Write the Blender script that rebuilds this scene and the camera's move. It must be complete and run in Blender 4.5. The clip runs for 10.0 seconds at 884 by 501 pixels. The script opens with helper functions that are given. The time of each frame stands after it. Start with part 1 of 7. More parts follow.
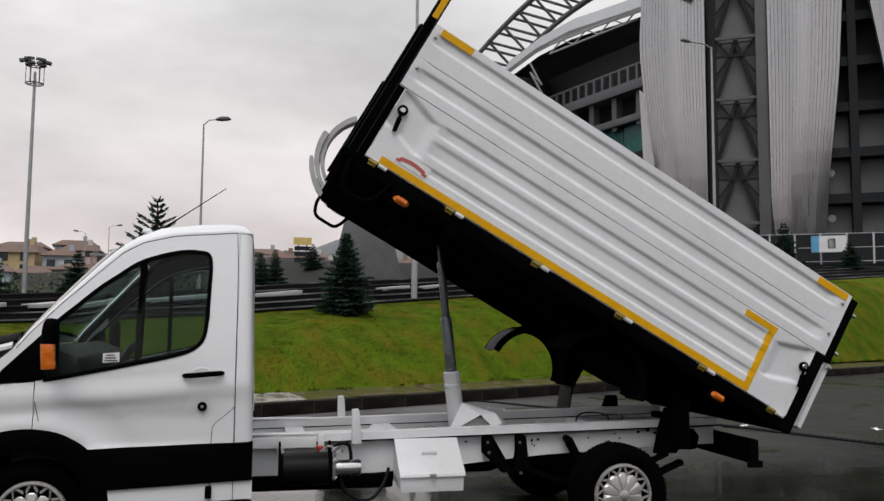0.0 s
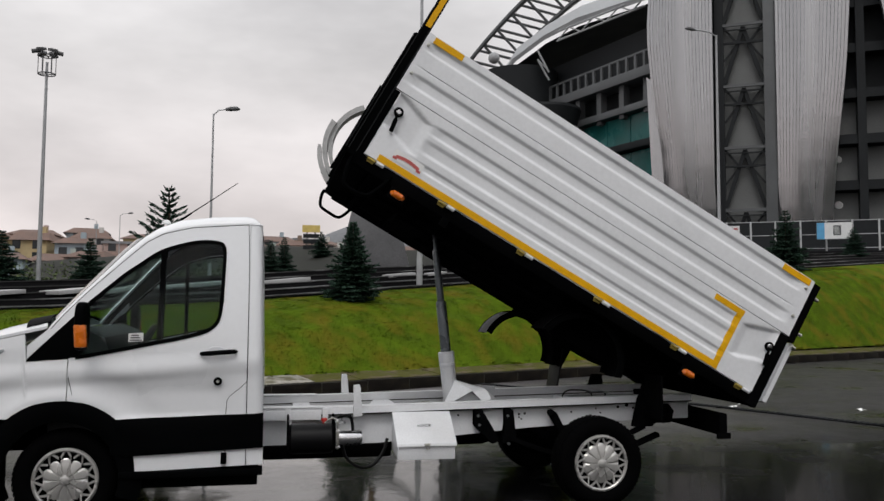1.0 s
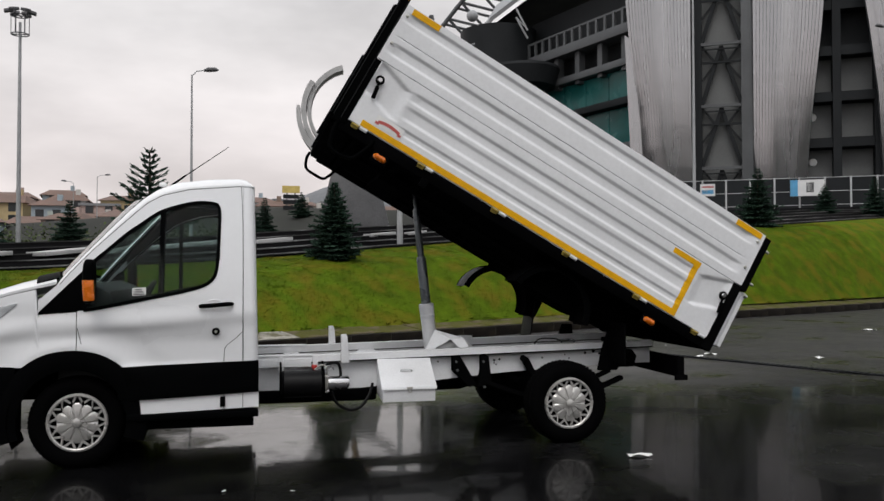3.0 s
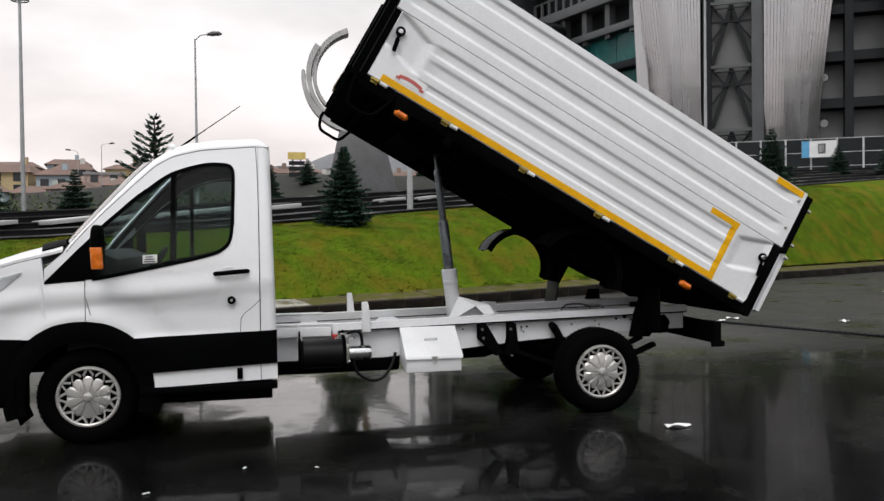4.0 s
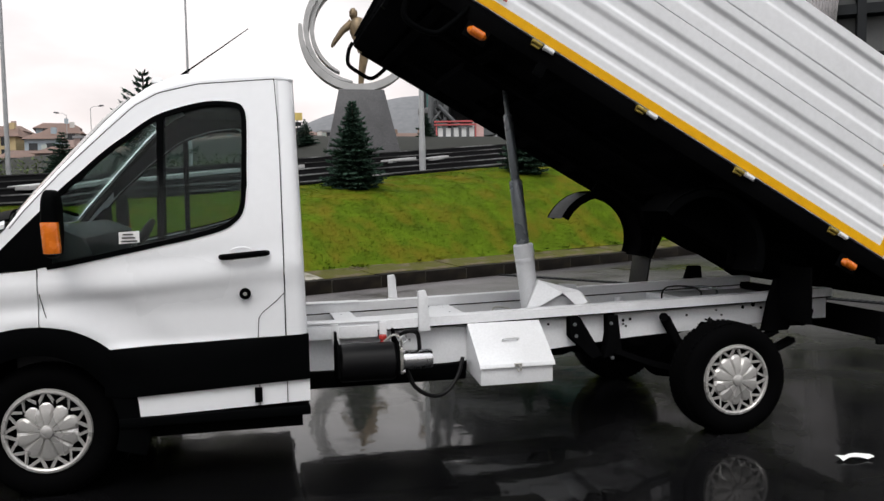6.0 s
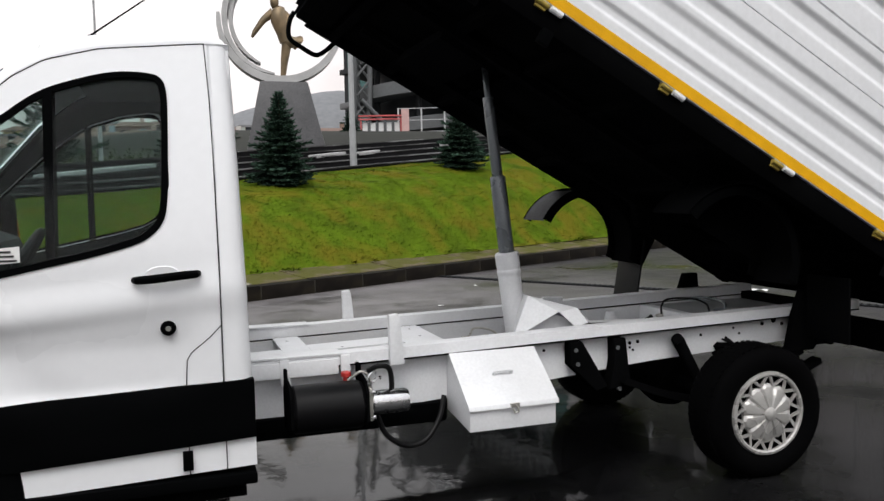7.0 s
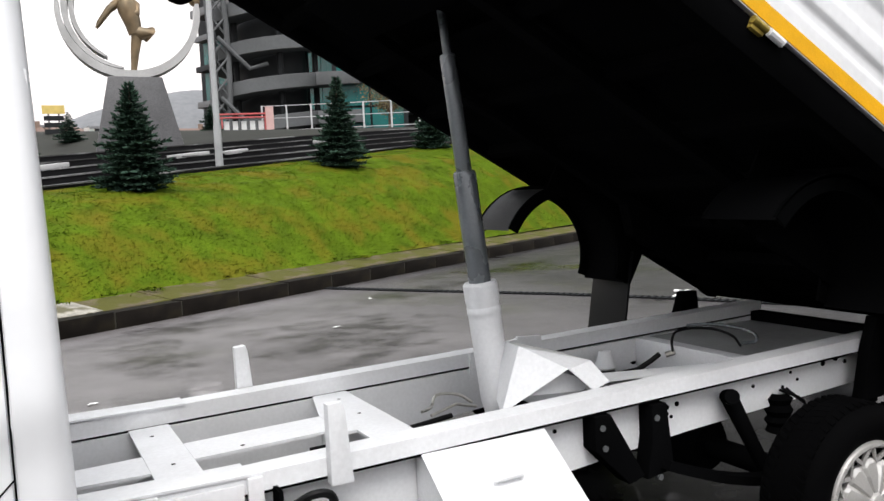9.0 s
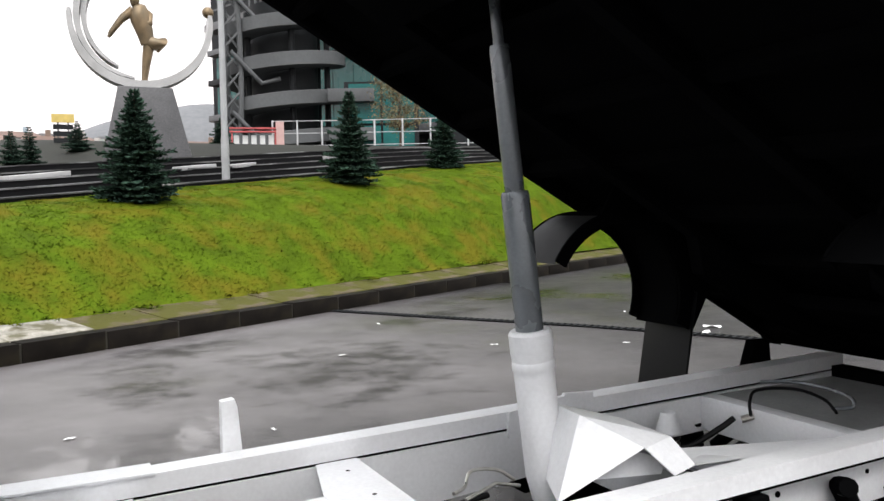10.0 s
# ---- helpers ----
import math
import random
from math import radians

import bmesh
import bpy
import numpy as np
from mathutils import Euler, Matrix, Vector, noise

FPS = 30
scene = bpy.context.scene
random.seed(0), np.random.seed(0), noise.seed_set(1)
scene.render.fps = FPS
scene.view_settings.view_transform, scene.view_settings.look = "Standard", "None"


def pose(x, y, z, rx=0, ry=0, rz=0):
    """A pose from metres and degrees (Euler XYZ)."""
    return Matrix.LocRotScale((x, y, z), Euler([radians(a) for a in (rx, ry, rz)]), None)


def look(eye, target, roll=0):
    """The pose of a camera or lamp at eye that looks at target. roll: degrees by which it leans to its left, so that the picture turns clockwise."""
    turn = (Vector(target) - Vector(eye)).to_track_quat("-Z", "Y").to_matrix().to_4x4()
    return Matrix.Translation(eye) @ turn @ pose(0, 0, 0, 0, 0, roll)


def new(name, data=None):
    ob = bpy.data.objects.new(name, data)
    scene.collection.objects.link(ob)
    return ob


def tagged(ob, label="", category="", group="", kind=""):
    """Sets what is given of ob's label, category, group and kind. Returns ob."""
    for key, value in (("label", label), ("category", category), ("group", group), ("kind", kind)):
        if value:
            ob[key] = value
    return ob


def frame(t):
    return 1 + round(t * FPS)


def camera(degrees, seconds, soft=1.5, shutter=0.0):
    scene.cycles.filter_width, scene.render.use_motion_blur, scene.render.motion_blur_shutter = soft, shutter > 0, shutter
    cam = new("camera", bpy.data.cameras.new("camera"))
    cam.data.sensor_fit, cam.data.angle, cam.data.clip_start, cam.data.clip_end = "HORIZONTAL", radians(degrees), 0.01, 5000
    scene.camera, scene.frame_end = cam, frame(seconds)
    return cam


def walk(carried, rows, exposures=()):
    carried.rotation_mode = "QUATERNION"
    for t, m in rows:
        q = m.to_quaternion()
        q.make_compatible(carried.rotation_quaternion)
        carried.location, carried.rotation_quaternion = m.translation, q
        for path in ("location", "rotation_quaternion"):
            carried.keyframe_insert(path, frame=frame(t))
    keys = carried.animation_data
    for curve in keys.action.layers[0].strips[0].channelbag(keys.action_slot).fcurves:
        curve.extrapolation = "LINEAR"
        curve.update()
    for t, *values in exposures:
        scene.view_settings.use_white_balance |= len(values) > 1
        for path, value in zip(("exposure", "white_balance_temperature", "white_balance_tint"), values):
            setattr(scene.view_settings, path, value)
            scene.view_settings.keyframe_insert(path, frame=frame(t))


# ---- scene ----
cam = camera(55.67, 10.0)
PATH = [
    (0, (1.355, -6.686, 1.565), (1.778, -4.739, 1.738), 0.45),
    (0.5, (1.373, -6.985, 1.563), (1.780, -5.034, 1.721), 0.39),
    (1, (1.356, -7.254, 1.538), (1.759, -5.300, 1.680), 0.41),
    (1.5, (1.339, -7.435, 1.536), (1.750, -5.481, 1.659), 0.37),
    (2, (1.352, -7.573, 1.533), (1.768, -5.620, 1.641), 0.29),
    (2.5, (1.315, -7.792, 1.514), (1.755, -5.842, 1.596), 0.17),
    (4, (1.179, -7.364, 1.474), (1.617, -5.413, 1.439), -0.64),
    (4.5, (1.180, -6.990, 1.494), (1.582, -5.032, 1.424), -0.90),
    (5, (1.170, -6.532, 1.478), (1.547, -4.570, 1.386), -1.06),
    (6.5, (1.006, -5.006, 1.518), (1.535, -3.082, 1.381), -1.20),
    (7, (1.016, -4.487, 1.531), (1.642, -2.593, 1.392), -1.33),
    (7.5, (1.053, -4.040, 1.544), (1.764, -2.175, 1.405), -1.28),
    (8, (1.119, -3.604, 1.569), (1.911, -1.774, 1.419), -1.87),
    (8.5, (1.194, -3.239, 1.574), (2.043, -1.435, 1.409), -2.49),
    (9, (1.244, -2.880, 1.562), (2.159, -1.108, 1.408), -2.80),
    (9.5, (1.331, -2.566, 1.567), (2.246, -0.797, 1.382), -3.45),
    (10, (1.448, -2.238, 1.572), (2.353, -0.458, 1.467), -1.08),
]
EXPOSURES = [(0.0, -0.04), (2.7, 0.02), (4.0, 0.34), (5.0, 0.46), (6.5, 0.48), (8.0, 0.80), (9.0, 0.98), (10.0, 1.1)]
walk(cam, [(t, look(eye, target, roll)) for t, eye, target, roll in PATH], EXPOSURES)

# ---- overcast sky and soft sun ----
SUN_EL, SUN_ROT = radians(55), radians(200)
world = bpy.data.worlds.new("overcast_sky")
scene.world = world
world.use_nodes = True
wn, wl = world.node_tree.nodes, world.node_tree.links
wn.clear()
w_out = wn.new("ShaderNodeOutputWorld")
w_bg = wn.new("ShaderNodeBackground")
w_sky = wn.new("ShaderNodeTexSky")
w_sky.sky_type, w_sky.sun_disc = "NISHITA", False
w_sky.sun_elevation, w_sky.sun_rotation = SUN_EL, SUN_ROT
w_sky.air_density, w_sky.dust_density = 1.0, 4.0
w_co = wn.new("ShaderNodeTexCoord")
w_sep = wn.new("ShaderNodeSeparateXYZ")
w_ramp = wn.new("ShaderNodeValToRGB")
w_map = wn.new("ShaderNodeMapping")
w_map.inputs["Scale"].default_value = (1.0, 1.0, 2.6)
w_noise = wn.new("ShaderNodeTexNoise")
w_noise.inputs["Scale"].default_value = 3.0
w_noise.inputs["Detail"].default_value = 5.0
w_noise.inputs["Roughness"].default_value = 0.52
w_cr = wn.new("ShaderNodeMapRange")
w_cr.inputs["From Min"].default_value, w_cr.inputs["From Max"].default_value = 0.3, 0.7
w_cr.inputs["To Min"].default_value, w_cr.inputs["To Max"].default_value = 0.74, 1.20
w_mul = wn.new("ShaderNodeMix")
w_mul.data_type, w_mul.blend_type = "RGBA", "MULTIPLY"
w_mul.inputs["Factor"].default_value = 1.0
w_mix = wn.new("ShaderNodeMix")
w_mix.data_type = "RGBA"
w_mix.inputs["Factor"].default_value = 0.93
el = w_ramp.color_ramp.elements
el[0].position, el[0].color = 0.0, (7.9, 7.1, 6.95, 1)
el[1].position, el[1].color = 1.0, (14.0, 14.2, 14.6, 1)
for p, c in ((0.10, (8.3, 7.6, 7.5, 1)), (0.28, (8.5, 8.2, 8.15, 1)), (0.5, (8.6, 8.6, 8.8, 1))):
    e = el.new(p)
    e.color = c
wl.new(w_co.outputs["Generated"], w_sep.inputs[0])
wl.new(w_sep.outputs["Z"], w_ramp.inputs["Fac"])
wl.new(w_co.outputs["Generated"], w_map.inputs["Vector"])
wl.new(w_map.outputs[0], w_noise.inputs["Vector"])
wl.new(w_noise.outputs["Fac"], w_cr.inputs["Value"])
wl.new(w_ramp.outputs["Color"], w_mul.inputs["A"])
wl.new(w_cr.outputs[0], w_mul.inputs["B"])
wl.new(w_sky.outputs["Color"], w_mix.inputs["A"])
wl.new(w_mul.outputs["Result"], w_mix.inputs["B"])
wl.new(w_mix.outputs["Result"], w_bg.inputs["Color"])
w_bg.inputs["Strength"].default_value = 0.1
wl.new(w_bg.outputs[0], w_out.inputs["Surface"])

sun = new("sun", bpy.data.lights.new("sun", "SUN"))
sun.data.energy, sun.data.angle, sun.data.color = 0.9, radians(28), (1.0, 0.97, 0.93)
sun.matrix_world = look((-6, -16, 25), (0, 0, 0))


# ---- materials ----
def mat(name, base, rough=0.5, metal=0.0, scale=3.0, var=0.12, fine=0.06, bump=0.0, bump_scale=60.0, rough_var=0.08, coat=0.0,
        tint=None, stain=0.0, island=0.0, spec=0.5, piece=0.0, stretch=None, edge=(0.47, 0.66)):
    """Principled surface with two scales of variation, stains and fine relief."""
    m = bpy.data.materials.new(name)
    m.use_nodes = True
    n, l = m.node_tree.nodes, m.node_tree.links
    b = n["Principled BSDF"]
    b.inputs["Metallic"].default_value = metal
    b.inputs["Coat Weight"].default_value = coat
    b.inputs["Coat Roughness"].default_value = 0.06
    b.inputs["Specular IOR Level"].default_value = spec
    co = n.new("ShaderNodeTexCoord")
    big, small = n.new("ShaderNodeTexNoise"), n.new("ShaderNodeTexNoise")
    big.inputs["Scale"].default_value, big.inputs["Detail"].default_value = scale, 4.0
    small.inputs["Scale"].default_value, small.inputs["Detail"].default_value = scale * 17, 3.0
    vec = co.outputs["Object"]
    if stretch:
        mp = n.new("ShaderNodeMapping")
        mp.inputs["Scale"].default_value = stretch
        l.new(vec, mp.inputs["Vector"])
        vec = mp.outputs[0]
    for t in (big, small):
        l.new(vec, t.inputs["Vector"])
    r1, r2 = n.new("ShaderNodeMapRange"), n.new("ShaderNodeMapRange")
    for r, t, a in ((r1, big, var), (r2, small, fine)):
        r.inputs["From Min"].default_value, r.inputs["From Max"].default_value = 0.3, 0.7
        r.inputs["To Min"].default_value, r.inputs["To Max"].default_value = 1 - a, 1 + a
        l.new(t.outputs["Fac"], r.inputs["Value"])
    mu = n.new("ShaderNodeMath")
    mu.operation = "MULTIPLY"
    l.new(r1.outputs[0], mu.inputs[0])
    l.new(r2.outputs[0], mu.inputs[1])
    last = mu.outputs[0]
    if island or piece:
        src = n.new("ShaderNodeNewGeometry") if island else n.new("ShaderNodeObjectInfo")
        r4, m4 = n.new("ShaderNodeMapRange"), n.new("ShaderNodeMath")
        m4.operation = "MULTIPLY"
        r4.inputs["To Min"].default_value, r4.inputs["To Max"].default_value = 1 - (island or piece), 1 + (island or piece)
        l.new(src.outputs["Random Per Island" if island else "Random"], r4.inputs["Value"])
        l.new(last, m4.inputs[0])
        l.new(r4.outputs[0], m4.inputs[1])
        last = m4.outputs[0]
    mix = n.new("ShaderNodeMix")
    mix.data_type, mix.blend_type = "RGBA", "MULTIPLY"
    mix.inputs["Factor"].default_value = 1.0
    mix.inputs["A"].default_value = (*base, 1)
    l.new(last, mix.inputs["B"])
    col = mix.outputs["Result"]
    if tint:
        t3, r3, mx = n.new("ShaderNodeTexNoise"), n.new("ShaderNodeMapRange"), n.new("ShaderNodeMix")
        t3.inputs["Scale"].default_value, t3.inputs["Detail"].default_value = scale * 0.6, 6.0
        l.new(vec, t3.inputs["Vector"])
        r3.inputs["From Min"].default_value, r3.inputs["From Max"].default_value = edge
        r3.inputs["To Max"].default_value = stain or 0.7
        l.new(t3.outputs["Fac"], r3.inputs["Value"])
        mx.data_type = "RGBA"
        mx.inputs["B"].default_value = (*tint, 1)
        l.new(r3.outputs[0], mx.inputs["Factor"])
        l.new(col, mx.inputs["A"])
        col = mx.outputs["Result"]
    l.new(col, b.inputs["Base Color"])
    rr = n.new("ShaderNodeMapRange")
    rr.inputs["From Min"].default_value, rr.inputs["From Max"].default_value = 0.3, 0.7
    rr.inputs["To Min"].default_value, rr.inputs["To Max"].default_value = max(rough - rough_var, 0.02), min(rough + rough_var, 1)
    l.new(big.outputs["Fac"], rr.inputs["Value"])
    l.new(rr.outputs[0], b.inputs["Roughness"])
    if bump:
        tb, bp = n.new("ShaderNodeTexNoise"), n.new("ShaderNodeBump")
        tb.inputs["Scale"].default_value, tb.inputs["Detail"].default_value = bump_scale, 4.0
        bp.inputs["Strength"].default_value, bp.inputs["Distance"].default_value = bump, 0.01
        l.new(co.outputs["Object"], tb.inputs["Vector"])
        l.new(tb.outputs["Fac"], bp.inputs["Height"])
        l.new(bp.outputs[0], b.inputs["Normal"])
    return m


def glass(name, colour, rough=0.0):
    m = bpy.data.materials.new(name)
    m.use_nodes = True
    b = m.node_tree.nodes["Principled BSDF"]
    b.inputs["Base Color"].default_value = (*colour, 1)
    b.inputs["Transmission Weight"].default_value = 1.0
    b.inputs["Roughness"].default_value = rough
    b.inputs["IOR"].default_value = 1.22
    return m


def asphalt(name):
    """Wet asphalt: dark aggregate, damp film, standing water in shallow dips; sky sheen painted into the open yard's
    colour.
    """
    m = bpy.data.materials.new(name)
    m.use_nodes = True
    n, l = m.node_tree.nodes, m.node_tree.links
    b = n["Principled BSDF"]
    co = n.new("ShaderNodeTexCoord")
    def noise_tex(s, d, rough=0.5):
        t = n.new("ShaderNodeTexNoise")
        t.inputs["Scale"].default_value, t.inputs["Detail"].default_value, t.inputs["Roughness"].default_value = s, d, rough
        l.new(co.outputs["Object"], t.inputs["Vector"])
        return t
    def rng(src, a, z, lo, hi):
        r = n.new("ShaderNodeMapRange")
        r.inputs["From Min"].default_value, r.inputs["From Max"].default_value = a, z
        r.inputs["To Min"].default_value, r.inputs["To Max"].default_value = lo, hi
        l.new(src, r.inputs["Value"])
        return r.outputs[0]
    dips, grain, patch = noise_tex(0.55, 5, 0.55), noise_tex(190, 3), noise_tex(1.7, 5, 0.6)
    sep, low = n.new("ShaderNodeSeparateXYZ"), n.new("ShaderNodeMath")
    l.new(co.outputs["Object"], sep.inputs[0])
    low.operation = "ADD"
    l.new(rng(sep.outputs["Y"], 0.0, 3.5, 0.07, -0.07), low.inputs[0])
    l.new(dips.outputs["Fac"], low.inputs[1])
    pool = low.outputs[0]
    water = rng(pool, 0.44, 0.60, 0.0, 1.0)
    yard = n.new("ShaderNodeMath")
    yard.operation = "MULTIPLY"
    l.new(rng(sep.outputs["Y"], 1.2, 4.5, 0.0, 1.0), yard.inputs[0])
    l.new(rng(sep.outputs["X"], 4.2, 9.0, 1.0, 0.2), yard.inputs[1])
    open_yard = yard.outputs[0]
    ragged, soft = noise_tex(1.9, 12, 0.80), noise_tex(0.7, 10, 0.68)
    def blot(cx, cy, rx, ry, turn):
        """1 well inside an ellipse on the ground, falling to 0 at its rim."""
        mp, ln = n.new("ShaderNodeMapping"), n.new("ShaderNodeVectorMath")
        mp.vector_type = "TEXTURE"
        mp.inputs["Location"].default_value, mp.inputs["Rotation"].default_value = (cx, cy, 0), (0, 0, turn)
        mp.inputs["Scale"].default_value = (rx, ry, 1000)
        l.new(co.outputs["Object"], mp.inputs["Vector"])
        ln.operation = "LENGTH"
        l.new(mp.outputs[0], ln.inputs[0])
        return rng(ln.outputs["Value"], 0.25, 1.35, 0.34, -0.16)
    def both(op, a, c):
        x = n.new("ShaderNodeMath")
        x.operation = op
        l.new(a, x.inputs[0])
        l.new(c, x.inputs[1])
        return x.outputs[0]
    stains = blot(2.45, 5.75, 0.62, 1.5, 0.0)
    for q in ((4.45, 5.6, 1.5, 1.9, -0.5), (4.3, 4.5, 0.30, 1.7, -0.82), (3.2, 7.6, 1.6, 0.7, 0.4), (6.6, 8.4, 2.2, 0.5, 0.5), (9.5, 10.2, 3.0, 0.45, 0.5)):
        stains = both("MAXIMUM", stains, blot(*q))
    damp = both("SUBTRACT", rng(ragged.outputs["Fac"], 0.32, 0.68, 0.95, 0.17), stains)
    sheen = rng(soft.outputs["Fac"], 0.35, 0.65, 0.66, 1.18)
    spot = n.new("ShaderNodeMapping")
    spot.inputs["Location"].default_value, spot.inputs["Scale"].default_value = (-1.30, -0.36, 0), (0.60, 0.36, 0)
    l.new(co.outputs["Object"], spot.inputs["Vector"])
    far_off, shore = n.new("ShaderNodeVectorMath"), n.new("ShaderNodeMath")
    far_off.operation, shore.operation = "LENGTH", "ADD"
    l.new(spot.outputs[0], far_off.inputs[0])
    l.new(far_off.outputs["Value"], shore.inputs[0])
    l.new(rng(patch.outputs["Fac"], 0.25, 0.75, -0.45, 0.45), shore.inputs[1])
    puddle = rng(shore.outputs[0], 0.80, 1.10, 1.0, 0.0)
    def mixed(a, c, fac):
        """Value a where fac is 0, c where it is 1; both may be sockets."""
        x = n.new("ShaderNodeMix")
        x.data_type = "FLOAT"
        l.new(fac, x.inputs["Factor"])
        for k, s in (("A", a), ("B", c)):
            if isinstance(s, (int, float)):
                x.inputs[k].default_value = s
            else:
                l.new(s, x.inputs[k])
        return x.outputs["Result"]
    ramp = n.new("ShaderNodeMix")
    ramp.data_type = "RGBA"
    ramp.inputs["A"].default_value, ramp.inputs["B"].default_value = (0.009, 0.009, 0.0095, 1), (0.003, 0.003, 0.0033, 1)
    l.new(water, ramp.inputs["Factor"])
    sp = n.new("ShaderNodeMix")
    sp.data_type, sp.blend_type = "RGBA", "MULTIPLY"
    sp.inputs["Factor"].default_value = 1.0
    l.new(ramp.outputs["Result"], sp.inputs["A"])
    l.new(rng(grain.outputs["Fac"], 0.3, 0.7, 0.6, 1.5), sp.inputs["B"])
    sp2 = n.new("ShaderNodeMix")
    sp2.data_type, sp2.blend_type = "RGBA", "MULTIPLY"
    sp2.inputs["Factor"].default_value = 1.0
    l.new(sp.outputs["Result"], sp2.inputs["A"])
    l.new(rng(patch.outputs["Fac"], 0.35, 0.65, 0.75, 1.3), sp2.inputs["B"])
    sp3 = n.new("ShaderNodeMix")
    sp3.data_type = "RGBA"
    l.new(open_yard, sp3.inputs["Factor"])
    l.new(sp2.outputs["Result"], sp3.inputs["A"])
    # paler, pinkish base behind the truck: reflected sky painted into the colour
    sky_grey = n.new("ShaderNodeMix")
    sky_grey.data_type, sky_grey.blend_type = "RGBA", "MULTIPLY"
    sky_grey.inputs["Factor"].default_value = 1.0
    sky_grey.inputs["A"].default_value = (0.085, 0.077, 0.077, 1)
    l.new(mixed(both("MULTIPLY", rng(damp, 0.12, 0.50, 0.16, 1.15), sheen), rng(grain.outputs["Fac"], 0.3, 0.7, 0.6, 1.5), rng(patch.outputs["Fac"], 0.0, 1.0, 0.2, 0.4)), sky_grey.inputs["B"])
    l.new(sky_grey.outputs["Result"], sp3.inputs["B"])
    l.new(sp3.outputs["Result"], b.inputs["Base Color"])
    l.new(mixed(0.02, both("MULTIPLY", rng(damp, 0.12, 0.50, 0.16, 0.97), sheen), open_yard), b.inputs["Specular IOR Level"])
    film = n.new("ShaderNodeMath")
    film.operation = "SUBTRACT"
    l.new(rng(patch.outputs["Fac"], 0.3, 0.7, 0.46, 0.26), film.inputs[0])
    l.new(rng(pool, 0.44, 0.60, 0.0, 0.19), film.inputs[1])
    l.new(mixed(film.outputs[0], rng(damp, 0.12, 0.50, 0.38, 0.52), open_yard), b.inputs["Roughness"])
    b.inputs["Coat Roughness"].default_value = 0.03
    b.inputs["Coat IOR"].default_value = 1.33
    l.new(mixed(mixed(rng(pool, 0.44, 0.60, 0.04, 0.28), rng(pool, 0.50, 0.66, 0.0, 0.22), open_yard), 0.95, puddle), b.inputs["Coat Weight"])
    bp = n.new("ShaderNodeBump")
    bp.inputs["Distance"].default_value = 0.004
    l.new(rng(pool, 0.44, 0.60, 0.55, 0.08), bp.inputs["Strength"])
    l.new(grain.outputs["Fac"], bp.inputs["Height"])
    l.new(bp.outputs[0], b.inputs["Normal"])
    rip, bp2 = noise_tex(9.0, 4), n.new("ShaderNodeBump")
    bp2.inputs["Distance"].default_value, bp2.inputs["Strength"].default_value = 0.004, 0.17
    l.new(rip.outputs["Fac"], bp2.inputs["Height"])
    l.new(bp2.outputs[0], b.inputs["Coat Normal"])
    return m


M_WHITE = mat("white_car_paint", (0.80, 0.81, 0.83), 0.28, scale=1.5, var=0.015, fine=0.01, rough_var=0.015, coat=0.5)
M_BOARD = mat("white_board_paint", (0.78, 0.79, 0.81), 0.36, scale=2.0, var=0.05, fine=0.03, coat=0.3, bump=0.04, bump_scale=30)
M_RAIL = mat("white_chassis_paint", (0.77, 0.78, 0.80), 0.42, scale=4.0, var=0.05, fine=0.04, bump=0.06, bump_scale=50, tint=(0.60, 0.60, 0.60), stain=0.28)
# grey deck paint, darkened in colour for the shade of the raised bed
M_DECK = mat("shaded_grey_deck", (0.33, 0.34, 0.34), 0.5, scale=4, var=0.15, fine=0.08, tint=(0.16, 0.16, 0.15), stain=0.5)
M_BLACK = mat("black_plastic", (0.0016, 0.0018, 0.002), 0.55, spec=0.01, scale=4, bump=0.1, bump_scale=160)
M_BLKPAINT = mat("black_steel_paint", (0.0032, 0.0033, 0.0036), 0.9, scale=3, var=0.25, spec=0.0)
# black plastic made lighter, the sky's sheen put into its colour
M_GUARD = mat("sheen_lit_plastic", (0.007, 0.0075, 0.0085), 0.5, spec=0.15, scale=4, bump=0.1, bump_scale=160)
M_TYRE = mat("tyre_rubber", (0.0014, 0.0014, 0.0016), 0.8, spec=0.025, scale=9, var=0.25, bump=0.15, bump_scale=120)
M_CAP = mat("silver_wheel_trim", (0.50, 0.49, 0.475), 0.30, 0.5, scale=7, var=0.06, fine=0.05)
M_STEEL = mat("bright_steel", (0.62, 0.62, 0.63), 0.22, 1.0, scale=9, var=0.1)
M_ZINC = mat("zinc_steel", (0.55, 0.54, 0.50), 0.35, 0.9, scale=20, var=0.2)
M_BRASS = mat("yellow_passivated_steel", (0.40, 0.30, 0.06), 0.45, 0.5, scale=25, var=0.35)
M_RAM = mat("grey_ram_paint", (0.17, 0.185, 0.20), 0.30, 0.35, scale=6, var=0.1)
M_YELLOW = mat("yellow_marking_tape", (0.78, 0.40, 0.002), 0.5, spec=0.2, scale=12, var=0.08, fine=0.06, bump=0.1, bump_scale=90)
M_AMBER = mat("amber_lens", (0.66, 0.15, 0.006), 0.25, scale=20, var=0.15, coat=0.4)
M_LENS = mat("clear_lamp_lens", (0.52, 0.54, 0.56), 0.12, 0.15, scale=12, var=0.25, fine=0.2, coat=0.8)
M_RED = mat("red_print", (0.50, 0.10, 0.09), 0.5, scale=20)
M_PAPER = mat("white_paper", (0.80, 0.80, 0.79), 0.7, scale=20, var=0.05)
M_HOSE = mat("black_hose", (0.004, 0.004, 0.0045), 0.40, spec=0.15, scale=20)
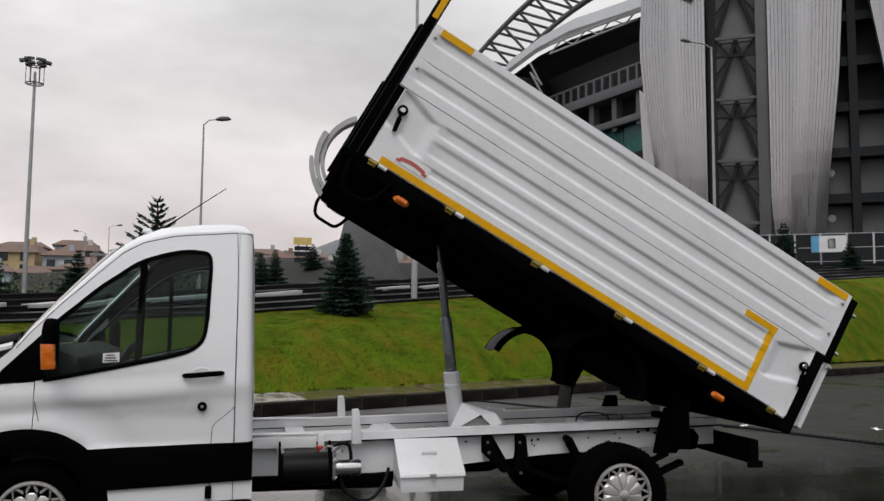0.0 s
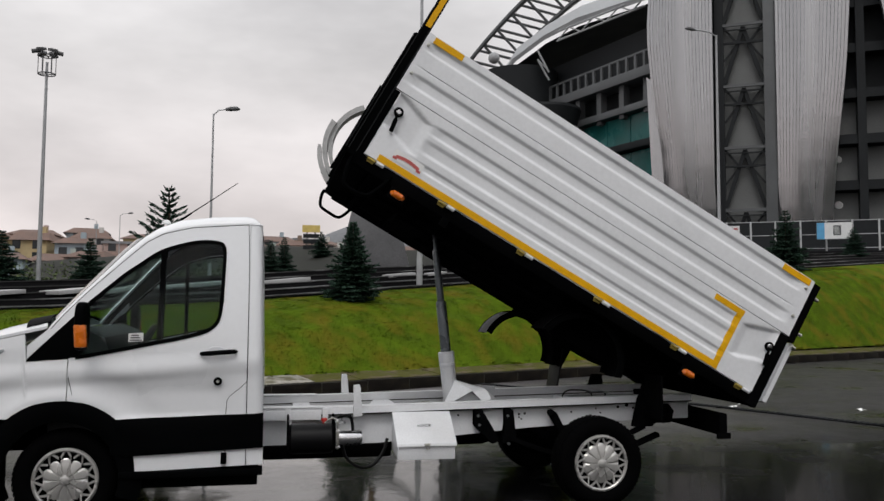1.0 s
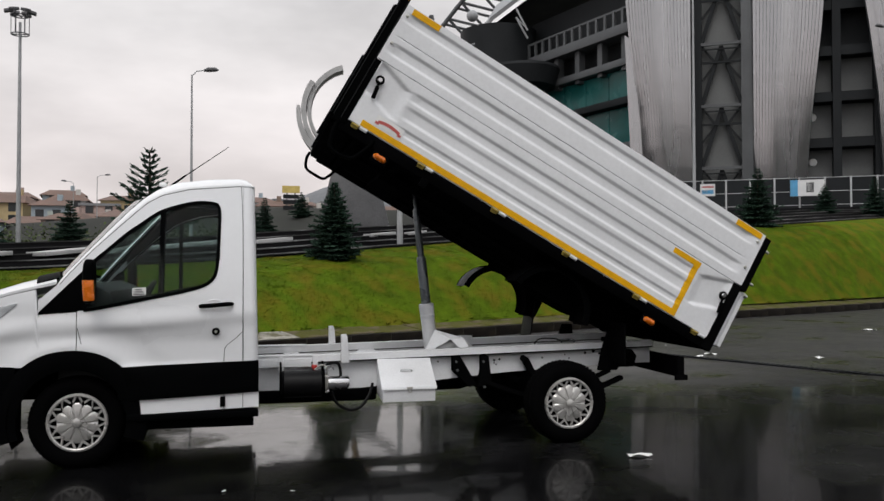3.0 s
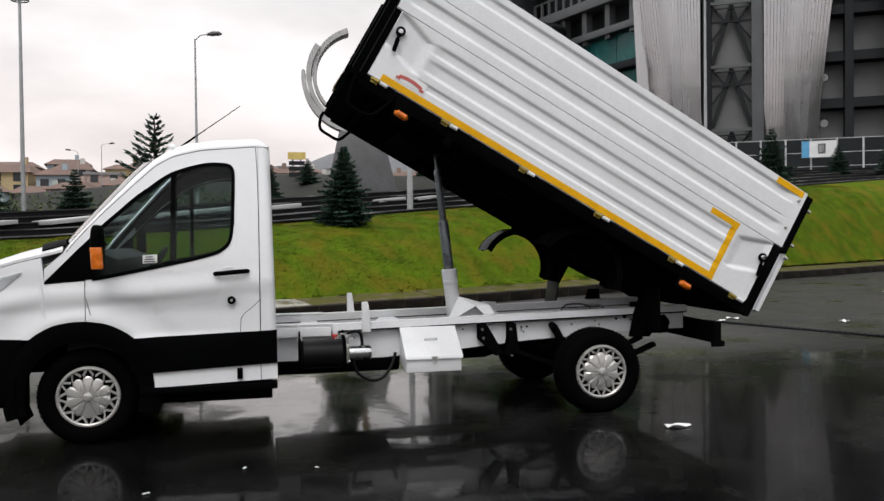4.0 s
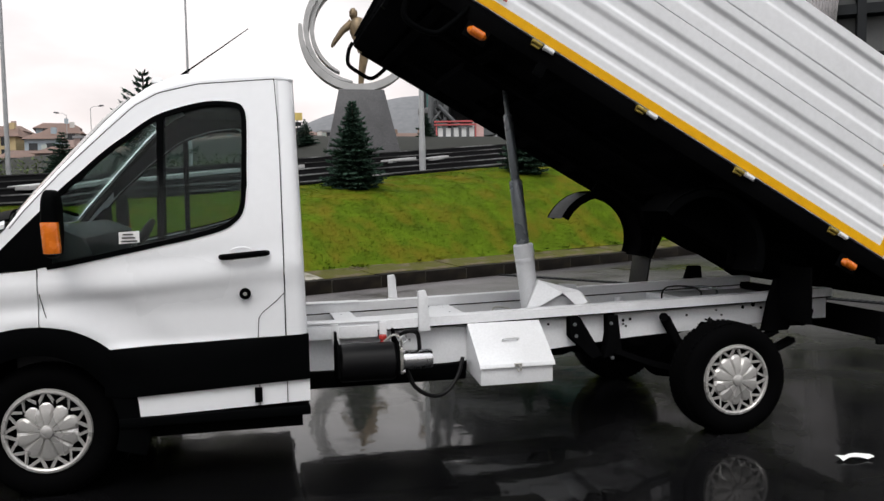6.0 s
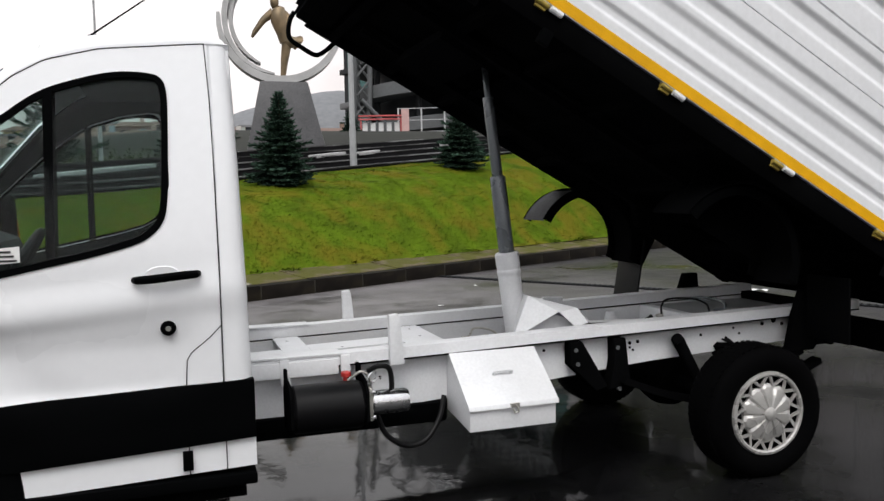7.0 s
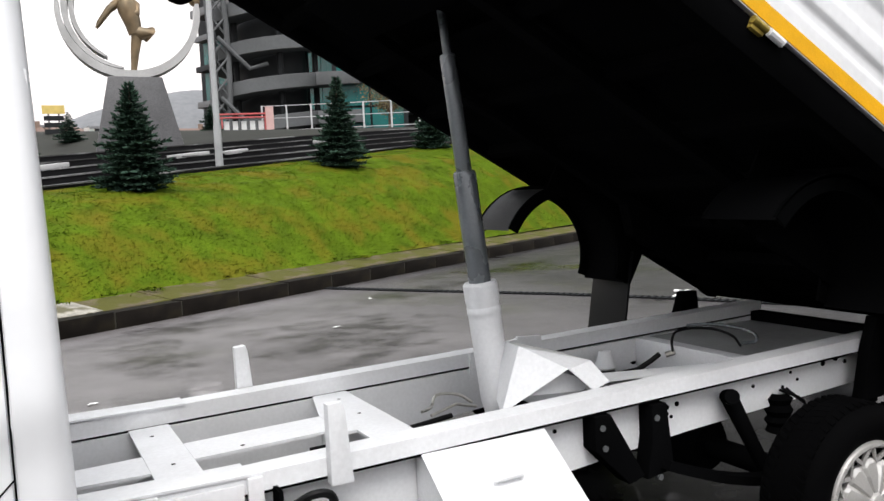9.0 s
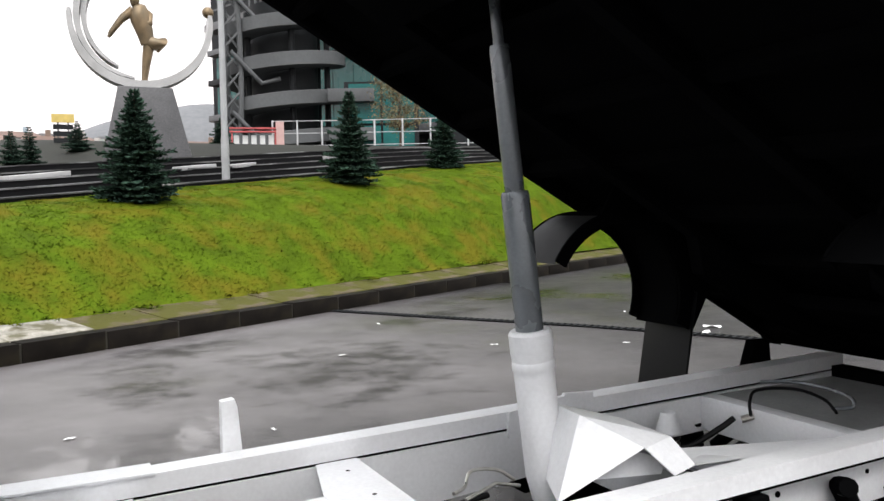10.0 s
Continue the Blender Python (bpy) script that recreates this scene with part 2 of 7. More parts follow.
M_SEAT = mat("dark_seat_cloth", (0.014, 0.014, 0.016), 0.9, scale=30, bump=0.2, bump_scale=200)
M_DASH = mat("grey_dash_plastic", (0.015, 0.015, 0.017), 0.6, scale=30)
M_GLASS = glass("tinted_window_glass", (0.58, 0.68, 0.66))
M_ASPHALT = asphalt("wet_asphalt")
M_GRASS = mat("lawn_soil_grass", (0.065, 0.104, 0.006), 0.9, spec=0.03, scale=2.2, var=0.24, fine=0.16, bump=0.2, bump_scale=26, tint=(0.125, 0.104, 0.010), stain=0.75, edge=(0.47, 0.66))
M_BLADE = mat("grass_blades", (0.074, 0.119, 0.0065), 0.85, spec=0.05, scale=2.2, var=0.26, fine=0.16, tint=(0.150, 0.124, 0.012), stain=0.75, edge=(0.47, 0.66), island=0.16)


def thin_leaf(m, share):
    """Lets part of the light pass through thin blades and leaves."""
    n, l = m.node_tree.nodes, m.node_tree.links
    b, out = n["Principled BSDF"], n["Material Output"]
    tr, mx = n.new("ShaderNodeBsdfTranslucent"), n.new("ShaderNodeMixShader")
    l.new(b.inputs["Base Color"].links[0].from_socket, tr.inputs["Color"])
    mx.inputs[0].default_value = share
    l.new(b.outputs[0], mx.inputs[1])
    l.new(tr.outputs[0], mx.inputs[2])
    l.new(mx.outputs[0], out.inputs["Surface"])


thin_leaf(M_BLADE, 0.5)
M_KERB = mat("dark_wet_kerbstone", (0.010, 0.0085, 0.0072), 0.6, spec=0.05, scale=5, var=0.3, fine=0.2, bump=0.3, bump_scale=50, piece=0.2, tint=(0.032, 0.027, 0.016), stain=0.5)
M_STRIP = mat("mossy_concrete_strip", (0.105, 0.084, 0.056), 0.8, spec=0.12, scale=4.5, var=0.45, fine=0.35, bump=0.5, bump_scale=45, tint=(0.066, 0.066, 0.012), stain=0.95, edge=(0.40, 0.52), piece=0.10)
M_STRIPPALE = mat("washed_concrete_slab", (0.26, 0.245, 0.21), 0.7, spec=0.3, scale=4.5, var=0.4, fine=0.3, bump=0.4, bump_scale=45, tint=(0.075, 0.068, 0.030), stain=0.9, edge=(0.50, 0.60), piece=0.12)
M_STEP = mat("dark_stone_step", (0.009, 0.009, 0.010), 0.6, spec=0.1, scale=1.5, var=0.3, bump=0.2, bump_scale=15)
M_NOSE = mat("grey_step_nosing", (0.17, 0.17, 0.17), 0.55, scale=0.7, var=0.5, fine=0.3, tint=(0.015, 0.015, 0.015), stain=0.97, edge=(0.42, 0.52))
M_SLAB = mat("pale_stone_slab", (0.36, 0.36, 0.36), 0.4, scale=1.5, var=0.15)
M_NEEDLE = mat("spruce_needles", (0.030, 0.058, 0.041), 0.8, spec=0.08, scale=2.0, var=0.3, fine=0.25, island=0.4)
M_BARK = mat("spruce_bark", (0.08, 0.055, 0.04), 0.9, scale=9, var=0.3, bump=0.4, bump_scale=40)
M_GALV = mat("galvanised_pole", (0.34, 0.35, 0.36), 0.45, 0.4, scale=3, var=0.12)
M_LAMP = mat("lamp_housing", (0.09, 0.09, 0.095), 0.45, scale=5)
M_GRANITE = mat("dark_granite", (0.062, 0.062, 0.066), 0.45, scale=1.2, var=0.2, fine=0.25, bump=0.1, bump_scale=30)
M_RING = mat("grey_monument_stone", (0.42, 0.42, 0.42), 0.4, scale=1.2, var=0.14, fine=0.08)
M_BRONZE = mat("weathered_bronze", (0.20, 0.145, 0.085), 0.45, 0.5, scale=3, var=0.3, tint=(0.12, 0.11, 0.08), stain=0.6)
M_CLAD = mat("grey_ribbed_cladding", (0.41, 0.41, 0.42), 0.25, 0.92, scale=0.9, var=0.05, fine=0.04, stretch=(1, 1, 0.04))
M_CONC = mat("stadium_concrete", (0.22, 0.225, 0.235), 0.8, scale=0.3, var=0.2)
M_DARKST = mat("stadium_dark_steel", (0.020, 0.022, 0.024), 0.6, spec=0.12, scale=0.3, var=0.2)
M_STEELG = mat("stadium_grey_steel", (0.095, 0.10, 0.105), 0.5, 0.2, scale=0.4, var=0.15)
M_TEAL = mat("teal_glass_panel", (0.011, 0.105, 0.10), 0.25, spec=0.3, scale=0.4, var=0.25)
M_ROOF = mat("pale_roof_edge", (0.33, 0.34, 0.35), 0.5, scale=0.3, var=0.1)
M_RAMP = mat("weathered_ramp_concrete", (0.095, 0.10, 0.104), 0.8, scale=0.3, var=0.2)
M_PANEL = mat("pale_wall_panel", (0.125, 0.13, 0.13), 0.7, scale=0.4, var=0.12)
M_FENCE = mat("white_fence_paint", (0.50, 0.51, 0.52), 0.5, scale=2, var=0.1)
M_GATE = mat("red_gate_paint", (0.50, 0.10, 0.10), 0.5, scale=2, var=0.15)
M_PINK = mat("faded_pink_render", (0.55, 0.36, 0.34), 0.8, scale=1, var=0.1)
M_BLUE = mat("blue_sign_face", (0.10, 0.35, 0.60), 0.4, scale=3)
M_SIGNW = mat("white_sign_face", (0.72, 0.73, 0.73), 0.4, scale=3, var=0.06)
M_WALLS = [mat("house_render_" + c, v, 0.85, scale=0.25, var=0.12) for c, v in
           (("ochre", (0.46, 0.36, 0.20)), ("white", (0.52, 0.51, 0.49)), ("blue", (0.33, 0.40, 0.45)), ("pink", (0.42, 0.32, 0.29)), ("brown", (0.23, 0.17, 0.135)), ("green", (0.40, 0.45, 0.42)))]
M_TILE = mat("red_roof_tiles", (0.14, 0.085, 0.065), 0.75, scale=0.6, var=0.25, fine=0.2)
M_PANE = mat("dark_window_pane", (0.03, 0.035, 0.04), 0.15, scale=1)
# the distance haze is put into this grey, with no haze volume
M_HILL = mat("haze_toned_hillside", (0.145, 0.15, 0.158), 0.95, scale=0.01, var=0.15, fine=0.1)
M_PLAZA = mat("wet_plaza_paving", (0.030, 0.031, 0.027), 0.8, spec=0.08, scale=0.4, var=0.3, bump=0.1, bump_scale=8)
M_SHRUB = mat("hedge_leaves", (0.06, 0.085, 0.025), 0.8, scale=2, var=0.35, island=0.4)


# ---- mesh helpers ----
class Geo:
    """Collects vertices and faces of one mesh."""

    def __init__(self):
        self.v, self.f = [], []

    def add(self, verts, faces):
        o = len(self.v)
        self.v += [tuple(p) for p in verts]
        self.f += [tuple(i + o for i in q) for q in faces]
        return self

    def box(self, x0, x1, y0, y1, z0, z1, m=None):
        p = [(x, y, z) for z in (z0, z1) for y in (y0, y1) for x in (x0, x1)]
        if m is not None:
            p = [tuple(m @ Vector(q)) for q in p]
        return self.add(p, [(0, 2, 3, 1), (4, 5, 7, 6), (0, 1, 5, 4), (2, 6, 7, 3), (0, 4, 6, 2), (1, 3, 7, 5)])

    def prism(self, poly, y0, y1, axis="y"):
        """A polygon in x-z (axis y), y-z (axis x) or x-y (axis z), drawn out between two values."""
        n = len(poly)
        def at(p, t):
            return {"y": (p[0], t, p[1]), "x": (t, p[0], p[1]), "z": (p[0], p[1], t)}[axis]
        return self.add([at(p, y0) for p in poly] + [at(p, y1) for p in poly],
                        [tuple(range(n)), tuple(range(2 * n - 1, n - 1, -1))] + [(i, i + n, (i + 1) % n + n, (i + 1) % n) for i in range(n)])

    def tube(self, pts, r, n=10, caps=True):
        """A round bar along points; r is one radius or one for each point."""
        pts = [Vector(p) for p in pts]
        rs = r if isinstance(r, (list, tuple)) else [r] * len(pts)
        up, verts = None, []
        for i, p in enumerate(pts):
            d = (pts[min(i + 1, len(pts) - 1)] - pts[max(i - 1, 0)]).normalized()
            if up is None:
                up = d.orthogonal().normalized()
            up = (up - d * up.dot(d)).normalized()
            s = d.cross(up)
            verts += [p + (up * math.cos(a) + s * math.sin(a)) * rs[i] for a in (2 * math.pi * k / n for k in range(n))]
        faces = [(i * n + k, i * n + (k + 1) % n, (i + 1) * n + (k + 1) % n, (i + 1) * n + k) for i in range(len(pts) - 1) for k in range(n)]
        if caps:
            faces += [tuple(range(n - 1, -1, -1)), tuple((len(pts) - 1) * n + k for k in range(n))]
        return self.add(verts, faces)

    def bar(self, a, b, w, h=None):
        """A square bar from a to b."""
        a, b, h = Vector(a), Vector(b), h or w
        d = (b - a).normalized()
        s = d.cross(Vector((0, 0, 1)))
        s = s.normalized() if s.length > 1e-4 else Vector((1, 0, 0))
        u = s.cross(d)
        p = [e + s * i * w / 2 + u * j * h / 2 for e in (a, b) for i, j in ((-1, -1), (1, -1), (1, 1), (-1, 1))]
        return self.add(p, [(3, 2, 1, 0), (4, 5, 6, 7), (0, 1, 5, 4), (1, 2, 6, 5), (2, 3, 7, 6), (3, 0, 4, 7)])

    def lathe(self, prof, m, n=36):
        """Turns (radius, height) pairs about the z axis, then moves by m."""
        verts = [m @ Vector((r * math.cos(a), r * math.sin(a), h)) for r, h in prof for a in (2 * math.pi * k / n for k in range(n))]
        return self.add(verts, [(i * n + k, i * n + (k + 1) % n, (i + 1) * n + (k + 1) % n, (i + 1) * n + k) for i in range(len(prof) - 1) for k in range(n)])

    def sheet(self, fn, nu, nv, thick=None):
        """A grid fn(u, v) for u, v in 0..1; with thick a vector, a closed slab."""
        g = [Vector(fn(i / nu, j / nv)) for i in range(nu + 1) for j in range(nv + 1)]
        w = nv + 1
        faces = [(i * w + j, (i + 1) * w + j, (i + 1) * w + j + 1, i * w + j + 1) for i in range(nu) for j in range(nv)]
        if thick is None:
            return self.add(g, faces)
        t, k = Vector(thick), len(g)
        rim = [i * w for i in range(nu + 1)] + [nu * w + j for j in range(1, w)] + [i * w + nv for i in range(nu - 1, -1, -1)] + [j for j in range(nv - 1, 0, -1)]
        return self.add(g + [p + t for p in g], faces + [tuple(q + k for q in reversed(f)) for f in faces] +
                        [(rim[i], rim[i] + k, rim[(i + 1) % len(rim)] + k, rim[(i + 1) % len(rim)]) for i in range(len(rim))])


def mesh_of(name, g, material, bevel=0.0, xf=None, sharp=32, segs=2):
    me = bpy.data.meshes.new(name)
    me.from_pydata(g.v, [], g.f)
    if xf is not None:
        me.transform(xf)
    bm = bmesh.new()
    bm.from_mesh(me)
    bmesh.ops.recalc_face_normals(bm, faces=bm.faces)
    if bevel:
        ed = [e for e in bm.edges if len(e.link_faces) == 2 and e.calc_face_angle(0) > radians(28)]
        bmesh.ops.bevel(bm, geom=ed, offset=bevel, segments=segs, affect="EDGES", profile=0.6, clamp_overlap=True)
    bm.to_mesh(me)
    bm.free()
    me.materials.append(material)
    me.shade_smooth()
    me.set_sharp_from_angle(angle=radians(sharp))
    return me


def part(name, g, material, parent, label="", bevel=0.0, xf=None, sharp=32, segs=2):
    ob = new(name, mesh_of(name, g, material, bevel, xf, sharp, segs))
    ob.parent = parent
    if label:
        ob["label"] = label
    return ob


def thing(name, label, category, group="", m=None, kind=""):
    ob = new(name)
    ob.empty_display_size = 0.2
    if m is not None:
        ob.matrix_world = m
    return tagged(ob, label, category, group, kind)


def solo(name, g, material, label, category, group="", kind="", m=None, bevel=0.0, sharp=32):
    ob = new(name, mesh_of(name, g, material, bevel, None, sharp))
    if m is not None:
        ob.matrix_world = m
    return tagged(ob, label, category, group, kind)


def bend(pts, n=6):
    """A smooth run of points through the given ones."""
    p = [Vector(q) for q in pts]
    p = [p[0] * 2 - p[1]] + p + [p[-1] * 2 - p[-2]]
    out = []
    for i in range(1, len(p) - 2):
        for k in range(n):
            t = k / n
            out.append(0.5 * (2 * p[i] + (p[i + 1] - p[i - 1]) * t + (2 * p[i - 1] - 5 * p[i] + 4 * p[i + 1] - p[i + 2]) * t * t + (3 * p[i] - p[i - 1] - 3 * p[i + 1] + p[i + 2]) * t ** 3))
    return out + [p[-2]]


def smooth(a, b, x):
    t = min(max((x - a) / (b - a), 0.0), 1.0)
    return t * t * (3 - 2 * t)


def curve_at(pts, x):
    """Piecewise linear y of x through points."""
    return float(np.interp(x, [p[0] for p in pts], [p[1] for p in pts]))


# ---- ground, kerb line and bank ----
KERB = [(-90, -8), (-30, 0.5), (-14, 2.6), (-6, 4.6), (-2, 5.9), (1.2, 7.4), (3.64, 8.75), (8.2, 11.25), (11.8, 13.2), (16, 15.3), (20, 17.1), (30.6, 22.3), (60, 38), (120, 70), (420, 230)]
KX = np.arange(-90, 420.1, 0.5)
KY = np.convolve(np.pad(np.interp(KX, [p[0] for p in KERB], [p[1] for p in KERB]), 4, mode="edge"), np.ones(9) / 9, mode="valid")


def kerb_at(x, d):
    """The plan point d metres behind the kerb's face, where the kerb line passes x."""
    y = float(np.interp(x, KX, KY))
    s = float(np.interp(x + 0.6, KX, KY) - np.interp(x - 0.6, KX, KY)) / 1.2
    n = Vector((-s, 1.0)).normalized()
    q = Vector((x, y)) + n * min(d, 6.0)
    return q if d <= 6.0 else q + Vector((-0.53, 0.848)) * (d - 6.0)


def bank_top(x):
    return curve_at([(-5, 1.36), (-1, 1.50), (2, 1.65), (3.7, 1.76), (5, 1.88), (7, 2.07), (10, 2.32), (13, 2.60), (17, 2.92), (24, 3.28), (30, 3.72), (35, 4.08), (60, 5.6)], x)


BANK = [(0.0, 0.0), (0.95, 0.055), (1.5, 0.33), (2.1, 0.61), (2.9, 0.84), (3.8, 0.96), (4.8, 1.0)]


def ground_z(x, d):
    h = bank_top(x)
    if d <= 4.8:
        return 0.205 + (h - 0.205) * curve_at(BANK, d)
    r = smooth(13, 26, x)
    return curve_at([(4.8, h - 0.03), (9.4, h + 0.52), (46, 2.2 + 4.3 * r), (110, 3.2 + 4.2 * r), (200, 8.6), (420, 18.5), (950, 48)], d)


def on_ground(x, y):
    """Height of the bank or plaza at a plan point."""
    k, d = x, 5.0
    for _ in range(40):
        q = kerb_at(k, d)
        ex, ey = x - q.x, y - q.y
        a = kerb_at(k + 0.1, d) - q
        b = kerb_at(k, d + 0.1) - q
        det = a.x * b.y - a.y * b.x
        k += 0.1 * (ex * b.y - ey * b.x) / det * 0.8
        d += 0.1 * (a.x * ey - a.y * ex) / det * 0.8
        d = max(d, 0.0)
    return ground_z(k, d)


g = Geo()
g.sheet(lambda u, v: (-450 + 900 * u, -450 + 900 * v, 0.0), 30, 30)
tagged(new("road", mesh_of("road", g, M_ASPHALT)), "wet black asphalt of the yard with puddles", "road", kind="structure")

def turf(x, y):
    """Small lumps of the turf."""
    return (0.030 * noise.noise(Vector((x * 0.5, y * 0.5, 3.0))) + 0.026 * noise.noise(Vector((x * 2.1, y * 2.1, 7.0))) + 0.012 * abs(noise.noise(Vector((x * 5.5, y * 5.5, 1.0)))))


XS = sorted(set(np.concatenate([np.arange(-90, -30, 6), np.arange(-30, 50, 0.8), np.arange(50, 130, 5), np.arange(130, 421, 29)]).tolist()))
LX = sorted(set(np.concatenate([np.arange(-90, -30, 6), np.arange(-30, -4, 0.8), np.arange(-4, 24, 0.11), np.arange(24, 50, 0.4), np.arange(50, 130, 5), np.arange(130, 421, 29)]).round(3).tolist()))
lawn_d = [0.9] + np.arange(1.0, 4.75, 0.10).round(2).tolist() + [4.8]
g = Geo()
rows = []
for x in LX:
    for d in lawn_d:
        q = kerb_at(x, d)
        rows.append((q.x, q.y, ground_z(x, d) + (turf(q.x, q.y) if 0.95 < d < 4.75 else 0.0)))
W = len(lawn_d)
g.add(rows, [(i * W + j, (i + 1) * W + j, (i + 1) * W + j + 1, i * W + j + 1) for i in range(len(LX) - 1) for j in range(W - 1)])
tagged(new("lawn_bank", mesh_of("lawn_bank", g, M_GRASS, sharp=80)), "sloping green lawn bank behind the kerb", "lawn", kind="structure")

far_d = [4.8, 6, 8, 9.4, 12, 16, 25, 46, 70, 110, 150, 200, 300, 420, 650, 950]
g = Geo()
W = len(far_d)
g.add([(*kerb_at(x, d), ground_z(x, d) - 0.02) for x in XS for d in far_d], [(i * W + j, (i + 1) * W + j, (i + 1) * W + j + 1, i * W + j + 1) for i in range(len(XS) - 1) for j in range(W - 1)])
tagged(new("ground", mesh_of("ground", g, M_PLAZA, sharp=80)), "wet paved plaza rising towards the stadium and houses", "ground", kind="structure")

# dark steps above the bank
terrace = tagged(new("terrace"), "long dark stone terrace steps above the lawn", "steps", kind="structure")
SX = np.arange(-40, 62, 1.5)
for k in range(5):
    d0, d1 = 4.85 + 0.93 * k, 4.85 + 0.93 * (k + 1.6)
    g, gn = Geo(), Geo()
    for x0, x1 in zip(SX[:-1], SX[1:]):
        za, zb = bank_top(x0) - 0.06 + 0.14 * k, bank_top(x1) - 0.06 + 0.14 * k
        q = [kerb_at(x0, d0), kerb_at(x1, d0), kerb_at(x1, d1), kerb_at(x0, d1)]
        z = [za, zb, zb, za]
        g.add([(*p, h - 0.3) for p, h in zip(q, z)] + [(*p, h + 0.14) for p, h in zip(q, z)], [(0, 1, 5, 4), (4, 5, 6, 7), (2, 3, 7, 6), (0, 3, 2, 1)])
        q = [kerb_at(x0, d0 - 0.03), kerb_at(x1, d0 - 0.03), kerb_at(x1, d0 + 0.25), kerb_at(x0, d0 + 0.25)]
        gn.add([(*p, h + 0.117) for p, h in zip(q, z)] + [(*p, h + 0.144) for p, h in zip(q, z)], [(0, 1, 5, 4), (4, 5, 6, 7), (2, 3, 7, 6), (0, 3, 2, 1)])
    st = part("step", g, M_STEP, terrace)
    part("nosing", gn, M_NOSE, st, "grey worn step nosing")


# ---- the tipper truck ----
truck = thing("tipper_truck", "white tipper truck with raised load bed on wet asphalt", "truck")


def half_width(x, z):
    """Half the cab's width at the side, by length and height."""
    w = 1.02 - 0.17 * max((z - 1.24) / 0.95, 0) ** 1.35
    w -= 0.20 * max((0.25 - x) / 1.3, 0) ** 2
    w -= 0.022 * smooth(0.15, 0.45, x) * (1 - smooth(1.0, 1.2, x)) * smooth(0.72, 0.80, z) * (1 - smooth(0.93, 1.08, z))
    ad = math.hypot(x + 0.03, z - 0.36)
    w += (0.013 * math.exp(-((ad - 0.55) / 0.06) ** 2) - 0.010 * math.exp(-((ad - 0.72) / 0.08) ** 2)) * smooth(0.60, 0.75, z) * (1 - smooth(1.0, 1.12, z))
    zc = z - 0.07 * (x - 1.0)
    w += 0.016 * smooth(1.05, 1.13, zc) * (1 - smooth(1.13, 1.26, zc))
    return w


BELT = [(-0.30, 1.16), (0.0, 1.185), (0.14, 1.205), (0.45, 1.265), (0.75, 1.325), (0.90, 1.365), (0.97, 1.405), (1.015, 1.455), (1.04, 1.52)]
PANE_TOP = [(0.04, 1.47), (0.12, 1.565), (0.35, 1.775), (0.55, 1.925), (0.64, 1.97), (0.80, 2.018), (0.96, 2.038), (1.015, 2.028), (1.04, 2.0)]
SEAM_TOP = [(-0.14, 1.36), (-0.05, 1.475), (0.12, 1.66), (0.34, 1.875), (0.48, 2.008), (0.60, 2.078), (0.80, 2.128), (1.19, 2.160), (1.34, 2.155)]
ROOF_TOP = [(-0.16, 1.385), (-0.07, 1.5), (0.12, 1.71), (0.34, 1.95), (0.45, 2.056), (0.55, 2.127), (0.7, 2.19), (0.95, 2.223), (1.18, 2.233), (1.24, 2.223), (1.28, 2.193), (1.302, 2.148)]


def cab_patch(g, x0, x1, lo, hi, nx, nz, side, off=0.0, inset=0.0):
    """A strip of body side between two lines lo(x) and hi(x)."""
    def at(u, v):
        x = x0 + (x1 - x0) * u
        z = lo(x) + (hi(x) - lo(x)) * v
        return x, side * (half_width(x, z) + off), z
    g.sheet(at, nx, nz, (0, -side * (0.03 + inset), 0))


def line(pts):
    return lambda x: curve_at(pts, x)


ARCH_C, ARCH_R = (-0.03, 0.36), 0.475


def arch_top(x):
    dx = (x - ARCH_C[0]) / ARCH_R
    return ARCH_C[1] + ARCH_R * math.sqrt(max(1 - dx * dx, 0.0)) if abs(dx) < 1 else 0.36


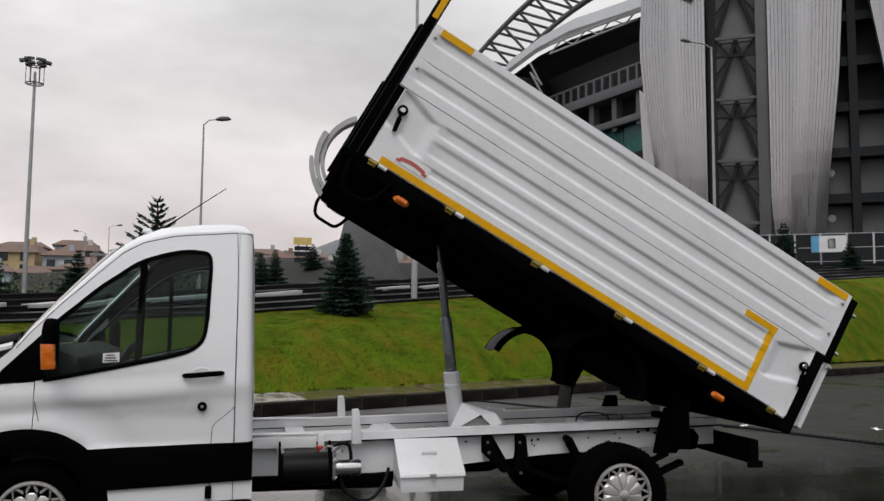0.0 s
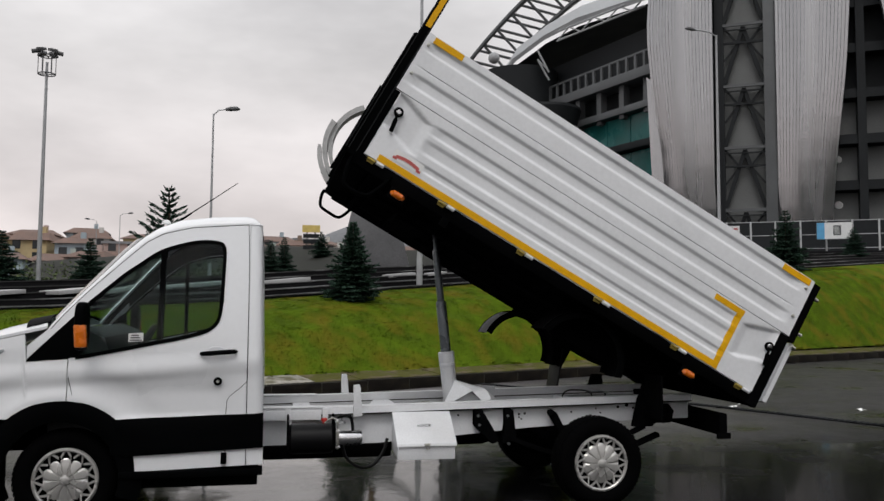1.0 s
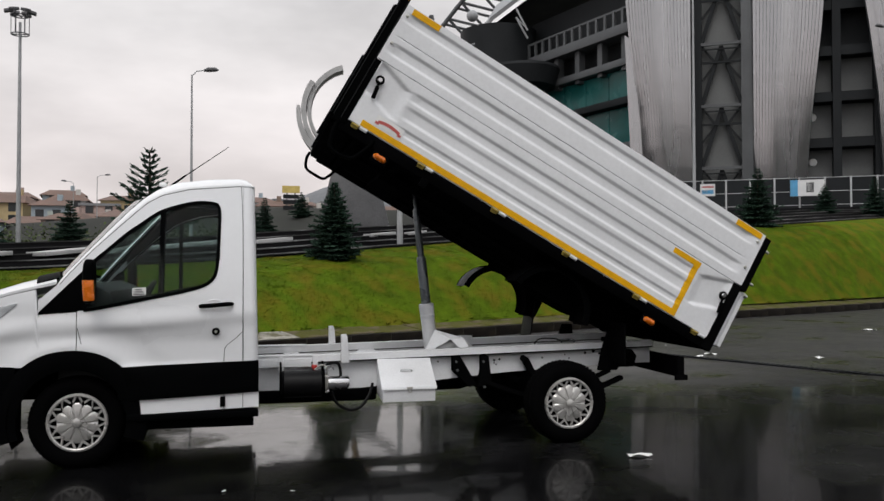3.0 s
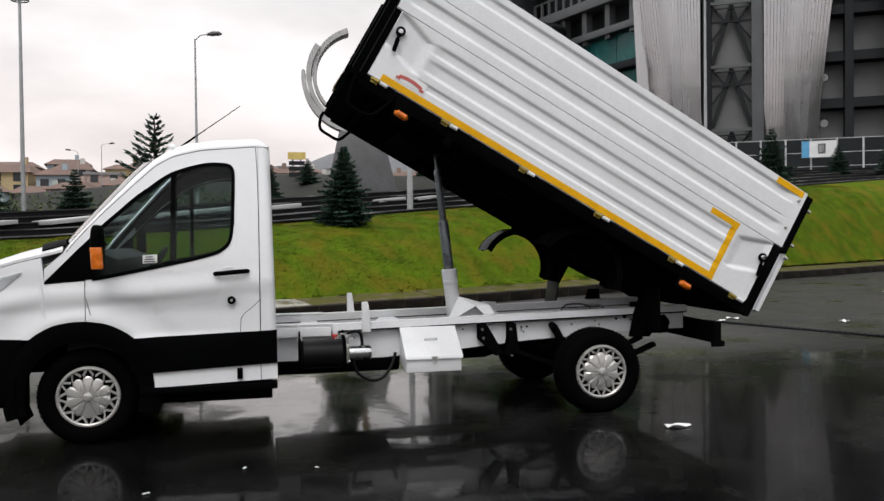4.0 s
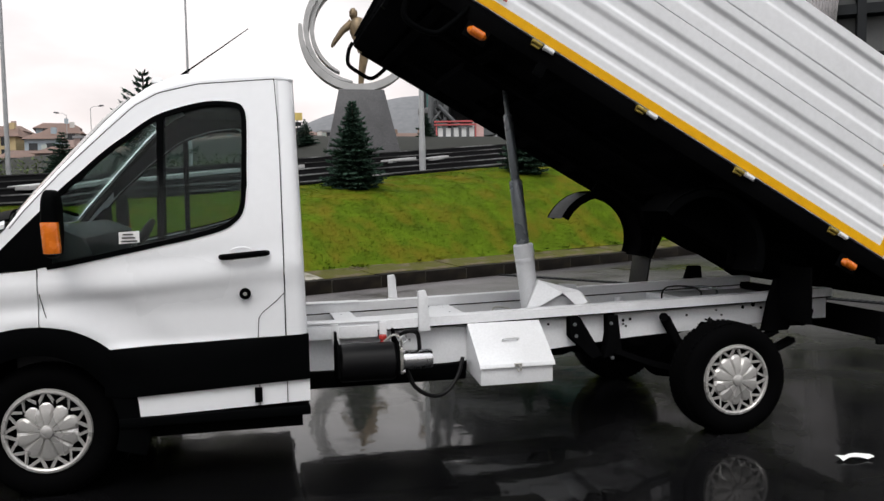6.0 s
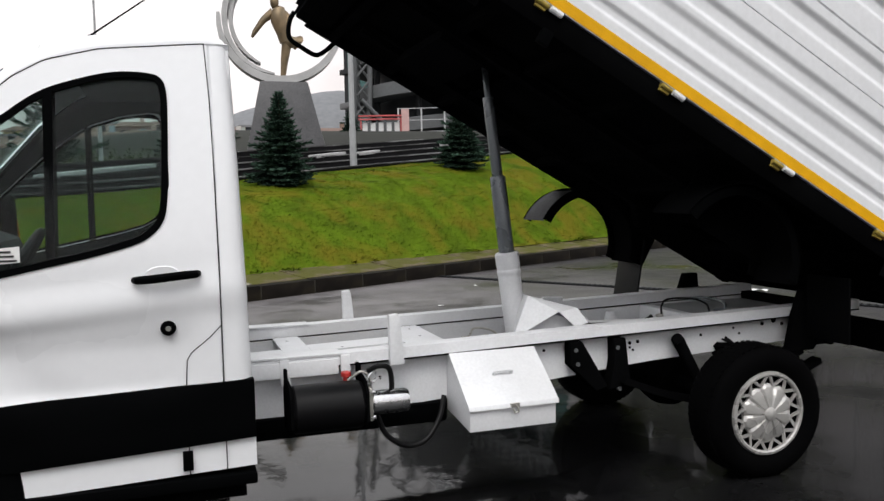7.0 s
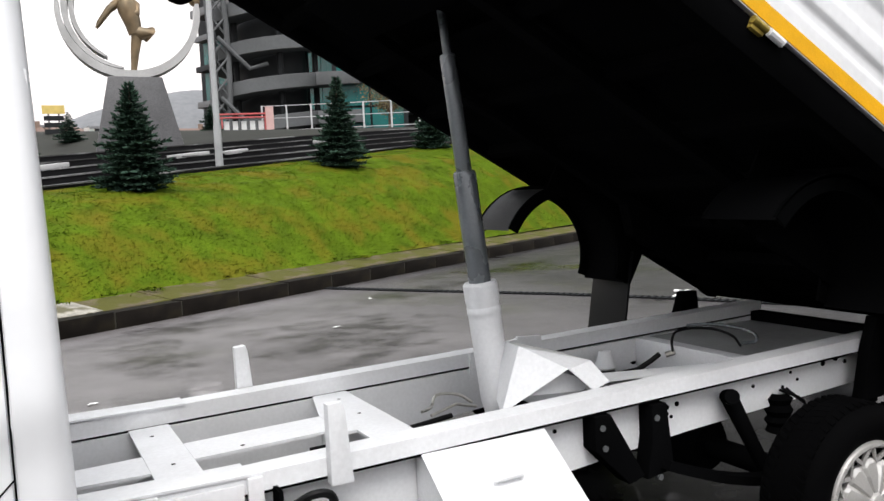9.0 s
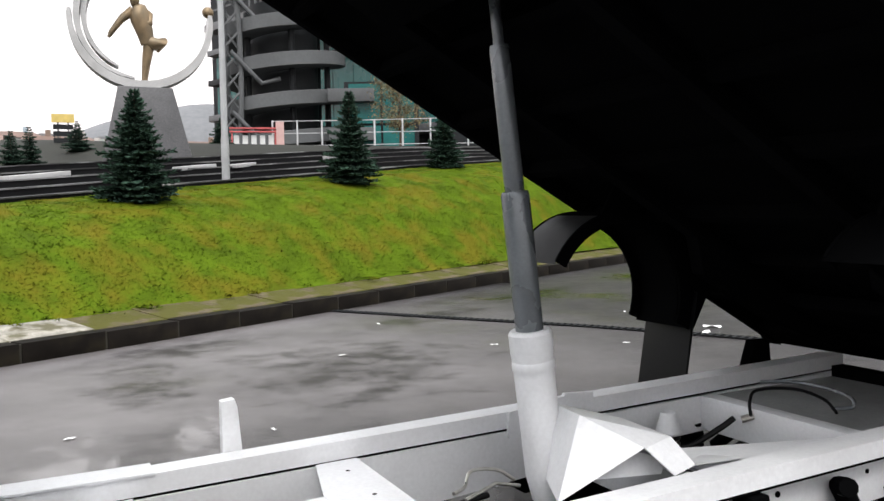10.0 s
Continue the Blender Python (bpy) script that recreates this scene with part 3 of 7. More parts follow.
HOOD = [(-1.02, 0.98), (-0.98, 1.10), (-0.88, 1.19), (-0.70, 1.27), (-0.45, 1.345), (-0.16, 1.41), (-0.1, 1.43)]
BAND = [(-0.98, 0.78), (0.30, 0.760), (1.34, 0.788)]
for side in (-1, 1):
    near = side < 0
    # door
    g = Geo()
    cab_patch(g, 0.006, 1.04, line(BAND), line(BELT), 52, 28, side)
    cab_patch(g, 1.04, 1.212, line(BAND), line(SEAM_TOP), 6, 40, side)
    cab_patch(g, 0.02, 1.04, line(PANE_TOP), line(SEAM_TOP), 36, 3, side)
    door = part("door", g, M_WHITE, truck, "white cab door with a black handle", sharp=40)
    # dark lining inside the door
    g = Geo()
    cab_patch(g, 0.006, 1.04, line(BAND), (lambda x: curve_at(BELT, x) - 0.004), 26, 8, side, -0.045)
    cab_patch(g, 1.04, 1.29, line(BAND), (lambda x: curve_at(SEAM_TOP, x) - 0.02), 6, 20, side, -0.045)
    cab_patch(g, 0.10, 1.04, (lambda x: curve_at(PANE_TOP, x) + 0.004), (lambda x: curve_at(SEAM_TOP, x) - 0.004), 30, 3, side, -0.045)
    part("door_lining", g, M_SEAT, door, "dark grey door lining")
    g = Geo()
    loop = bend([(x, 0, curve_at(BELT, x)) for x in (0.05, 0.14, 0.30, 0.45, 0.60, 0.75, 0.90, 0.965)] + [(1.0, 0, 1.445), (1.017, 0, 1.51), (1.027, 0, 1.65), (1.034, 0, 1.85), (1.034, 0, 1.95), (1.022, 0, 2.0), (0.985, 0, 2.022)] +
                [(x, 0, curve_at(PANE_TOP, x)) for x in (0.88, 0.78, 0.64, 0.55, 0.45, 0.35, 0.22, 0.12, 0.06)], 5)
    ring = []
    for k, p in enumerate(loop):
        d = loop[min(k + 1, len(loop) - 1)] - loop[max(k - 1, 0)]
        nrm = Vector((-d.z, 0, d.x)).normalized()
        ring += [(q.x, side * (half_width(q.x, q.z) + off), q.z) for q, off in ((p - nrm * 0.012, -0.02), (p - nrm * 0.012, 0.005), (p + nrm * 0.013, 0.003), (p + nrm * 0.015, -0.02))]
    g.add(ring, [(4 * k + a, 4 * k + b, 4 * k + 4 + b, 4 * k + 4 + a) for k in range(len(loop) - 1) for a, b in ((0, 1), (1, 2), (2, 3), (3, 0))])
    for tri in ([(1.045, 1.40), (1.045, 1.60), (1.015, 1.50), (0.975, 1.415)], [(1.045, 1.93), (1.045, 2.045), (0.97, 2.045), (1.01, 2.012), (1.03, 1.99)]):
        gc = Geo()
        gc.add([(x, side * (half_width(x, z) + o), z) for o in (0.0, -0.02) for x, z in tri], [tuple(range(len(tri))), tuple(range(2 * len(tri) - 1, len(tri) - 1, -1))])
        part("window_corner", gc, M_WHITE, door)
    part("window_seal", g, M_BLACK, door, "black rubber window seal")
    g = Geo()
    g.sheet(lambda u, v: ((x := 0.02 + 1.015 * u), side * (half_width(x, (z := curve_at(BELT, x) + (max(curve_at(PANE_TOP, x), curve_at(BELT, x) + 0.01) - curve_at(BELT, x)) * v)) - 0.016), z), 30, 10, (0, -side * 0.004, 0))
    pane = part("window_pane", g, M_GLASS, door, "tinted door window glass")
    pane.visible_shadow = False
    g = Geo()
    g.bar((0.60, side * 0.965, 1.28), (0.61, side * 0.885, 1.96), 0.035, 0.055)
    part("window_post", g, M_BLACK, door)
    # handle and lock
    g = Geo()
    g.tube([(0.895, side * 1.02, 1.215), (0.905, side * 1.055, 1.217), (0.95, side * 1.066, 1.219), (1.08, side * 1.066, 1.229), (1.125, side * 1.055, 1.231), (1.135, side * 1.02, 1.23)], [0.014, 0.016, 0.017, 0.017, 0.016, 0.013], 10)
    part("door_handle", g, M_BLACK, door, "black plastic pull handle")
    g = Geo()
    g.lathe([(0.0, -0.0005), (0.05, 0.0), (0.062, 0.0012), (0.068, -0.002), (0.06, -0.012)], Matrix.Translation((1.0, side * 1.022, 1.233)) @ Matrix.Rotation(radians(90 if near else -90), 4, "X") @ Matrix.Diagonal((1.0, 0.5, 1, 1)), 28)
    part("handle_recess", g, M_WHITE, door)
    g = Geo()
    g.lathe([(0.0, 0.012), (0.016, 0.012), (0.019, 0.006), (0.027, 0.006), (0.030, 0.0), (0.030, -0.02)], Matrix.Translation((1.012, side * 1.02, 1.018)) @ Matrix.Rotation(radians(90 if near else -90), 4, "X"), 28)
    lock = part("door_lock", g, M_BLACK, door, "round black door lock")
    g = Geo()
    g.lathe([(0.0, 0.0145), (0.010, 0.0145), (0.011, 0.010)], Matrix.Translation((1.012, side * 1.02, 1.018)) @ Matrix.Rotation(radians(90 if near else -90), 4, "X"), 20)
    part("key_barrel", g, M_ZINC, lock, "steel key barrel")
    # rear quarter
    def quarter(u, v):
        z = 0.785 + (2.155 - 0.785) * v
        a = max(u - 0.45, 0) / 0.55
        w = half_width(1.22, z)
        lean = 0.030 * (z - 0.785) / 1.35
        if u < 0.45:
            return 1.222 + (0.05 - lean) * u / 0.45, side * w, z
        return 1.272 - lean + 0.062 * math.sin(a * math.pi / 2), side * (w - 0.062 * (1 - math.cos(a * math.pi / 2))), z
    g = Geo()
    g.sheet(quarter, 12, 24, (-0.02, -side * 0.02, 0))
    part("rear_quarter_panel", g, M_WHITE, truck)
    # wing
    g = Geo()
    cab_patch(g, -0.93, 0.0, (lambda x: max(arch_top(x), curve_at(BAND, x))), (lambda x: min(curve_at(HOOD, x), curve_at([(-1, 1.3), (-0.29, 1.16), (-0.27, 1.16), (0.0, 1.18)], x)) if x > -0.29 else curve_at(HOOD, x) - 0.03), 48, 24, side)
    part("front_wing", g, M_WHITE, truck, "white front wing over the wheel")
    # dark corner between wing, pillar and door
    g = Geo()
    cab_patch(g, -0.27, 0.07, line([(-0.27, 1.163), (0.0, 1.19), (0.07, 1.20)]), line([(-0.27, 1.175), (-0.05, 1.40), (0.07, 1.52)]), 14, 8, side, 0.004)
    part("mirror_base_panel", g, M_BLACK, truck, "black plastic corner panel below the pillar")
    # A-pillar from wing to roof
    g = Geo()
    cab_patch(g, -0.27, 0.06, line([(-0.27, 1.18), (-0.05, 1.40), (0.06, 1.51)]), line([(-0.27, 1.27), (-0.14, 1.385), (0.06, 1.60)]), 14, 3, side)
    part("pillar_foot", g, M_WHITE, truck)
    # roof side and pillar
    g = Geo()
    def rail(u, v):
        x = -0.14 + 1.442 * u
        z0, z1 = curve_at(SEAM_TOP, x) + 0.006, curve_at(ROOF_TOP, x)
        a = v * math.pi / 2
        w = half_width(x, z0)
        return x, side * (w - 0.11 * (1 - math.cos(a))), z0 + (z1 - z0) * math.sin(a)
    g.sheet(rail, 60, 8, (0, -side * 0.02, -0.02))
    roof_rail = part("roof_side_rail", g, M_WHITE, truck)
    g = Geo()
    g.sheet(lambda u, v: (lambda p: (p[0] + 0.012, p[1] - side * 0.028, p[2] - 0.030))(rail(u * 0.98, v)), 40, 6, (0, -side * 0.006, -0.006))
    part("rail_lining", g, M_SEAT, roof_rail, "dark grey lining of the roof rail")
    # black side moulding, white sill, black step
    g = Geo()
    cab_patch(g, 0.30, 1.337, line([(0.30, 0.52), (0.42, 0.505), (1.34, 0.545)]), line(BAND), 26, 4, side, 0.012, 0.02)
    part("side_moulding", g, M_BLACK, truck, "broad black plastic side moulding", bevel=0.006)
    g = Geo()
    cab_patch(g, 0.40, 1.337, line([(0.40, 0.395), (1.34, 0.425)]), line([(0.40, 0.502), (1.34, 0.542)]), 20, 3, side, -0.008)
    sill = part("sill", g, M_WHITE, truck, "white door sill panel")
    g = Geo()
    g.box(1.045, 1.085, side * 1.012, side * 1.03, 0.435, 0.515)
    part("sill_latch", g, M_BLACK, sill, bevel=0.004)
    g = Geo()
    g.box(0.36, 1.337, side * 0.90, side * 1.035, 0.35, 0.40)
    part("side_step", g, M_BLACK, truck, "black rubber side step", bevel=0.012)
    # arch flare: a swept moulding round the opening
    g = Geo()
    def flare(u, v):
        a = radians(198 - 216 * u)
        r = ARCH_R - 0.085 + 0.150 * v
        x, z = ARCH_C[0] + r * math.cos(a), ARCH_C[1] + r * math.sin(a)
        return x, side * (half_width(x, 0.8) + 0.022 * math.sin(math.pi * (0.15 + 0.7 * v))), z
    g.sheet(flare, 48, 6, (0, -side * 0.06, 0))
    part("wheel_arch_flare", g, M_BLACK, truck, "black plastic wheel arch trim")
    g = Geo()
    def liner(u, v):
        a = radians(205 - 230 * u)
        return ARCH_C[0] + (ARCH_R - 0.02) * math.cos(a), side * (0.99 - 0.36 * v), ARCH_C[1] + (ARCH_R - 0.02) * math.sin(a)
    g.sheet(liner, 24, 2, (0, 0, 0.012))
    part("wheel_arch_liner", g, M_BLACK, truck)
    g = Geo()
    g.box(0.36, 0.50, side * 0.55, side * 0.94, 0.24, 0.72)
    part("mud_guard", g, M_BLACK, truck, bevel=0.01)
    # mirror
    g = Geo()
    def shell(u, v):
        a, b = 2 * math.pi * u, math.pi * (v - 0.5)
        s = lambda t: math.copysign(abs(t) ** 0.55, t)
        return 0.118 + 0.040 * s(math.cos(a)) * s(math.cos(b)), side * (1.17 + 0.105 * s(math.sin(a)) * s(math.cos(b))), 1.412 + 0.165 * s(math.sin(b))
    g.sheet(shell, 28, 16)
    mirror = part("door_mirror", g, M_BLACK, truck, "black door mirror with an amber indicator", sharp=60)
    g = Geo()
    g.bar((0.09, side * 0.99, 1.28), (0.118, side * 1.12, 1.31), 0.07, 0.05)
    part("mirror_arm", g, M_BLACK, mirror, bevel=0.01)
    g = Geo()
    g.sheet(lambda u, v: (0.092 + 0.076 * u - 0.010 * v, side * (1.286 - 0.02 * (2 * u - 1) ** 2), 1.272 + 0.150 * v), 8, 4, (0, -side * 0.05, 0))
    part("indicator", g, M_AMBER, mirror, "amber indicator lens", bevel=0.006)
    # headlamp
    g = Geo()
    cab_patch(g, -0.93, -0.42, line([(-0.93, 0.98), (-0.6, 1.09), (-0.42, 1.235)]), line([(-0.93, 1.08), (-0.6, 1.21), (-0.42, 1.25)]), 14, 4, side, 0.006)
    part("headlamp", g, M_LENS, truck, "clear headlamp", bevel=0.004)

# door shut lines as dark gaps
for side in (-1, 1):
    g = Geo()
    def gap(pts, w=0.0022):
        g.tube([(x, side * (half_width(x, z) + 0.0005), z) for x, z in pts], w, 6)
    gap([(1.217, 0.42), (1.217, 0.8), (1.217, 1.2), (1.215, 1.6), (1.210, 1.95), (1.20, 2.163)])
    gap([(x, curve_at(SEAM_TOP, x) + 0.003) for x in np.linspace(-0.12, 1.2, 40)])
    gap([(0.003, 1.18), (0.012, 1.05), (0.035, 0.95), (0.06, 0.86)])
    gap([(1.215, 1.015), (1.17, 0.97), (1.095, 0.91), (1.078, 0.88), (1.072, 0.78), (1.072, 0.62)])
    gap([(1.072, 0.55), (1.072, 0.41)])
    part("shut_line", g, M_BLACK, truck)

# roof, screen, bonnet, nose, back wall, floor
def roof_edge(x):
    return half_width(x, curve_at(SEAM_TOP, x)) - 0.11
g = Geo()
g.sheet(lambda u, v: ((x := 0.44 + 0.862 * u), (2 * v - 1) * roof_edge(x), curve_at(ROOF_TOP, x) + 0.035 * (1 - (2 * v - 1) ** 2) * smooth(0.4, 0.7, x) * (1 - 0.6 * smooth(1.2, 1.34, x))), 30, 16, (0, 0, -0.02))
roof = part("cab_roof", g, M_WHITE, truck, "white cab roof")
g = Geo()
g.sheet(lambda u, v: ((x := -0.16 + 0.60 * u) - 0.16 * (1 - (2 * v - 1) ** 2), (2 * v - 1) * roof_edge(x), curve_at(ROOF_TOP, x) + 0.01), 16, 16, (0.01, 0, -0.008))
screen = part("windscreen", g, M_GLASS, truck, "raked windscreen")
screen.visible_shadow = False
g = Geo()
g.sheet(lambda u, v: ((x := -1.0 + 0.86 * u) - 0.10 * (1 - (2 * v - 1) ** 2) * (0.2 + u), (2 * v - 1) * (half_width(x, 1.1) - 0.012), curve_at(HOOD, x) - 0.005 + 0.055 * (1 - (2 * v - 1) ** 4)), 24, 16, (0, 0, -0.02))
part("bonnet", g, M_WHITE, truck, "white bonnet", sharp=60)
g = Geo()
g.sheet(lambda u, v: (-0.30 + 0.16 * u - 0.10 * (1 - (2 * v - 1) ** 2), (2 * v - 1) * 0.90, 1.405 + 0.035 * u + 0.05 * (1 - (2 * v - 1) ** 4)), 3, 12, (0, 0, -0.015))
part("scuttle_grille", g, M_BLACK, truck)
g = Geo()
g.sheet(lambda u, v: ((-0.93 - 0.12 * (1 - (2 * u - 1) ** 4)), (2 * u - 1) * 0.84, 0.30 + 0.86 * v), 24, 8, (0.05, 0, 0))
g.box(-0.95, -0.42, -0.88, -0.80, 0.28, 0.76)
g.box(-0.95, -0.42, 0.80, 0.88, 0.28, 0.76)
part("front_bumper", g, M_BLACK, truck, "black front bumper", bevel=0.01)
for side in (-1, 1):
    g = Geo()
    cab_patch(g, -0.93, -0.43, (lambda x: 0.30 + 0.22 * smooth(-0.6, -0.43, x)), (lambda x: curve_at(BAND, x) + 0.003), 16, 6, side, 0.010)
    part("bumper_end", g, M_BLACK, truck)
g = Geo()
LEAN = Matrix(((1, 0, -0.0222, 1.3275 + 0.0222 * 0.785), (0, 1, 0, 0), (0, 0, 1, 0), (0, 0, 0, 1)))
for y0, y1, z0, z1 in ((-0.93, 0.93, 0.50, 1.36), (-0.90, -0.55, 1.36, 1.85), (0.55, 0.90, 1.36, 1.85), (-0.86, 0.86, 1.85, 2.14)):
    g.box(-0.01, 0.0, y0, y1, z0, z1, LEAN)
part("cab_back_wall", g, M_WHITE, truck)
g = Geo()
g.box(-0.008, -0.003, -0.55, 0.55, 1.36, 1.85, LEAN)
part("rear_window", g, M_GLASS, truck, "cab rear window").visible_shadow = False
g = Geo()
g.box(-0.30, 1.32, -0.94, 0.94, 0.42, 0.50)
g.box(0.45, 1.30, -0.90, 0.90, 0.26, 0.34)
part("cab_floor", g, M_BLACK, truck)
g = Geo()
g.box(0.64, 1.29, -0.80, 0.80, 2.10, 2.13)
part("headliner", g, M_SEAT, truck)
g = Geo()
g.prism([(-0.15, 0.5), (-0.15, 1.36), (0.05, 1.40), (0.22, 1.33), (0.30, 1.10), (0.26, 0.75), (0.1, 0.5)], -0.88, 0.88)
part("dashboard", g, M_DASH, truck, bevel=0.03)
g = Geo()
wheel_m = pose(0.40, -0.45, 1.24, 0, -58, 0)
g.tube([wheel_m @ Vector((0.19 * math.cos(a), 0.19 * math.sin(a), 0)) for a in np.linspace(0, 2 * math.pi, 33)], 0.016, 8)
g.tube([wheel_m @ Vector((-0.19, 0, 0)), wheel_m @ Vector((0.19, 0, 0))], 0.02, 8)
g.tube([wheel_m @ Vector((0, 0, 0)), wheel_m @ Vector((0, 0.0, -0.25))], 0.03, 8)
part("steering_wheel", g, M_DASH, truck)
for y0, y1 in ((-0.80, -0.28), (-0.12, 0.34), (0.36, 0.82)):
    g = Geo()
    g.box(0.62, 1.16, y0, y1, 0.72, 0.92)
    g.prism([(1.02, 0.85), (1.20, 0.85), (1.29, 1.55), (1.20, 1.60), (1.12, 1.55)], y0, y1)
    g.box(1.19, 1.29, (y0 + y1) / 2 - 0.13, (y0 + y1) / 2 + 0.13, 1.62, 1.80)
    part("cab_seat", g, M_SEAT, truck, bevel=0.04, segs=3)
# label on the window, roof lamp, aerial
g = Geo()
g.sheet(lambda u, v: ((x := 0.395 + 0.10 * u), -(half_width(x, 1.32) + 0.002) + 0.004, 1.298 + 0.06 * v + 0.006 * u), 4, 1, (0, -0.002, 0))
lab = part("window_label", g, M_PAPER, truck, "white paper label on the door window")
g = Geo()
for k in range(3):
    g.box(0.405 + 0.005 * k, 0.485 - 0.01 * k, -half_width(0.44, 1.32) - 0.003, -half_width(0.44, 1.32) + 0.001, 1.308 + 0.017 * k, 1.315 + 0.017 * k)
part("label_print", g, M_DASH, lab, "dark printed bars")
g = Geo()
g.lathe([(0.0, 0.03), (0.02, 0.028), (0.032, 0.015), (0.035, 0.0), (0.0, -0.01)], Matrix.Translation((0.55, -0.35, 2.205)), 16)
part("roof_marker_lamp", g, M_SIGNW, truck, "small clear roof marker lamp")
g = Geo()
g.tube([(0.55, 0.0, 2.20), (0.61, 0.0, 2.26), (0.71, 0.0, 2.335)], [0.014, 0.010, 0.008], 8)
g.tube([(0.71, 0.0, 2.335), (0.90, 0.0, 2.47), (1.08, 0.0, 2.60)], [0.005, 0.004, 0.003], 6)
part("aerial", g, M_BLACK, roof, "thin black roof aerial")


# ---- wheels ----
def wheel(x, y, side, name, label):
    """Tyre, pressed trim with a zigzag rim, ten-petal disc and centre boss."""
    m = Matrix.Translation((x, y, 0.343)) @ Matrix.Rotation(radians(90), 4, "X") @ Matrix.Diagonal((1, 1, 1 if side < 0 else -1, 1))
    g = Geo()
    g.lathe([(0.20, 0.085), (0.215, 0.10), (0.24, 0.118), (0.275, 0.128), (0.312, 0.122), (0.337, 0.105), (0.348, 0.080), (0.352, 0.03), (0.352, -0.03), (0.348, -0.080), (0.337, -0.105), (0.31, -0.122), (0.24, -0.118), (0.20, -0.10)], m, 64)
    tyre = part("tyre", g, M_TYRE, truck, label, sharp=40)
    g = Geo()
    for k in range(60):
        a = 2 * math.pi * k / 60
        for h0, h1, tw in ((-0.085, -0.045, 0.05), (-0.03, 0.03, -0.04), (0.045, 0.085, 0.05)):
            q = [m @ Vector((0.3530 * math.cos(a + s + t), 0.3530 * math.sin(a + s + t), h)) for h, t in ((h0, 0), (h1, tw)) for s in (0, 0.06)]
            p = [m @ Vector((0.345 * math.cos(a + s + t), 0.345 * math.sin(a + s + t), h)) for h, t in ((h0, 0), (h1, tw)) for s in (0, 0.06)]
            g.add(q + p, [(0, 1, 3, 2), (0, 4, 5, 1), (2, 3, 7, 6), (0, 2, 6, 4), (1, 5, 7, 3)])
    part("tread", g, M_TYRE, tyre)
    g = Geo()
    g.lathe([(0.0, 0.03), (0.19, 0.03), (0.21, 0.05), (0.215, 0.09)], m, 40)
    part("wheel_disc", g, M_BLACK, tyre)
    g = Geo()
    g.lathe([(0.219, 0.086), (0.222, 0.106), (0.216, 0.118), (0.204, 0.120), (0.196, 0.114), (0.195, 0.10)], m, 64)
    part("trim_ring", g, M_CAP, tyre, "silver wheel trim ring")
    g = Geo()
    prof = [(0.0, 0.128), (0.05, 0.126), (0.10, 0.120), (0.135, 0.110), (0.150, 0.100), (0.150, 0.085)]
    n = 60
    verts = []
    for r, h in prof:
        for k in range(n):
            a = 2 * math.pi * k / n
            dip = 0.010 * (1 if k % 6 == 0 else 0) * (1 if 0.03 < r < 0.149 else 0)
            rr = r + (0.006 if k % 6 in (2, 3, 4) else -0.004) * (1 if r > 0.13 else 0)
            verts.append(m @ Vector((rr * math.cos(a), rr * math.sin(a), h - dip)))
    g.add(verts, [(i * n + k, i * n + (k + 1) % n, (i + 1) * n + (k + 1) % n, (i + 1) * n + k) for i in range(len(prof) - 1) for k in range(n)])
    part("trim_disc", g, M_CAP, tyre, "silver petal disc of the wheel trim", sharp=14)
    g = Geo()
    g.lathe([(0.0, 0.142), (0.020, 0.141), (0.031, 0.136), (0.036, 0.126), (0.036, 0.11)], m, 28)
    part("centre_boss", g, M_CAP, tyre)
    spoke = None
    for k in range(12):
        for s in (-1, 1):
            a0, a1 = 2 * math.pi * (k + 0.5) / 12, 2 * math.pi * (k + 0.5 + 0.5 * s * 0.86) / 12
            g = Geo()
            g.bar(m @ Vector((0.146 * math.cos(a0), 0.146 * math.sin(a0), 0.098)), m @ Vector((0.204 * math.cos(a1), 0.204 * math.sin(a1), 0.109)), 0.010, 0.015)
            part("trim_spoke", g, M_CAP, tyre)
    return tyre


for x in (0.0, 3.954):
    for side in (-1, 1):
        wheel(x, side * 0.835, side, "wheel", "black road tyre with a silver wheel trim")
g = Geo()
g.tube([(3.954, -0.72, 0.343), (3.954, 0.72, 0.343)], 0.05, 12)
g.lathe([(0.0, -0.17), (0.10, -0.16), (0.155, -0.09), (0.17, 0.0), (0.155, 0.09), (0.10, 0.16), (0.0, 0.17)], pose(3.954, 0, 0.343, 90, 0, 0), 20)
part("rear_axle", g, M_BLKPAINT, truck)
for y in (-0.56, 0.56):
    g = Geo()
    pts = [(3.32 + 1.30 * t, y, 0.50 - 0.17 * math.sin(math.pi * t)) for t in np.linspace(0, 1, 14)]
    for a, b in zip(pts[:-1], pts[1:]):
        g.bar(a, b, 0.07, 0.035)
    part("leaf_spring", g, M_BLKPAINT, truck)
    g = Geo()
    g.tube([(3.70, y * 0.92, 0.68), (3.86, y * 0.95, 0.38)], [0.035, 0.028], 12)
    g.tube([(3.66, y * 1.02, 0.70), (3.70, y * 0.9, 0.68)], 0.03, 10)
    part("shock_absorber", g, M_BLKPAINT, truck)
    g = Geo()
    g.lathe([(0.03, 0.0), (0.055, 0.01), (0.045, 0.035), (0.058, 0.055), (0.045, 0.075), (0.058, 0.10), (0.045, 0.125), (0.058, 0.15), (0.03, 0.17)], Matrix.Translation((4.02, y * 0.85, 0.47)), 18)
    part("bump_stop", g, M_BLKPAINT, truck)


# ---- chassis and subframe ----
def top_z(x):
    return 0.757 + 0.021 * (x - 1.4)


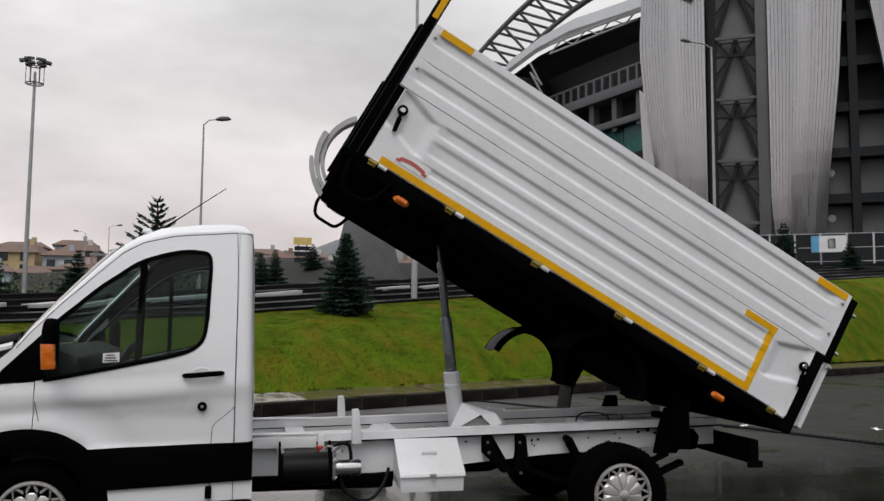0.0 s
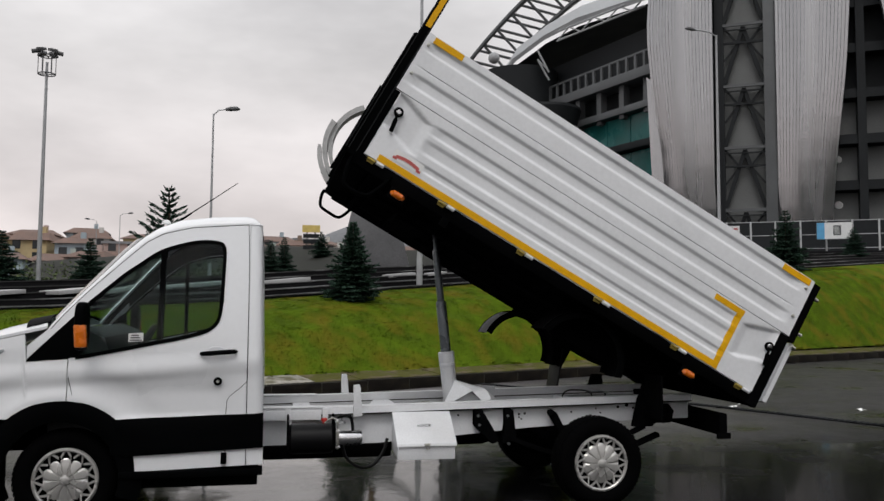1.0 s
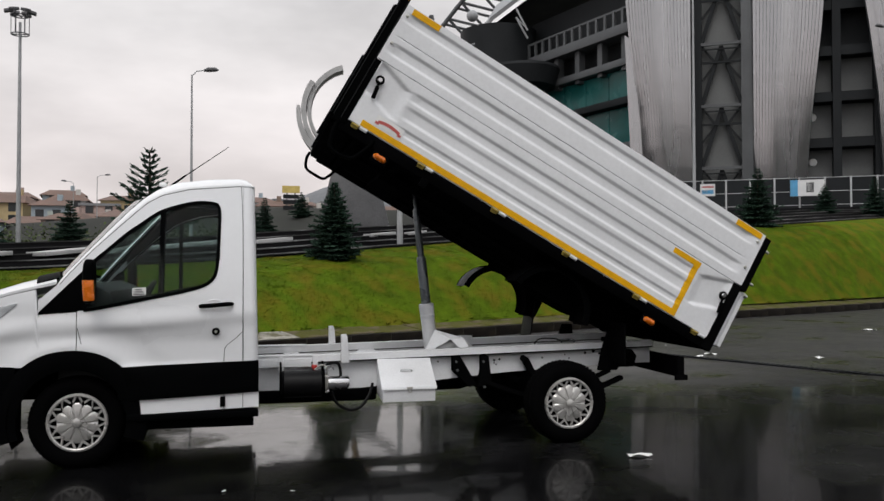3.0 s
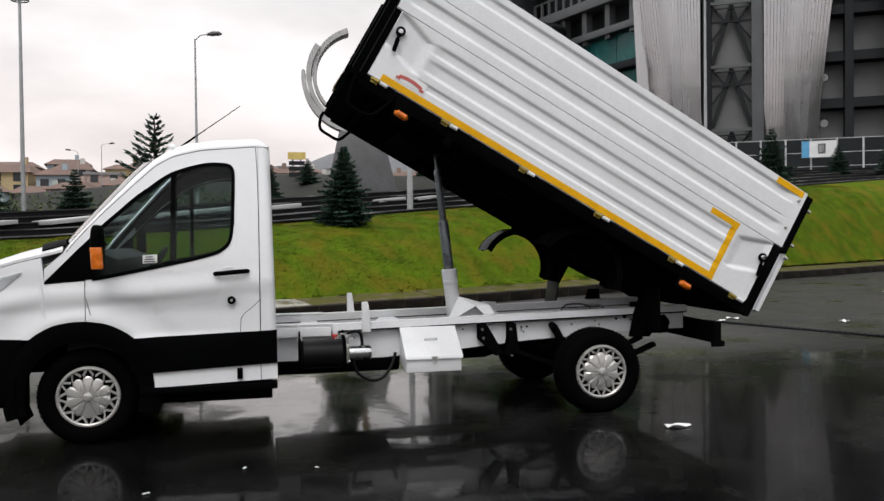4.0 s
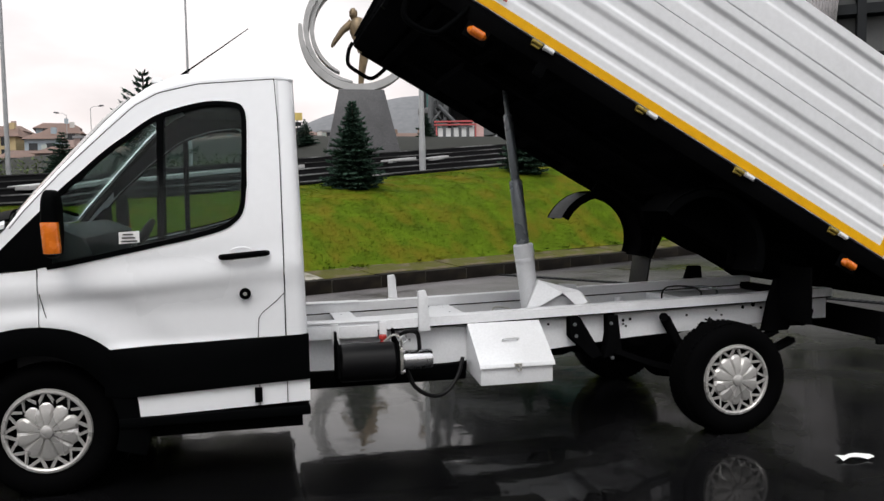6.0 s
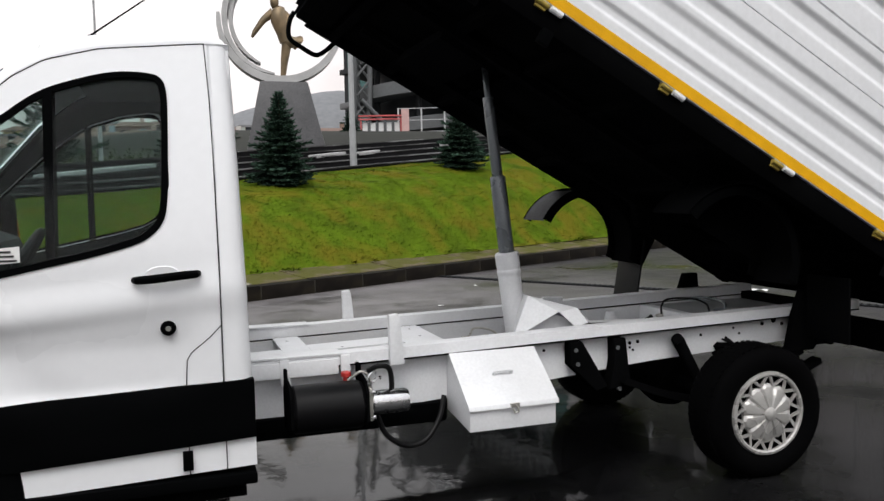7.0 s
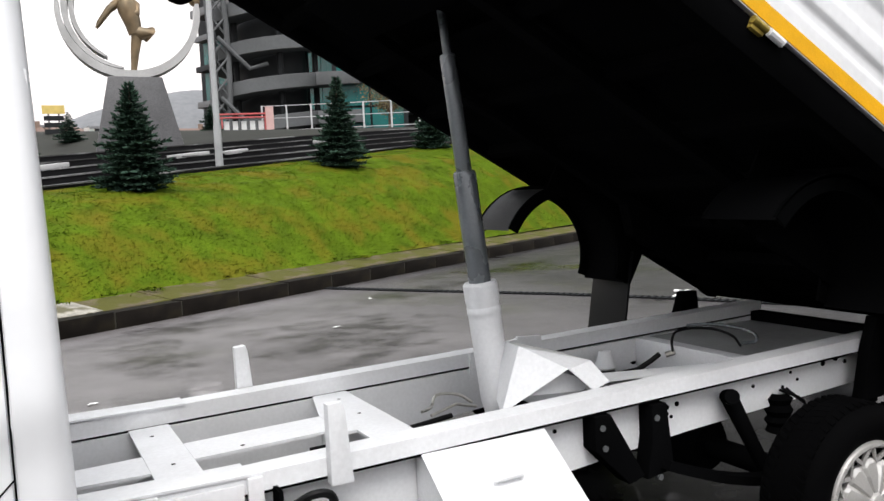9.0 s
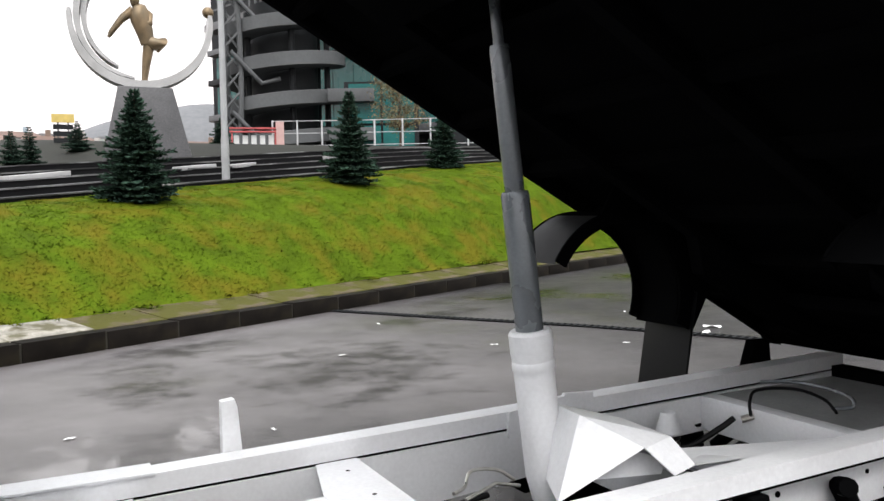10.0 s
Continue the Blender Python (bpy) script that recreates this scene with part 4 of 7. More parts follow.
def low_z(x):
    return curve_at([(1.3, 0.455), (2.1, 0.462), (2.9, 0.515), (3.5, 0.565), (4.55, 0.615), (5.0, 0.62)], x)


XR = np.linspace(1.30, 4.95, 24)


def loft(g, prof, side, height):
    """Draws a section of (y, q) along the chassis, with height(x, q)."""
    n = len(prof)
    g.add([(x, side * y, height(x, q)) for x in XR for y, q in prof],
          [(i * n + k, i * n + (k + 1) % n, (i + 1) * n + (k + 1) % n, (i + 1) * n + k) for i in range(len(XR) - 1) for k in range(n)] +
          [tuple(range(n)), tuple((len(XR) - 1) * n + k for k in range(n - 1, -1, -1))])


for side in (-1, 1):
    g = Geo()
    loft(g, [(0.44, 0.0), (0.535, 0.0), (0.539, -0.054), (0.527, -0.054), (0.524, -0.010), (0.45, -0.010), (0.446, -0.054), (0.50, -0.054), (0.50, -0.062), (0.436, -0.062)], side, lambda x, q: top_z(x) + q)
    # solid black strips imitate the shadow line under the lip
    gs = Geo()
    loft(gs, [(0.502, -0.0555), (0.536, -0.0555), (0.536, -0.0635), (0.502, -0.0635)], side, lambda x, q: top_z(x) + q)
    loft(gs, [(0.440, -0.0635), (0.495, -0.0635), (0.495, -0.071), (0.440, -0.071)], side, lambda x, q: top_z(x) + q)
    part("rail_shade_strip", gs, M_BLACK, truck, "black strip drawn as the shadow line below the rail lip")
    part("subframe_rail", g, M_RAIL, truck, "white painted tipper subframe rail", sharp=20)
    g = Geo()
    loft(g, [(0.425, 0.0), (0.47, 0.0), (0.47, 1.0), (0.425, 1.0)], side, lambda x, q: top_z(x) - 0.072 + (low_z(x) - top_z(x) + 0.072) * q)
    ch = part("chassis_rail", g, M_RAIL, truck, "pale grey chassis rail with bolt holes", sharp=20)
    # bolt holes and bolts
    for x, z, r in ((3.42, 0.70, 0.010), (3.47, 0.705, 0.010), (3.42, 0.675, 0.007), (3.44, 0.66, 0.007), (4.10, 0.735, 0.007), (4.14, 0.70, 0.007), (4.30, 0.745, 0.012), (4.38, 0.76, 0.016), (4.44, 0.735, 0.010), (4.05, 0.68, 0.008), (3.88, 0.71, 0.008), (2.9, 0.70, 0.008), (1.62, 0.60, 0.008)):
        g = Geo()
        g.lathe([(r, 0.0), (r, 0.004), (0.0, 0.004)], Matrix.Translation((x, side * 0.470, z - 0.022)) @ Matrix.Rotation(radians(90 * -side), 4, "X"), 12)
        part("bolt_hole", g, M_BLACK, ch)
    # upright stops
    g = Geo()
    g.prism([(2.030, 0.695), (2.102, 0.695), (2.085, 0.915), (2.075, 0.945), (2.030, 0.94)], side * 0.540, side * 0.580)
    part("upright_stop", g, M_RAIL, truck, "short white upright stop on the subframe", bevel=0.005)
    # thin cover plate at the front
    g = Geo()
    g.box(1.30, 1.80, side * 0.43, side * 0.545, top_z(1.5) + 0.003, top_z(1.5) + 0.012)
    part("cover_plate", g, M_RAIL, truck, bevel=0.002)
    # black spring hanger brackets
    g = Geo()
    for x0 in (3.02, 3.28):
        s = 1 if x0 < 3.1 else -1
        g.prism([(x0, 0.725), (x0 + 0.07, 0.725), (x0 + 0.10 + 0.12 * (s > 0), 0.47), (x0 + 0.03 + 0.12 * (s > 0) - 0.06 * (s < 0), 0.45), (x0, 0.60)], side * 0.472, side * 0.55)
    part("spring_hanger", g, M_BLKPAINT, truck, "black steel spring hanger", bevel=0.006)
    for x, z in ((3.05, 0.705), (3.06, 0.63), (3.30, 0.70), (3.31, 0.475), (3.67, 0.70)):
        g = Geo()
        g.tube([(x, side * 0.53, z - 0.025), (x, side * 0.555, z - 0.025)], 0.012, 8)
        part("bolt", g, M_STEELG, ch)
    # hinge pillars at the back
    g = Geo()
    g.prism([(4.38, 0.57), (4.56, 0.57), (4.60, 0.62), (4.60, 0.72), (4.58, 0.92), (4.48, 0.92), (4.43, 0.78)], side * 0.545, side * 0.60)
    g.prism([(4.56, 0.60), (4.72, 0.60), (4.75, 0.70), (4.70, 0.76), (4.58, 0.76)], side * 0.60, side * 0.615)
    for x, z, r in ((4.64, 0.635, 0.035), (4.66, 0.715, 0.028)):
        g.lathe([(r * 0.55, -0.02), (r, -0.02), (r, 0.02), (r * 0.55, 0.02)], pose(x, side * 0.63, z, 90, 0, 0), 16)
    g.bar((4.50, side * 0.56, 0.57), (4.24, side * 0.56, 0.46), 0.05, 0.04)
    part("hinge_pillar", g, M_BLKPAINT, truck, "black tipping hinge pillar", bevel=0.01)

def plate(name, pts, z=None, t=0.01, label=""):
    """A flat plate lying on the subframe."""
    g = Geo()
    n = len(pts)
    zs = [top_z(p[0]) - 0.060 if z is None else z for p in pts]
    g.add([(*p, h) for p, h in zip(pts, zs)] + [(*p, h - t) for p, h in zip(pts, zs)], [tuple(range(n)), tuple(range(2 * n - 1, n - 1, -1))] + [(i, (i + 1) % n, (i + 1) % n + n, i + n) for i in range(n)])
    return part(name, g, M_RAIL, truck, label)


plate("cross_plate", [(1.585, 0.42), (1.73, 0.42), (1.73, -0.42), (1.585, -0.42)], label="white cross plate of the subframe")
plate("cross_plate", [(2.31, 0.42), (2.455, 0.42), (2.45, -0.42), (2.29, -0.42), (2.285, -0.14), (2.24, -0.14), (2.235, 0.118)], label="white gusset cross plate of the subframe")
plate("cross_plate", [(1.32, 0.05), (1.584, 0.052), (1.584, -0.145), (1.32, -0.12)])
plate("cross_plate", [(1.731, 0.115), (2.234, 0.117), (2.239, -0.08), (1.731, -0.085)])
for pts in ([(1.65, 0.28)], [(1.66, -0.1)], [(1.90, -0.05)], [(2.38, 0.30)], [(2.37, 0.05)]):
    g = Geo()
    x, y = pts[0]
    g.lathe([(0.0, 0.0), (0.008, 0.0)], Matrix.Translation((x, y, top_z(x) - 0.0585)), 10)
    part("plate_hole", g, M_BLACK, truck)
for x0, x1, z0, z1 in ((2.34, 2.40, 0.50, 0.685), (3.30, 3.36, 0.55, 0.70), (4.03, 4.11, 0.60, 0.745), (4.85, 4.93, 0.60, 0.79)):
    g = Geo()
    g.box(x0, x1, -0.424, 0.424, z0, z1)
    part("cross_member", g, M_RAIL if x0 < 4.5 else M_BLKPAINT, truck, bevel=0.006)
g = Geo()
g.box(4.11, 4.86, -0.424, 0.424, 0.728, 0.738)
part("rear_deck_plate", g, M_DECK, truck)
# ram cradle: folded cover between ram foot and rail
def folded(name, pts, faces, label=""):
    """Sheet steel folded along the given corners, 6 mm thick."""
    pts = [Vector(p) for p in pts]
    mid = sum(pts, Vector()) / len(pts)
    inner = [p + (mid - p).normalized() * 0.012 for p in pts]
    g = Geo()
    g.add(pts + inner, list(faces) + [tuple(i + len(pts) for i in reversed(f)) for f in faces])
    part(name, g, M_RAIL, truck, label, sharp=15)


folded("ram_cover", [(2.80, -0.28, 0.715), (2.93, -0.21, 0.940), (3.00, 0.04, 0.92), (2.97, 0.06, 0.70), (3.04, -0.375, 0.865), (3.17, -0.34, 0.872), (3.24, -0.02, 0.85), (3.20, -0.41, 0.80), (3.30, -0.28, 0.76), (3.28, 0.06, 0.72), (3.13, -0.40, 0.775)],
       [(0, 1, 2, 3), (0, 4, 1), (1, 4, 5), (1, 5, 6, 2), (5, 7, 8, 6), (6, 8, 9), (2, 6, 9, 3), (4, 10, 7, 5)], "white folded steel cover behind the ram")
folded("ram_cover_web", [(2.85, -0.25, 0.76), (3.02, -0.30, 0.85), (3.16, -0.33, 0.80), (3.14, -0.33, 0.76)], [(0, 1, 2, 3)])
folded("ram_cover_flange", [(3.20, -0.41, 0.798), (3.42, -0.41, 0.788), (3.36, -0.26, 0.768), (3.28, -0.28, 0.76)], [(0, 1, 2, 3)])
g = Geo()
g.prism([(3.30, 0.70), (3.32, 0.838), (3.455, 0.830), (3.45, 0.70)], 0.415, 0.434)
g.prism([(3.06, 0.70), (3.06, 0.80), (3.31, 0.832), (3.31, 0.70)], 0.405, 0.424)
part("ram_gusset", g, M_RAIL, truck)
g = Geo()
g.add([(3.24, -0.42, 0.772), (3.24, -0.13, 0.765), (3.92, -0.42, 0.785), (3.24, -0.42, 0.762), (3.24, -0.13, 0.755), (3.92, -0.42, 0.775)], [(0, 1, 2), (5, 4, 3), (0, 3, 4, 1), (1, 4, 5, 2), (2, 5, 3, 0)])
part("corner_gusset", g, M_RAIL, truck)
# telescopic ram
def on_ram(z):
    return Vector((2.948 - 0.110 * (z - 0.68), 0.0, z))
for name, z0, z1, r, material, label in (("ram_sleeve", 0.62, 1.175, 0.066, M_RAIL, "white lower sleeve of the hydraulic ram"), ("ram_stage", 1.15, 1.615, 0.045, M_RAM, "grey telescopic ram stage"), ("ram_stage", 1.60, 2.065, 0.031, M_RAM, "grey telescopic ram stage"), ("ram_stage", 2.05, 2.36, 0.017, M_RAM, "grey telescopic ram stage")):
    g = Geo()
    pts, rr = [on_ram(z0), on_ram(z1 - 0.012), on_ram(z1)], [r, r, r * 0.9]
    if name == "ram_sleeve":
        pts = [on_ram(z) for z in (0.62, 0.70, 1.03, 1.045, 1.05, 1.072, 1.078, 1.105, 1.165, 1.175)]
        rr = [0.050, 0.063, 0.066, 0.066, 0.069, 0.069, 0.066, 0.070, 0.070, 0.063]
    g.tube(pts, rr, 28)
    part(name, g, material, truck, label)
g = Geo()
g.tube(bend([(2.86, 0.05, 0.68), (2.80, 0.06, 0.72), (2.70, 0.05, 0.735), (2.66, 0.02, 0.70), (2.60, -0.02, 0.70)], 4), 0.006, 8)
g.tube([(2.86, 0.02, 0.67), (2.76, 0.0, 0.70), (2.62, -0.06, 0.69)], 0.006, 8)
part("hydraulic_pipe", g, M_ZINC, truck, "thin steel hydraulic pipe")
for pts, r, material in (([(4.02, 0.14, 0.715), (4.035, 0.16, 0.77), (4.10, 0.18, 0.805), (4.22, 0.10, 0.81), (4.24, -0.02, 0.79), (4.20, -0.11, 0.76)], 0.0065, M_HOSE), ([(4.36, 0.40, 0.77), (4.42, 0.27, 0.785), (4.41, 0.08, 0.79), (4.36, -0.05, 0.785), (4.33, -0.08, 0.76), (4.30, -0.02, 0.745)], 0.008, M_RAM), ([(2.2, 0.15, 0.58), (2.5, 0.1, 0.60), (2.8, 0.12, 0.62)], 0.011, M_HOSE)):
    g = Geo()
    g.tube(bend(pts), r, 8)
    part("brake_hose", g, material, truck, "black hose lying in the chassis" if material is M_HOSE else "pale painted pipe in the rear frame")
g = Geo()
g.tube([(4.00, 0.17, 0.70), (4.035, 0.14, 0.715)], 0.014, 10)
part("hose_union", g, M_ZINC, truck)
# bump stop under the far rail
g = Geo()
g.lathe([(0.030, 0.05), (0.036, 0.02), (0.048, -0.015), (0.052, -0.03), (0.044, -0.04), (0.0, -0.04)], Matrix.Translation((3.754, 0.32, 0.68)), 18)
stop_ob = part("bump_stop", g, M_RAIL, truck, "pale rubber bump stop with a black boot")
g = Geo()
g.lathe([(0.040, -0.04), (0.050, -0.052), (0.040, -0.064), (0.050, -0.076), (0.040, -0.09), (0.0, -0.09)], Matrix.Translation((3.754, 0.32, 0.68)), 18)
part("boot", g, M_HOSE, stop_ob)
g = Geo()
g.tube(bend([(3.74, 0.30, 0.585), (3.82, 0.26, 0.60), (3.93, 0.22, 0.66), (3.99, 0.20, 0.70)]), 0.013, 8)
part("brake_hose", g, M_HOSE, truck, "black hose lying in the chassis")
g = Geo()
g.tube(bend([(2.985, 0.10, 0.90), (3.00, 0.13, 0.885), (3.03, 0.14, 0.85), (3.05, 0.13, 0.80)]), 0.008, 8)
g.tube(bend([(2.98, 0.12, 0.89), (3.01, 0.15, 0.87), (3.04, 0.15, 0.83), (3.06, 0.14, 0.79)]), 0.006, 8)
part("cable", g, M_HOSE, truck, "bundle of black cables beside the ram")
for k in range(3):
    g = Geo()
    g.tube(bend([(4.0 + 0.02 * k, -0.50, 0.66), (4.10 + 0.03 * k, -0.54, 0.60 - 0.03 * k), (4.09 + 0.02 * k, -0.54, 0.48 - 0.02 * k), (3.98, -0.52, 0.44 + 0.01 * k)]), 0.006, 6)
    part("air_line", g, M_HOSE, truck)

# hydraulic power unit
g = Geo()
g.tube([(1.53, -0.66, 0.545), (1.545, -0.66, 0.545), (1.85, -0.66, 0.545), (1.865, -0.66, 0.545)], [0.10, 0.112, 0.112, 0.10], 32)
tank = part("oil_tank", g, M_HOSE, truck, "black cylindrical hydraulic oil tank")
for x in (1.515, 1.865):
    g = Geo()
    g.prism([(-0.56, 0.69), (-0.72, 0.665), (-0.765, 0.62), (-0.77, 0.48), (-0.73, 0.44), (-0.56, 0.44)], x, x + 0.014, "x")
    g.box(x, x + 0.014, -0.60, -0.53, 0.44, 0.72)
    part("tank_bracket", g, M_BLKPAINT, tank, bevel=0.002)
g = Geo()
g.tube([(1.90, -0.67, 0.545), (1.91, -0.67, 0.545), (2.07, -0.67, 0.545), (2.085, -0.67, 0.545), (2.09, -0.67, 0.545)], [0.05, 0.057, 0.057, 0.052, 0.03], 28)
motor = part("pump_motor", g, M_STEEL, truck, "bright steel pump motor")
g = Geo()
g.box(1.878, 1.905, -0.725, -0.615, 0.47, 0.62)
part("pump_flange", g, M_ZINC, motor, bevel=0.004)
for y, z in ((-0.715, 0.485), (-0.715, 0.605)):
    g = Geo()
    g.tube([(1.87, y, z), (1.915, y, z)], 0.011, 10)
    part("flange_bolt", g, M_STEEL, motor)
for x in (1.50, 1.79):
    g = Geo()
    g.prism([(x, 0.76), (x + 0.045, 0.76), (x + 0.045, 0.70), (x + 0.05, 0.64), (x + 0.005, 0.64), (x, 0.70)], -0.558, -0.541)
    part("tank_strap", g, M_RAIL, truck, bevel=0.003)
g = Geo()
g.box(1.30, 1.78, -0.552, -0.541, 0.672, 0.745)
part("front_gusset", g, M_RAIL, truck, bevel=0.003)
g = Geo()
g.lathe([(0.0, 0.022), (0.020, 0.022), (0.024, 0.017), (0.024, 0.0), (0.015, 0.0), (0.015, -0.04), (0.0, -0.04)], Matrix.Translation((1.80, -0.62, 0.672)), 18)
part("filler_cap", g, mat("red_cap_plastic", (0.45, 0.03, 0.025), 0.4, scale=30), tank, "red plastic filler cap")
g = Geo()
g.tube(bend([(1.80, -0.66, 0.66), (1.86, -0.68, 0.70), (1.90, -0.68, 0.665), (1.90, -0.67, 0.61)]), 0.007, 8)
part("pressure_pipe", g, M_ZINC, truck)
for dx, top in ((0.0, 0.685), (0.022, 0.66)):
    g = Geo()
    g.tube(bend([(1.885 + dx, -0.70, 0.60), (1.875 + dx, -0.715, 0.635), (1.89 + dx, -0.715, top), (1.925 + dx, -0.69, top + 0.01), (1.935 + dx, -0.66, top - 0.005)]), 0.0055, 8)
    part("braided_line", g, M_STEEL, truck, "thin braided steel line")
g = Geo()
g.tube(bend([(1.90, -0.64, 0.69), (1.95, -0.66, 0.715), (2.0, -0.66, 0.70), (2.02, -0.63, 0.62), (2.02, -0.60, 0.55)]), 0.013, 10)
part("hydraulic_hose", g, M_HOSE, truck, "black hydraulic hose")
g = Geo()
g.tube(bend([(1.93, -0.66, 0.50), (1.98, -0.66, 0.38), (2.08, -0.66, 0.315), (2.18, -0.65, 0.33), (2.26, -0.62, 0.42), (2.30, -0.58, 0.52)]), 0.013, 10)
part("hydraulic_hose", g, M_HOSE, truck, "black hydraulic hose sagging below the pump")
g = Geo()
g.box(1.32, 2.35, -0.50, -0.40, 0.36, 0.47)
g.box(1.34, 2.32, -0.38, 0.38, 0.34, 0.46)
g.box(1.36, 2.60, -0.405, -0.15, 0.40, 0.655)
part("fuel_tank", g, M_BLACK, truck, bevel=0.03)
g = Geo()
g.tube([(1.0, 0.1, 0.48), (2.4, 0.1, 0.50), (3.0, 0.05, 0.47), (3.8, 0.0, 0.36)], 0.045, 14)
part("prop_shaft", g, M_BLKPAINT, truck)
g = Geo()
g.tube([(1.5, 0.30, 0.36), (2.6, 0.32, 0.36), (3.3, 0.34, 0.36), (3.5, 0.34, 0.42)], 0.05, 12)
part("exhaust_pipe", g, M_BLKPAINT, truck)
# tool box with sloping lid
g = Geo()
PB = [(-0.480, 0.700), (-0.545, 0.700), (-0.812, 0.500), (-0.807, 0.385), (-0.470, 0.42)]
g.prism(PB, 2.352, 2.802, "x")
box_ob = part("tool_box", g, M_RAIL, truck, "white steel tool box with a sloping lid", bevel=0.004)
g = Geo()
g.prism([(-0.541, 0.722), (-0.822, 0.512), (-0.830, 0.490), (-0.814, 0.490), (-0.811, 0.503), (-0.541, 0.707)], 2.342, 2.812, "x")
part("lid", g, M_RAIL, box_ob, bevel=0.003)
g = Geo()
g.tube([(2.53, -0.665, 0.612), (2.53, -0.682, 0.638), (2.54, -0.686, 0.642), (2.615, -0.686, 0.642), (2.625, -0.682, 0.638), (2.625, -0.665, 0.612)], 0.007, 8)
part("lid_handle", g, M_RAIL, box_ob, "small white pull handle")
g = Geo()
g.box(2.555, 2.600, -0.835, -0.823, 0.494, 0.512)
g.tube([(2.577, -0.832, 0.505), (2.590, -0.838, 0.49), (2.592, -0.838, 0.472), (2.575, -0.836, 0.466), (2.568, -0.832, 0.485)], 0.005, 8)
part("latch", g, M_ZINC, box_ob, "zinc toggle latch")

# rear underrun beam, mud flaps
g = Geo()
g.box(4.96, 5.03, -0.98, 0.98, 0.54, 0.715)
g.box(4.94, 5.06, -0.985, -0.955, 0.51, 0.56)
g.box(4.55, 4.97, -0.46, -0.39, 0.60, 0.70)
g.box(4.55, 4.97, 0.39, 0.46, 0.60, 0.70)
part("underrun_beam", g, M_BLKPAINT, truck, "black rear underrun beam", bevel=0.01)

# ---- raised load bed, built lying flat and then tipped back ----
BED = pose(2.005, 0, 2.713, 0, 29.75, 0)
L = 3.66


def rib_profile(v, ribs):
    return sum(h * (smooth(c - w, c - w * 0.45, v) - smooth(c + w * 0.45, c + w, v)) for c, w, h in ribs)


